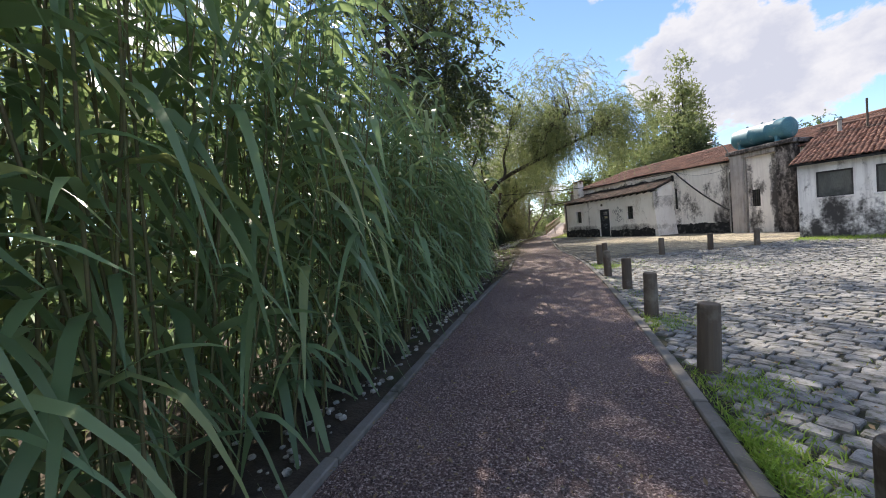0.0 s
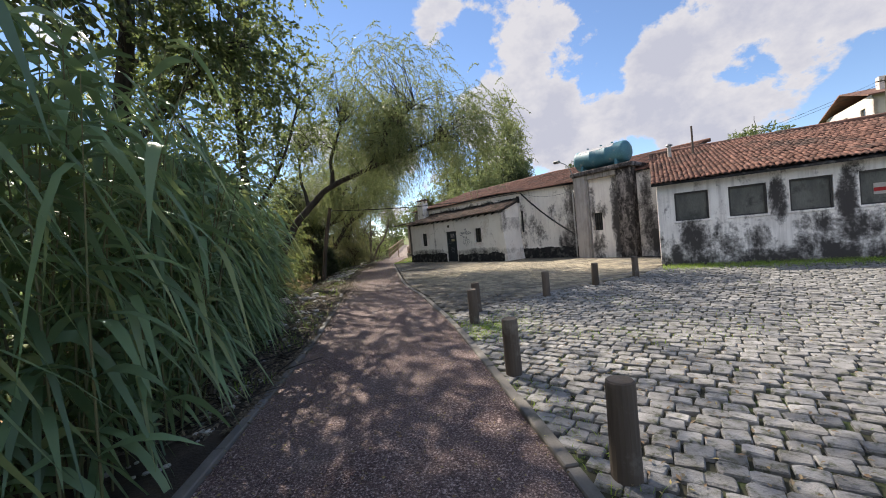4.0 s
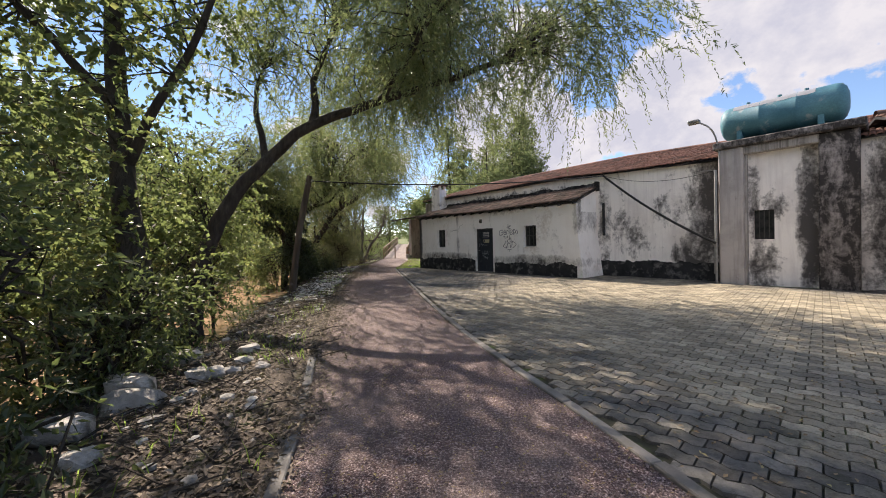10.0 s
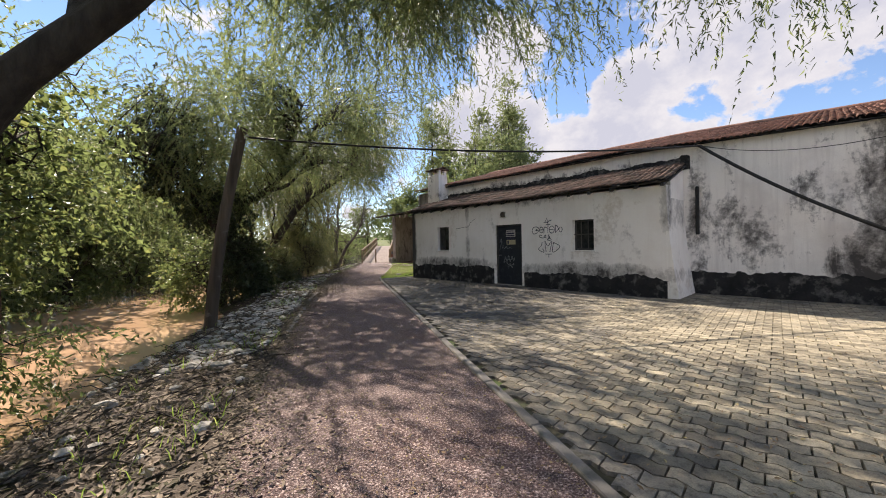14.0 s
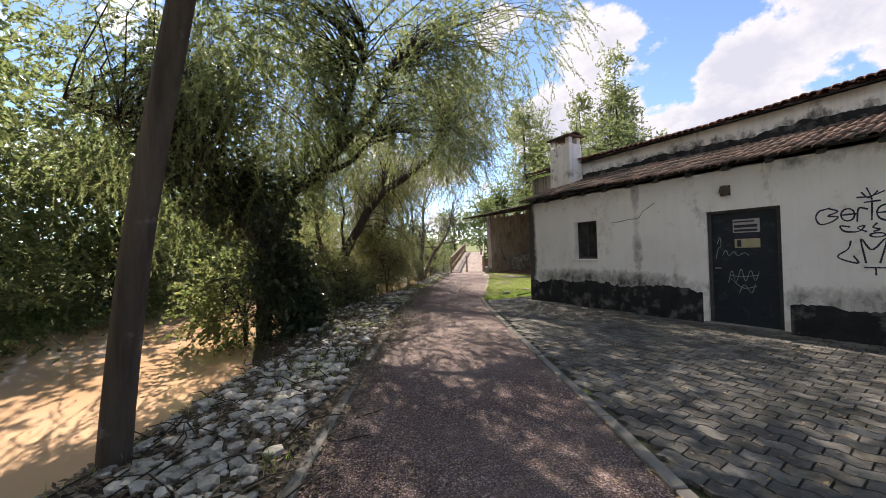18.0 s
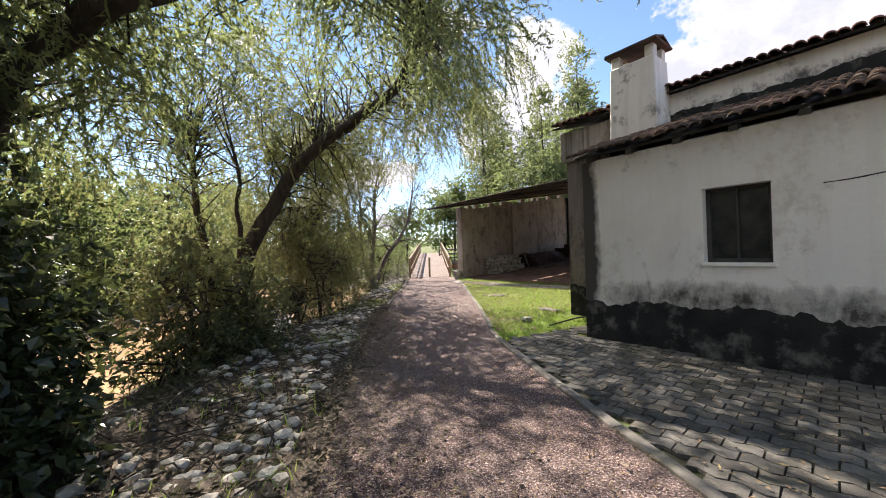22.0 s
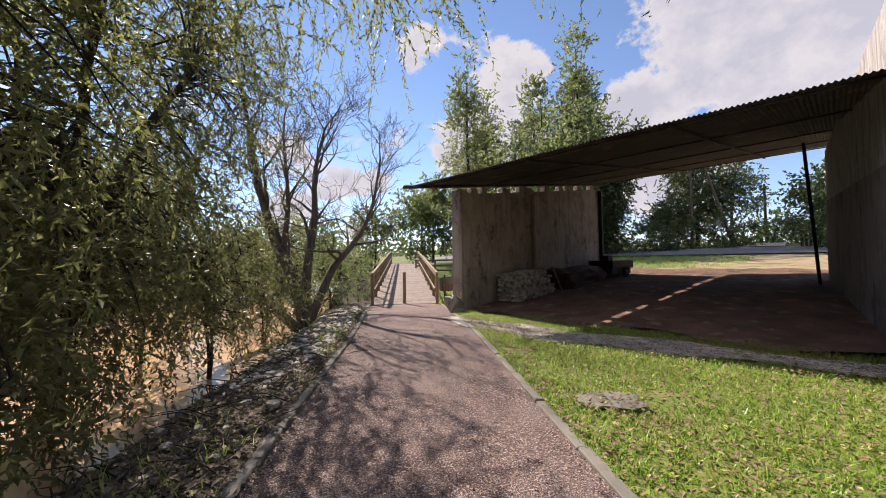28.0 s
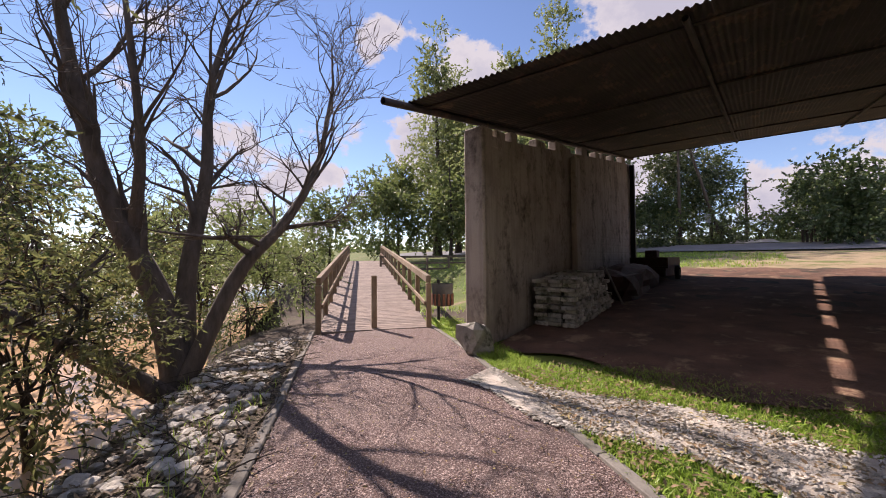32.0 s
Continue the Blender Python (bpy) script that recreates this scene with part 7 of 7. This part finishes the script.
# fallen leaves and litter
def litter(name, label, xs, ys, zs, size, mat, seed):
    q = np.random.default_rng(seed)
    n = len(xs)
    dirs = unit(np.stack([q.normal(0, 1, n), q.normal(0, 1, n), q.normal(0, 0.22, n)], 1))
    nm = unit(np.stack([q.normal(0, 0.3, n), q.normal(0, 0.3, n), np.ones(n)], 1))
    v, f = leaf_quads(np.stack([xs, ys, zs], 1), dirs, nm, size * q.uniform(0.6, 1.4, n), size * 0.5 * q.uniform(0.6, 1.3, n))
    return tagged(raw(name, v, f, mat), label, "leaves", kind="stuff")


n = 9000
y = r.uniform(-3, 50, n)
t = r.beta(0.7, 0.7, n)
x = left_edge(y) * (1 - t) + right_edge(y) * t
litter("fallen_leaves", "dry brown leaves scattered on the path", x, y, np.full(n, 0.018), 0.034, M_DEADLEAF, 1)
n = 24000
y = np.concatenate([r.uniform(9, 34, 17000), r.uniform(-2, 50, 7000)])
t = r.beta(0.75, 0.9, n)
x = left_edge(y) * (1 - t) + right_edge(y) * t
litter("path_debris", "small crumbs of leaf and twig strewn on the path", x, y, np.full(n, 0.016), 0.019, M_DEADLEAF, 14)
n = 7000
y = r.uniform(0, 35, n)
x = right_edge(y) + 0.15 + r.gamma(1.2, 2.2, n)
keep = (-0.878 * x - 0.478 * y) > -18.4
litter("fallen_leaves", "dry leaves scattered over the yard", x[keep], y[keep], np.full(keep.sum(), 0.022), 0.042, M_DEADLEAF, 2)
n = 44000
y = r.uniform(9, 50.5, n)
x = left_edge(y) - 0.12 - r.gamma(2.0, 0.55, n)
litter("leaf_litter", "thick brown leaf litter on the bank", x, y, ground_z(x, y) + 0.02, 0.075, M_LITTER, 3)
n = 16000
y = np.concatenate([r.uniform(16.5, 40, 11000), r.uniform(9, 17, 2500), r.uniform(40, 50, 2500)])
amp = np.interp(y, [9, 16.5, 19, 24, 25.5, 29.5, 31, 38.5, 40.5, 50], [0.05, 0.12, 0.5, 0.5, 0.16, 0.18, 0.6, 0.55, 0.12, 0.06])
x = left_edge(y) - 0.15 + amp * r.exponential(0.62, n)
litter("spilled_litter", "brown leaf litter drifted over the path's edge", x, y, np.full(n, 0.02) + 0.03 * np.clip(left_edge(y) + 0.1 - x, 0, 0.3), 0.055, M_LITTER, 13)
st = []
for i in range(900):
    y0 = rr.uniform(9, 50)
    x0 = float(left_edge(y0)) - rr.uniform(0.05, 2.0)
    a = rr.uniform(0, math.pi)
    L = rr.uniform(0.2, 0.7)
    z0 = float(ground_z(x0, y0)) + 0.03
    st.append(([(x0, y0, z0), (x0 + L * 0.5 * math.cos(a), y0 + L * 0.5 * math.sin(a), z0 + 0.05), (x0 + L * math.cos(a + 0.2), y0 + L * math.sin(a + 0.2), z0 + 0.02)], [0.008, 0.007, 0.003]))
tagged(tubes("fallen_twigs", st, M_BARK, sides=4), "fallen twigs on the bank", "twigs", kind="stuff")

# grass


def blades(name, label, xs, ys, zs, h, w, mat, seed, lean=0.45):
    q = np.random.default_rng(seed)
    n = len(xs)
    b = np.stack([xs, ys, zs], 1)
    a = q.uniform(0, 6.28, n)
    hh = h * q.uniform(0.5, 1.4, n)
    sd = np.stack([np.cos(a), np.sin(a), np.zeros(n)], 1) * (w / 2)
    off = q.normal(0, lean, (n, 2)) * hh[:, None]
    m = b + np.concatenate([off * 0.35, (hh * 0.6)[:, None]], 1)
    tip = b + np.concatenate([off, hh[:, None]], 1)
    v = np.stack([b - sd, b + sd, m + sd * 0.7, tip, m - sd * 0.7], 1).reshape(-1, 3)
    i = (np.arange(n) * 5)[:, None]
    f = np.concatenate([i + np.array([[0, 1, 2, 4]]), i + np.array([[4, 2, 3, 3]])], 0)
    quads = f[:n]
    tris = f[n:, :3]
    allf = np.concatenate([np.stack([quads[:, 0], quads[:, 1], quads[:, 2]], 1), np.stack([quads[:, 0], quads[:, 2], quads[:, 3]], 1), tris], 0)
    return tagged(raw(name, v, allf, mat), label, "grass", kind="stuff")


n = 85000
y = r.uniform(34.9, 51.5, n)
w = np.interp(y, [35, 38, 44, 46, 48, 52], [8.5, 8.0, 5.5, 3.6, 1.6, 4.5])
x = right_edge(y) + 0.08 + r.uniform(0, 1, n) ** 1.25 * w
den = np.array([noise.noise(Vector((a * 0.8, b * 0.8, 0))) for a, b in zip(x, y)])
nn = -0.878 * x - 0.478 * y
uu = 0.478 * x - 0.878 * y
glo, ghi = gravel_band(uu)
grav = (-nn > glo - 0.05) & (-nn < ghi + 0.03) & (uu > -40.3)
keep = (den > -0.45) & (y > 35.2 + 0.35 * (x - 0.5)) & ~grav & ~((nn < -18.5) & (uu > -30.0)) & ~((nn < -19.9) & (uu > -31.4)) & ~((x > 3.2) & ((x - 3.4) * 0.62 + (y - 47.0) * 0.78 > 0) & (y < 50))
blades("lawn_grass", "short sunlit grass of the lawn", x[keep], y[keep], np.full(keep.sum(), -0.01), 0.06, 0.014, M_GRASS, 5, 0.7)
n = 12000
y = r.uniform(35.6, 47, n)
x = right_edge(y) + 0.1 + r.uniform(0, 1, n) ** 1.3 * 5
k3 = ~((-0.878 * x - 0.478 * y < -18.3) & (0.478 * x - 0.878 * y > -31.3))
litter("fallen_leaves", "dry leaves scattered over the lawn", x[k3], y[k3], np.full(k3.sum(), 0.048), 0.055, M_DEADLEAF, 12)
n = 16000
y = r.uniform(51.5, 68, n)
x = r.uniform(2.5, 26, n)
den = np.array([noise.noise(Vector((a * 0.5, b * 0.5, 2))) for a, b in zip(x, y)])
back = 0.878 * x + 0.478 * y
along = 0.478 * x - 0.878 * y
keep = (den > -0.2) & (back < 49.5) & ((along < -41.6) | ((back > 38.5) & (along < -36.5)))
blades("verge_grass", "rough grass behind the canopy wall", x[keep], y[keep], ground_z(x, y)[keep] - 0.005, 0.13, 0.03, M_GRASS, 16, 0.7)
n = 3500
y = np.concatenate([r.normal(2.15, 0.26, 1300), r.normal(3.1, 0.22, 700), r.normal(5.1, 0.22, 500), r.normal(11.4, 0.4, 1000)])
x = right_edge(y) + 0.12 + np.abs(np.concatenate([r.normal(0, 0.15, 1300), r.normal(0.3, 0.2, 700), r.normal(0.25, 0.2, 500), r.normal(0.4, 0.3, 1000)]))
blades("kerb_weeds", "tufts of green weeds along the kerb and bollards", x, y, np.full(n, -0.004), 0.05, 0.010, M_GRASS, 26, 0.8)
n = 14000
y = r.uniform(-1, 13, n)
x = right_edge(y) + 0.12 + r.gamma(1.1, 1.9, n)
den = np.array([noise.noise(Vector((a * 0.55, b * 0.55, 4))) for a, b in zip(x, y)])
keep = (den > 0.16) & (x < 14)
blades("joint_weeds", "weeds growing in the paving joints", x[keep], y[keep], np.full(keep.sum(), -0.012), 0.04, 0.009, M_GRASS, 6, 0.8)
n = 5500
y = r.uniform(8.5, 51, n)
x = left_edge(y) - 0.1 - r.gamma(1.7, 0.5, n)
den = np.array([noise.noise(Vector((a * 0.9, b * 0.7, 8))) for a, b in zip(x, y)])
keep = den > 0.05
blades("bank_grass", "tufts of rank grass on the bank", x[keep], y[keep], ground_z(x, y)[keep], 0.12, 0.010, M_GRASS, 7, 0.6)
n = 6000
t_ = r.uniform(0, 11, n)
o_ = np.abs(r.normal(0, 0.55, n))
x = 9.13 + 0.776 * t_ - 0.631 * o_
y = 16.5 - 0.631 * t_ - 0.776 * o_
blades("wall_weeds", "grass growing along the foot of the wing", x, y, np.zeros(n), 0.10, 0.010, M_GRASS, 8, 0.7)
pebs = np.random.default_rng(9)
n = 11000
pu = pebs.uniform(-40.3, -32.2, n)
plo, phi = gravel_band(pu)
pn = plo + (phi - plo) * pebs.uniform(-0.08, 1.08, n)
px, py = 0.478 * pu + 0.878 * pn, -0.878 * pu + 0.478 * pn
ps = pebs.uniform(0.006, 0.017, n)
T = np.zeros((n, 3, 3))
T[:, 0, 0], T[:, 1, 1], T[:, 2, 2] = ps * 1.3, ps, ps * 0.8
v, f = stamp(tv, tf, np.stack([px, py, np.full(n, 0.022)], 1), T)
tagged(raw("gravel", v, f, M_STONES), "loose pale gravel stones", "gravel", kind="stuff")

# ---------------------------------------------------------------- kerb stones
kerb = empty("kerb", "weathered concrete edging stones along the path", "kerb", kind="structure")


def kerb_stone(p, q, w, h, top_, seed):
    d = Vector((q[0] - p[0], q[1] - p[1], 0))
    L = d.length - 0.012
    b = box("kerb_stone", -w / 2, w / 2, 0, L, -h, 0, M_KERB, kerb, 0.010)
    b.matrix_local = pose(p[0], p[1], top_ + 0.006 * math.sin(seed * 3.7), 0.4 * math.sin(seed), 0.8 * math.cos(seed * 2), math.degrees(math.atan2(-d.x, d.y)))


k_ = 0
for y in np.arange(-6, 50.0, 0.98):
    y2 = y + 0.98
    kerb_stone((float(right_edge(y)) + 0.055, y), (float(right_edge(y2)) + 0.055, y2), 0.10, 0.18, 0.022, k_)
    k_ += 1
for y in np.arange(-6, 50.4, 0.98):
    y2 = y + 0.98
    if 17.6 < y < 25.0 or 30.5 < y < 39.5:
        continue
    kerb_stone((float(left_edge(y)) - 0.055, y), (float(left_edge(y2)) - 0.055, y2), 0.095, 0.18, 0.030, k_)
    k_ += 1


# ---------------------------------------------------------------- paving: granite setts and wavy pavers
def sett_template(lx, ly, seed, rings=((-0.045, 1.0), (-0.009, 0.98), (0.0, 0.88))):
    """A hand-cut block: eight-cornered outline, rounded shoulders, slightly crowned top."""
    q = random.Random(seed)
    c = 0.20
    out = []
    for sx, sy in ((-1, -1), (1, -1), (1, 1), (-1, 1)):
        a = (sx * lx / 2 * (1 - c * q.uniform(0.5, 1.3)), sy * ly / 2)
        e = (sx * lx / 2, sy * ly / 2 * (1 - c * 1.3 * q.uniform(0.5, 1.3)))
        out += [a, e] if sx * sy < 0 else [e, a]
    out = [(x + q.uniform(-0.010, 0.006) * (1 if x > 0 else -1), y + q.uniform(-0.010, 0.006) * (1 if y > 0 else -1)) for x, y in out]
    vs = []
    for z, s in rings:
        vs += [(x * s, y * s, z + (q.uniform(-0.006, 0.005) if z == 0 else 0)) for x, y in out]
    fs = [(r_ * 8 + i, r_ * 8 + (i + 1) % 8, r_ * 8 + 8 + (i + 1) % 8, r_ * 8 + 8 + i) for r_ in range(len(rings) - 1) for i in range(8)]
    t = len(vs) - 8
    fs += [(t, t + 1, t + 2, t + 3), (t, t + 3, t + 4, t + 7), (t + 4, t + 5, t + 6, t + 7)]
    return np.array(vs), fs


def paver_template(L=0.227, W=0.142, amp=0.024, bev=0.004):
    """A flat slab with zigzag long sides."""
    xs = [0, L / 4, L / 2, 3 * L / 4, L]
    off = [0, amp, 0, -amp, 0]
    out = [(x - L / 2, -W / 2 + o) for x, o in zip(xs, off)] + [(x - L / 2, W / 2 + o) for x, o in list(zip(xs, off))[::-1]]
    vs = []
    for z, g in ((-0.03, 0.0), (0.0, bev)):
        for i, (x, y) in enumerate(out):
            vs.append((x * (1 - 2 * g / L), y + (g if i < 5 else -g), z))
    fs = [(i, (i + 1) % 10, 10 + (i + 1) % 10, 10 + i) for i in range(10)]
    fs += [(10 + i, 11 + i, 18 - i, 19 - i) for i in range(4)]
    return np.array(vs), fs


def lay(px, py, ang, z, jitter, r, size):
    n = len(px)
    a = ang + r.normal(0, jitter, n)
    T = np.zeros((n, 3, 3))
    T[:, 0, 0], T[:, 0, 1], T[:, 1, 0], T[:, 1, 1], T[:, 2, 2] = np.cos(a), -np.sin(a), np.sin(a), np.cos(a), 1
    T[:, 2, 0], T[:, 2, 1] = r.normal(0, jitter * 0.25, n), r.normal(0, jitter * 0.25, n)
    T[:, :, 0] *= r.uniform(1 - size, 1 + size * 0.35, n)[:, None]
    T[:, :, 1] *= r.uniform(1 - size * 0.7, 1 + size * 0.2, n)[:, None]
    return np.stack([px, py, z + r.normal(0, jitter * 0.05, n)], 1), T


def grid_points(ang, px, py, stagger, x0, x1, y0, y1):
    span = 45
    i, j = np.meshgrid(np.arange(-int(span / px), int(span / px)), np.arange(-int(span / py), int(span / py)))
    i, j = i.ravel(), j.ravel()
    gx_ = i * px + (stagger * (j % 2) if stagger else (j * 0.381 + 0.22 * np.sin(j * 1.7)) % 1) * px
    gy_ = j * py
    x = gx_ * math.cos(ang) - gy_ * math.sin(ang) + 3
    y = gx_ * math.sin(ang) + gy_ * math.cos(ang) + 14
    k = (x > x0) & (x < x1) & (y > y0) & (y < y1)
    return x[k], y[k], j[k]


def border_y(x):
    return np.interp(x, [1.0, 1.5, 3.0, 4.5, 7.5, 9.2, 14], [12.9, 13.15, 13.75, 14.35, 15.3, 16.6, 20])


def pave(setting, x, y, ang, templates, which, mat_one, mat_many, near, jitter, size, seed, name):
    r_ = np.random.default_rng(seed)
    P, T = lay(x, y, ang, 0.010, jitter, r_, size)
    order = np.argsort(near(x, y))
    one, many = order[:300], order[300:]
    vs, quads, n0 = [], [], 0
    for k, (tv_, tf_) in enumerate(templates):
        sel = many[which[many] == k]
        v, f = stamp(tv_, tf_, P[sel], T[sel])
        vs.append(v)
        quads.append(f + n0)
        n0 += len(v)
    tagged(raw(name + "s", np.concatenate(vs), np.concatenate(quads), mat_many, setting), kind="stuff")
    meshes = []
    for tv_, tf_ in templates:
        me = bpy.data.meshes.new(name)
        me.from_pydata([tuple(q) for q in tv_], [], tf_)
        me.materials.append(mat_one)
        meshes.append(me)
    for q in one:
        ob = new(name, meshes[which[q]])
        ob.parent = setting
        ob.matrix_local = Matrix([[*T[q][0], P[q][0]], [*T[q][1], P[q][1]], [*T[q][2], P[q][2]], [0, 0, 0, 1]])


cobbles = empty("cobble_pavement", "yard paved with worn grey granite setts", "pavement", kind="structure")
ANG1 = radians(-44)
x, y, j = grid_points(ANG1, 0.178, 0.152, 0, 0.5, 15, -1.0, 20)
k1 = (x > right_edge(y) + 0.15) & (y < border_y(x) + 0.02) & ((x - 9.13) * 0.631 + (y - 16.5) * 0.776 < -0.1)
x, y = x[k1], y[k1]
rj = np.random.default_rng(3)
sway = 0.06 * np.sin(x * 0.7 + y * 0.4)
pave(cobbles, x + rj.normal(0, 0.010, len(x)) + sway * 0.9, y + rj.normal(0, 0.009, len(x)) + sway * 0.9, ANG1, [sett_template(0.171, 0.145, s) for s in range(7)] + [sett_template(0.164, 0.137, s, ((-0.03, 1.0), (0.0, 0.92))) for s in range(7)], rj.integers(0, 7, len(x)) + 7 * (np.hypot(x - 2, (y - 6) * 0.7) > 5), M_SETT, M_SETTS, lambda a, b: np.hypot(a - 2.2, (b - 6.5) * 0.45), 0.07, 0.12, 1, "sett")
for i, y in enumerate(np.arange(0, 5.6, 0.62)):
    p_, q_ = (2.05 + y * 0.905, 13.28 + y * 0.425), (2.05 + (y + 0.62) * 0.905, 13.28 + (y + 0.62) * 0.425)
    kerb_stone(p_, q_, 0.13, 0.12, 0.014, 80 + i)
pavers = empty("paver_pavement", "yard paved with wavy interlocking concrete pavers", "pavement", kind="structure")
ANG2 = radians(-57)
x, y, j = grid_points(ANG2, 0.232, 0.148, 0.5, 0.2, 14, 12, 36.3)
n_ = -0.878 * x - 0.478 * y
u_ = 0.478 * x - 0.878 * y
fr_ = np.where((u_ > -29.95) & (u_ < -19.65), -18.50, np.where((u_ > -15.6) & (u_ < -12.5), -19.45, -20.05))
k2 = (x > right_edge(y) + 0.15) & (y > border_y(x) + 0.08) & (n_ > fr_) & (y < 35.2 + 0.35 * (x - 0.5)) & ((x - 9.13) * 0.776 - (y - 16.5) * 0.631 < 0.0)
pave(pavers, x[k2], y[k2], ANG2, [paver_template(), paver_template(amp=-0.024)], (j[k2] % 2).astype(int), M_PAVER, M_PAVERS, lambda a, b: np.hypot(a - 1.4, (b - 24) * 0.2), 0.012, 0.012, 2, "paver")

# clay tiles of the lean-to
tiles = new("roof_cover")
tiles.parent = annex
P, T = tile_field(AX0 - 0.14, AX1 + 0.12, 18.36, 2.90, 20.1, 3.53, 0.135, 0.37, 8)
me = bpy.data.meshes.new("roof_tile")
me.from_pydata([tuple(q) for q in TILE_N], [], TILE_F)
me.materials.append(M_TILE)
me.polygons.foreach_set("use_smooth", [True] * len(me.polygons))
for q in range(min(300, len(P))):
    ob = new("roof_tile", me)
    ob.parent = tiles
    ob.matrix_local = Matrix([[*T[q][0], P[q][0]], [*T[q][1], P[q][1]], [*T[q][2], P[q][2]], [0, 0, 0, 1]])
tagged(raw("upper_roof_tiles", *stamp(TILE_N, TILE_F, P[300:], T[300:]), M_OLDTILES, annex, smooth=True), kind="stuff")
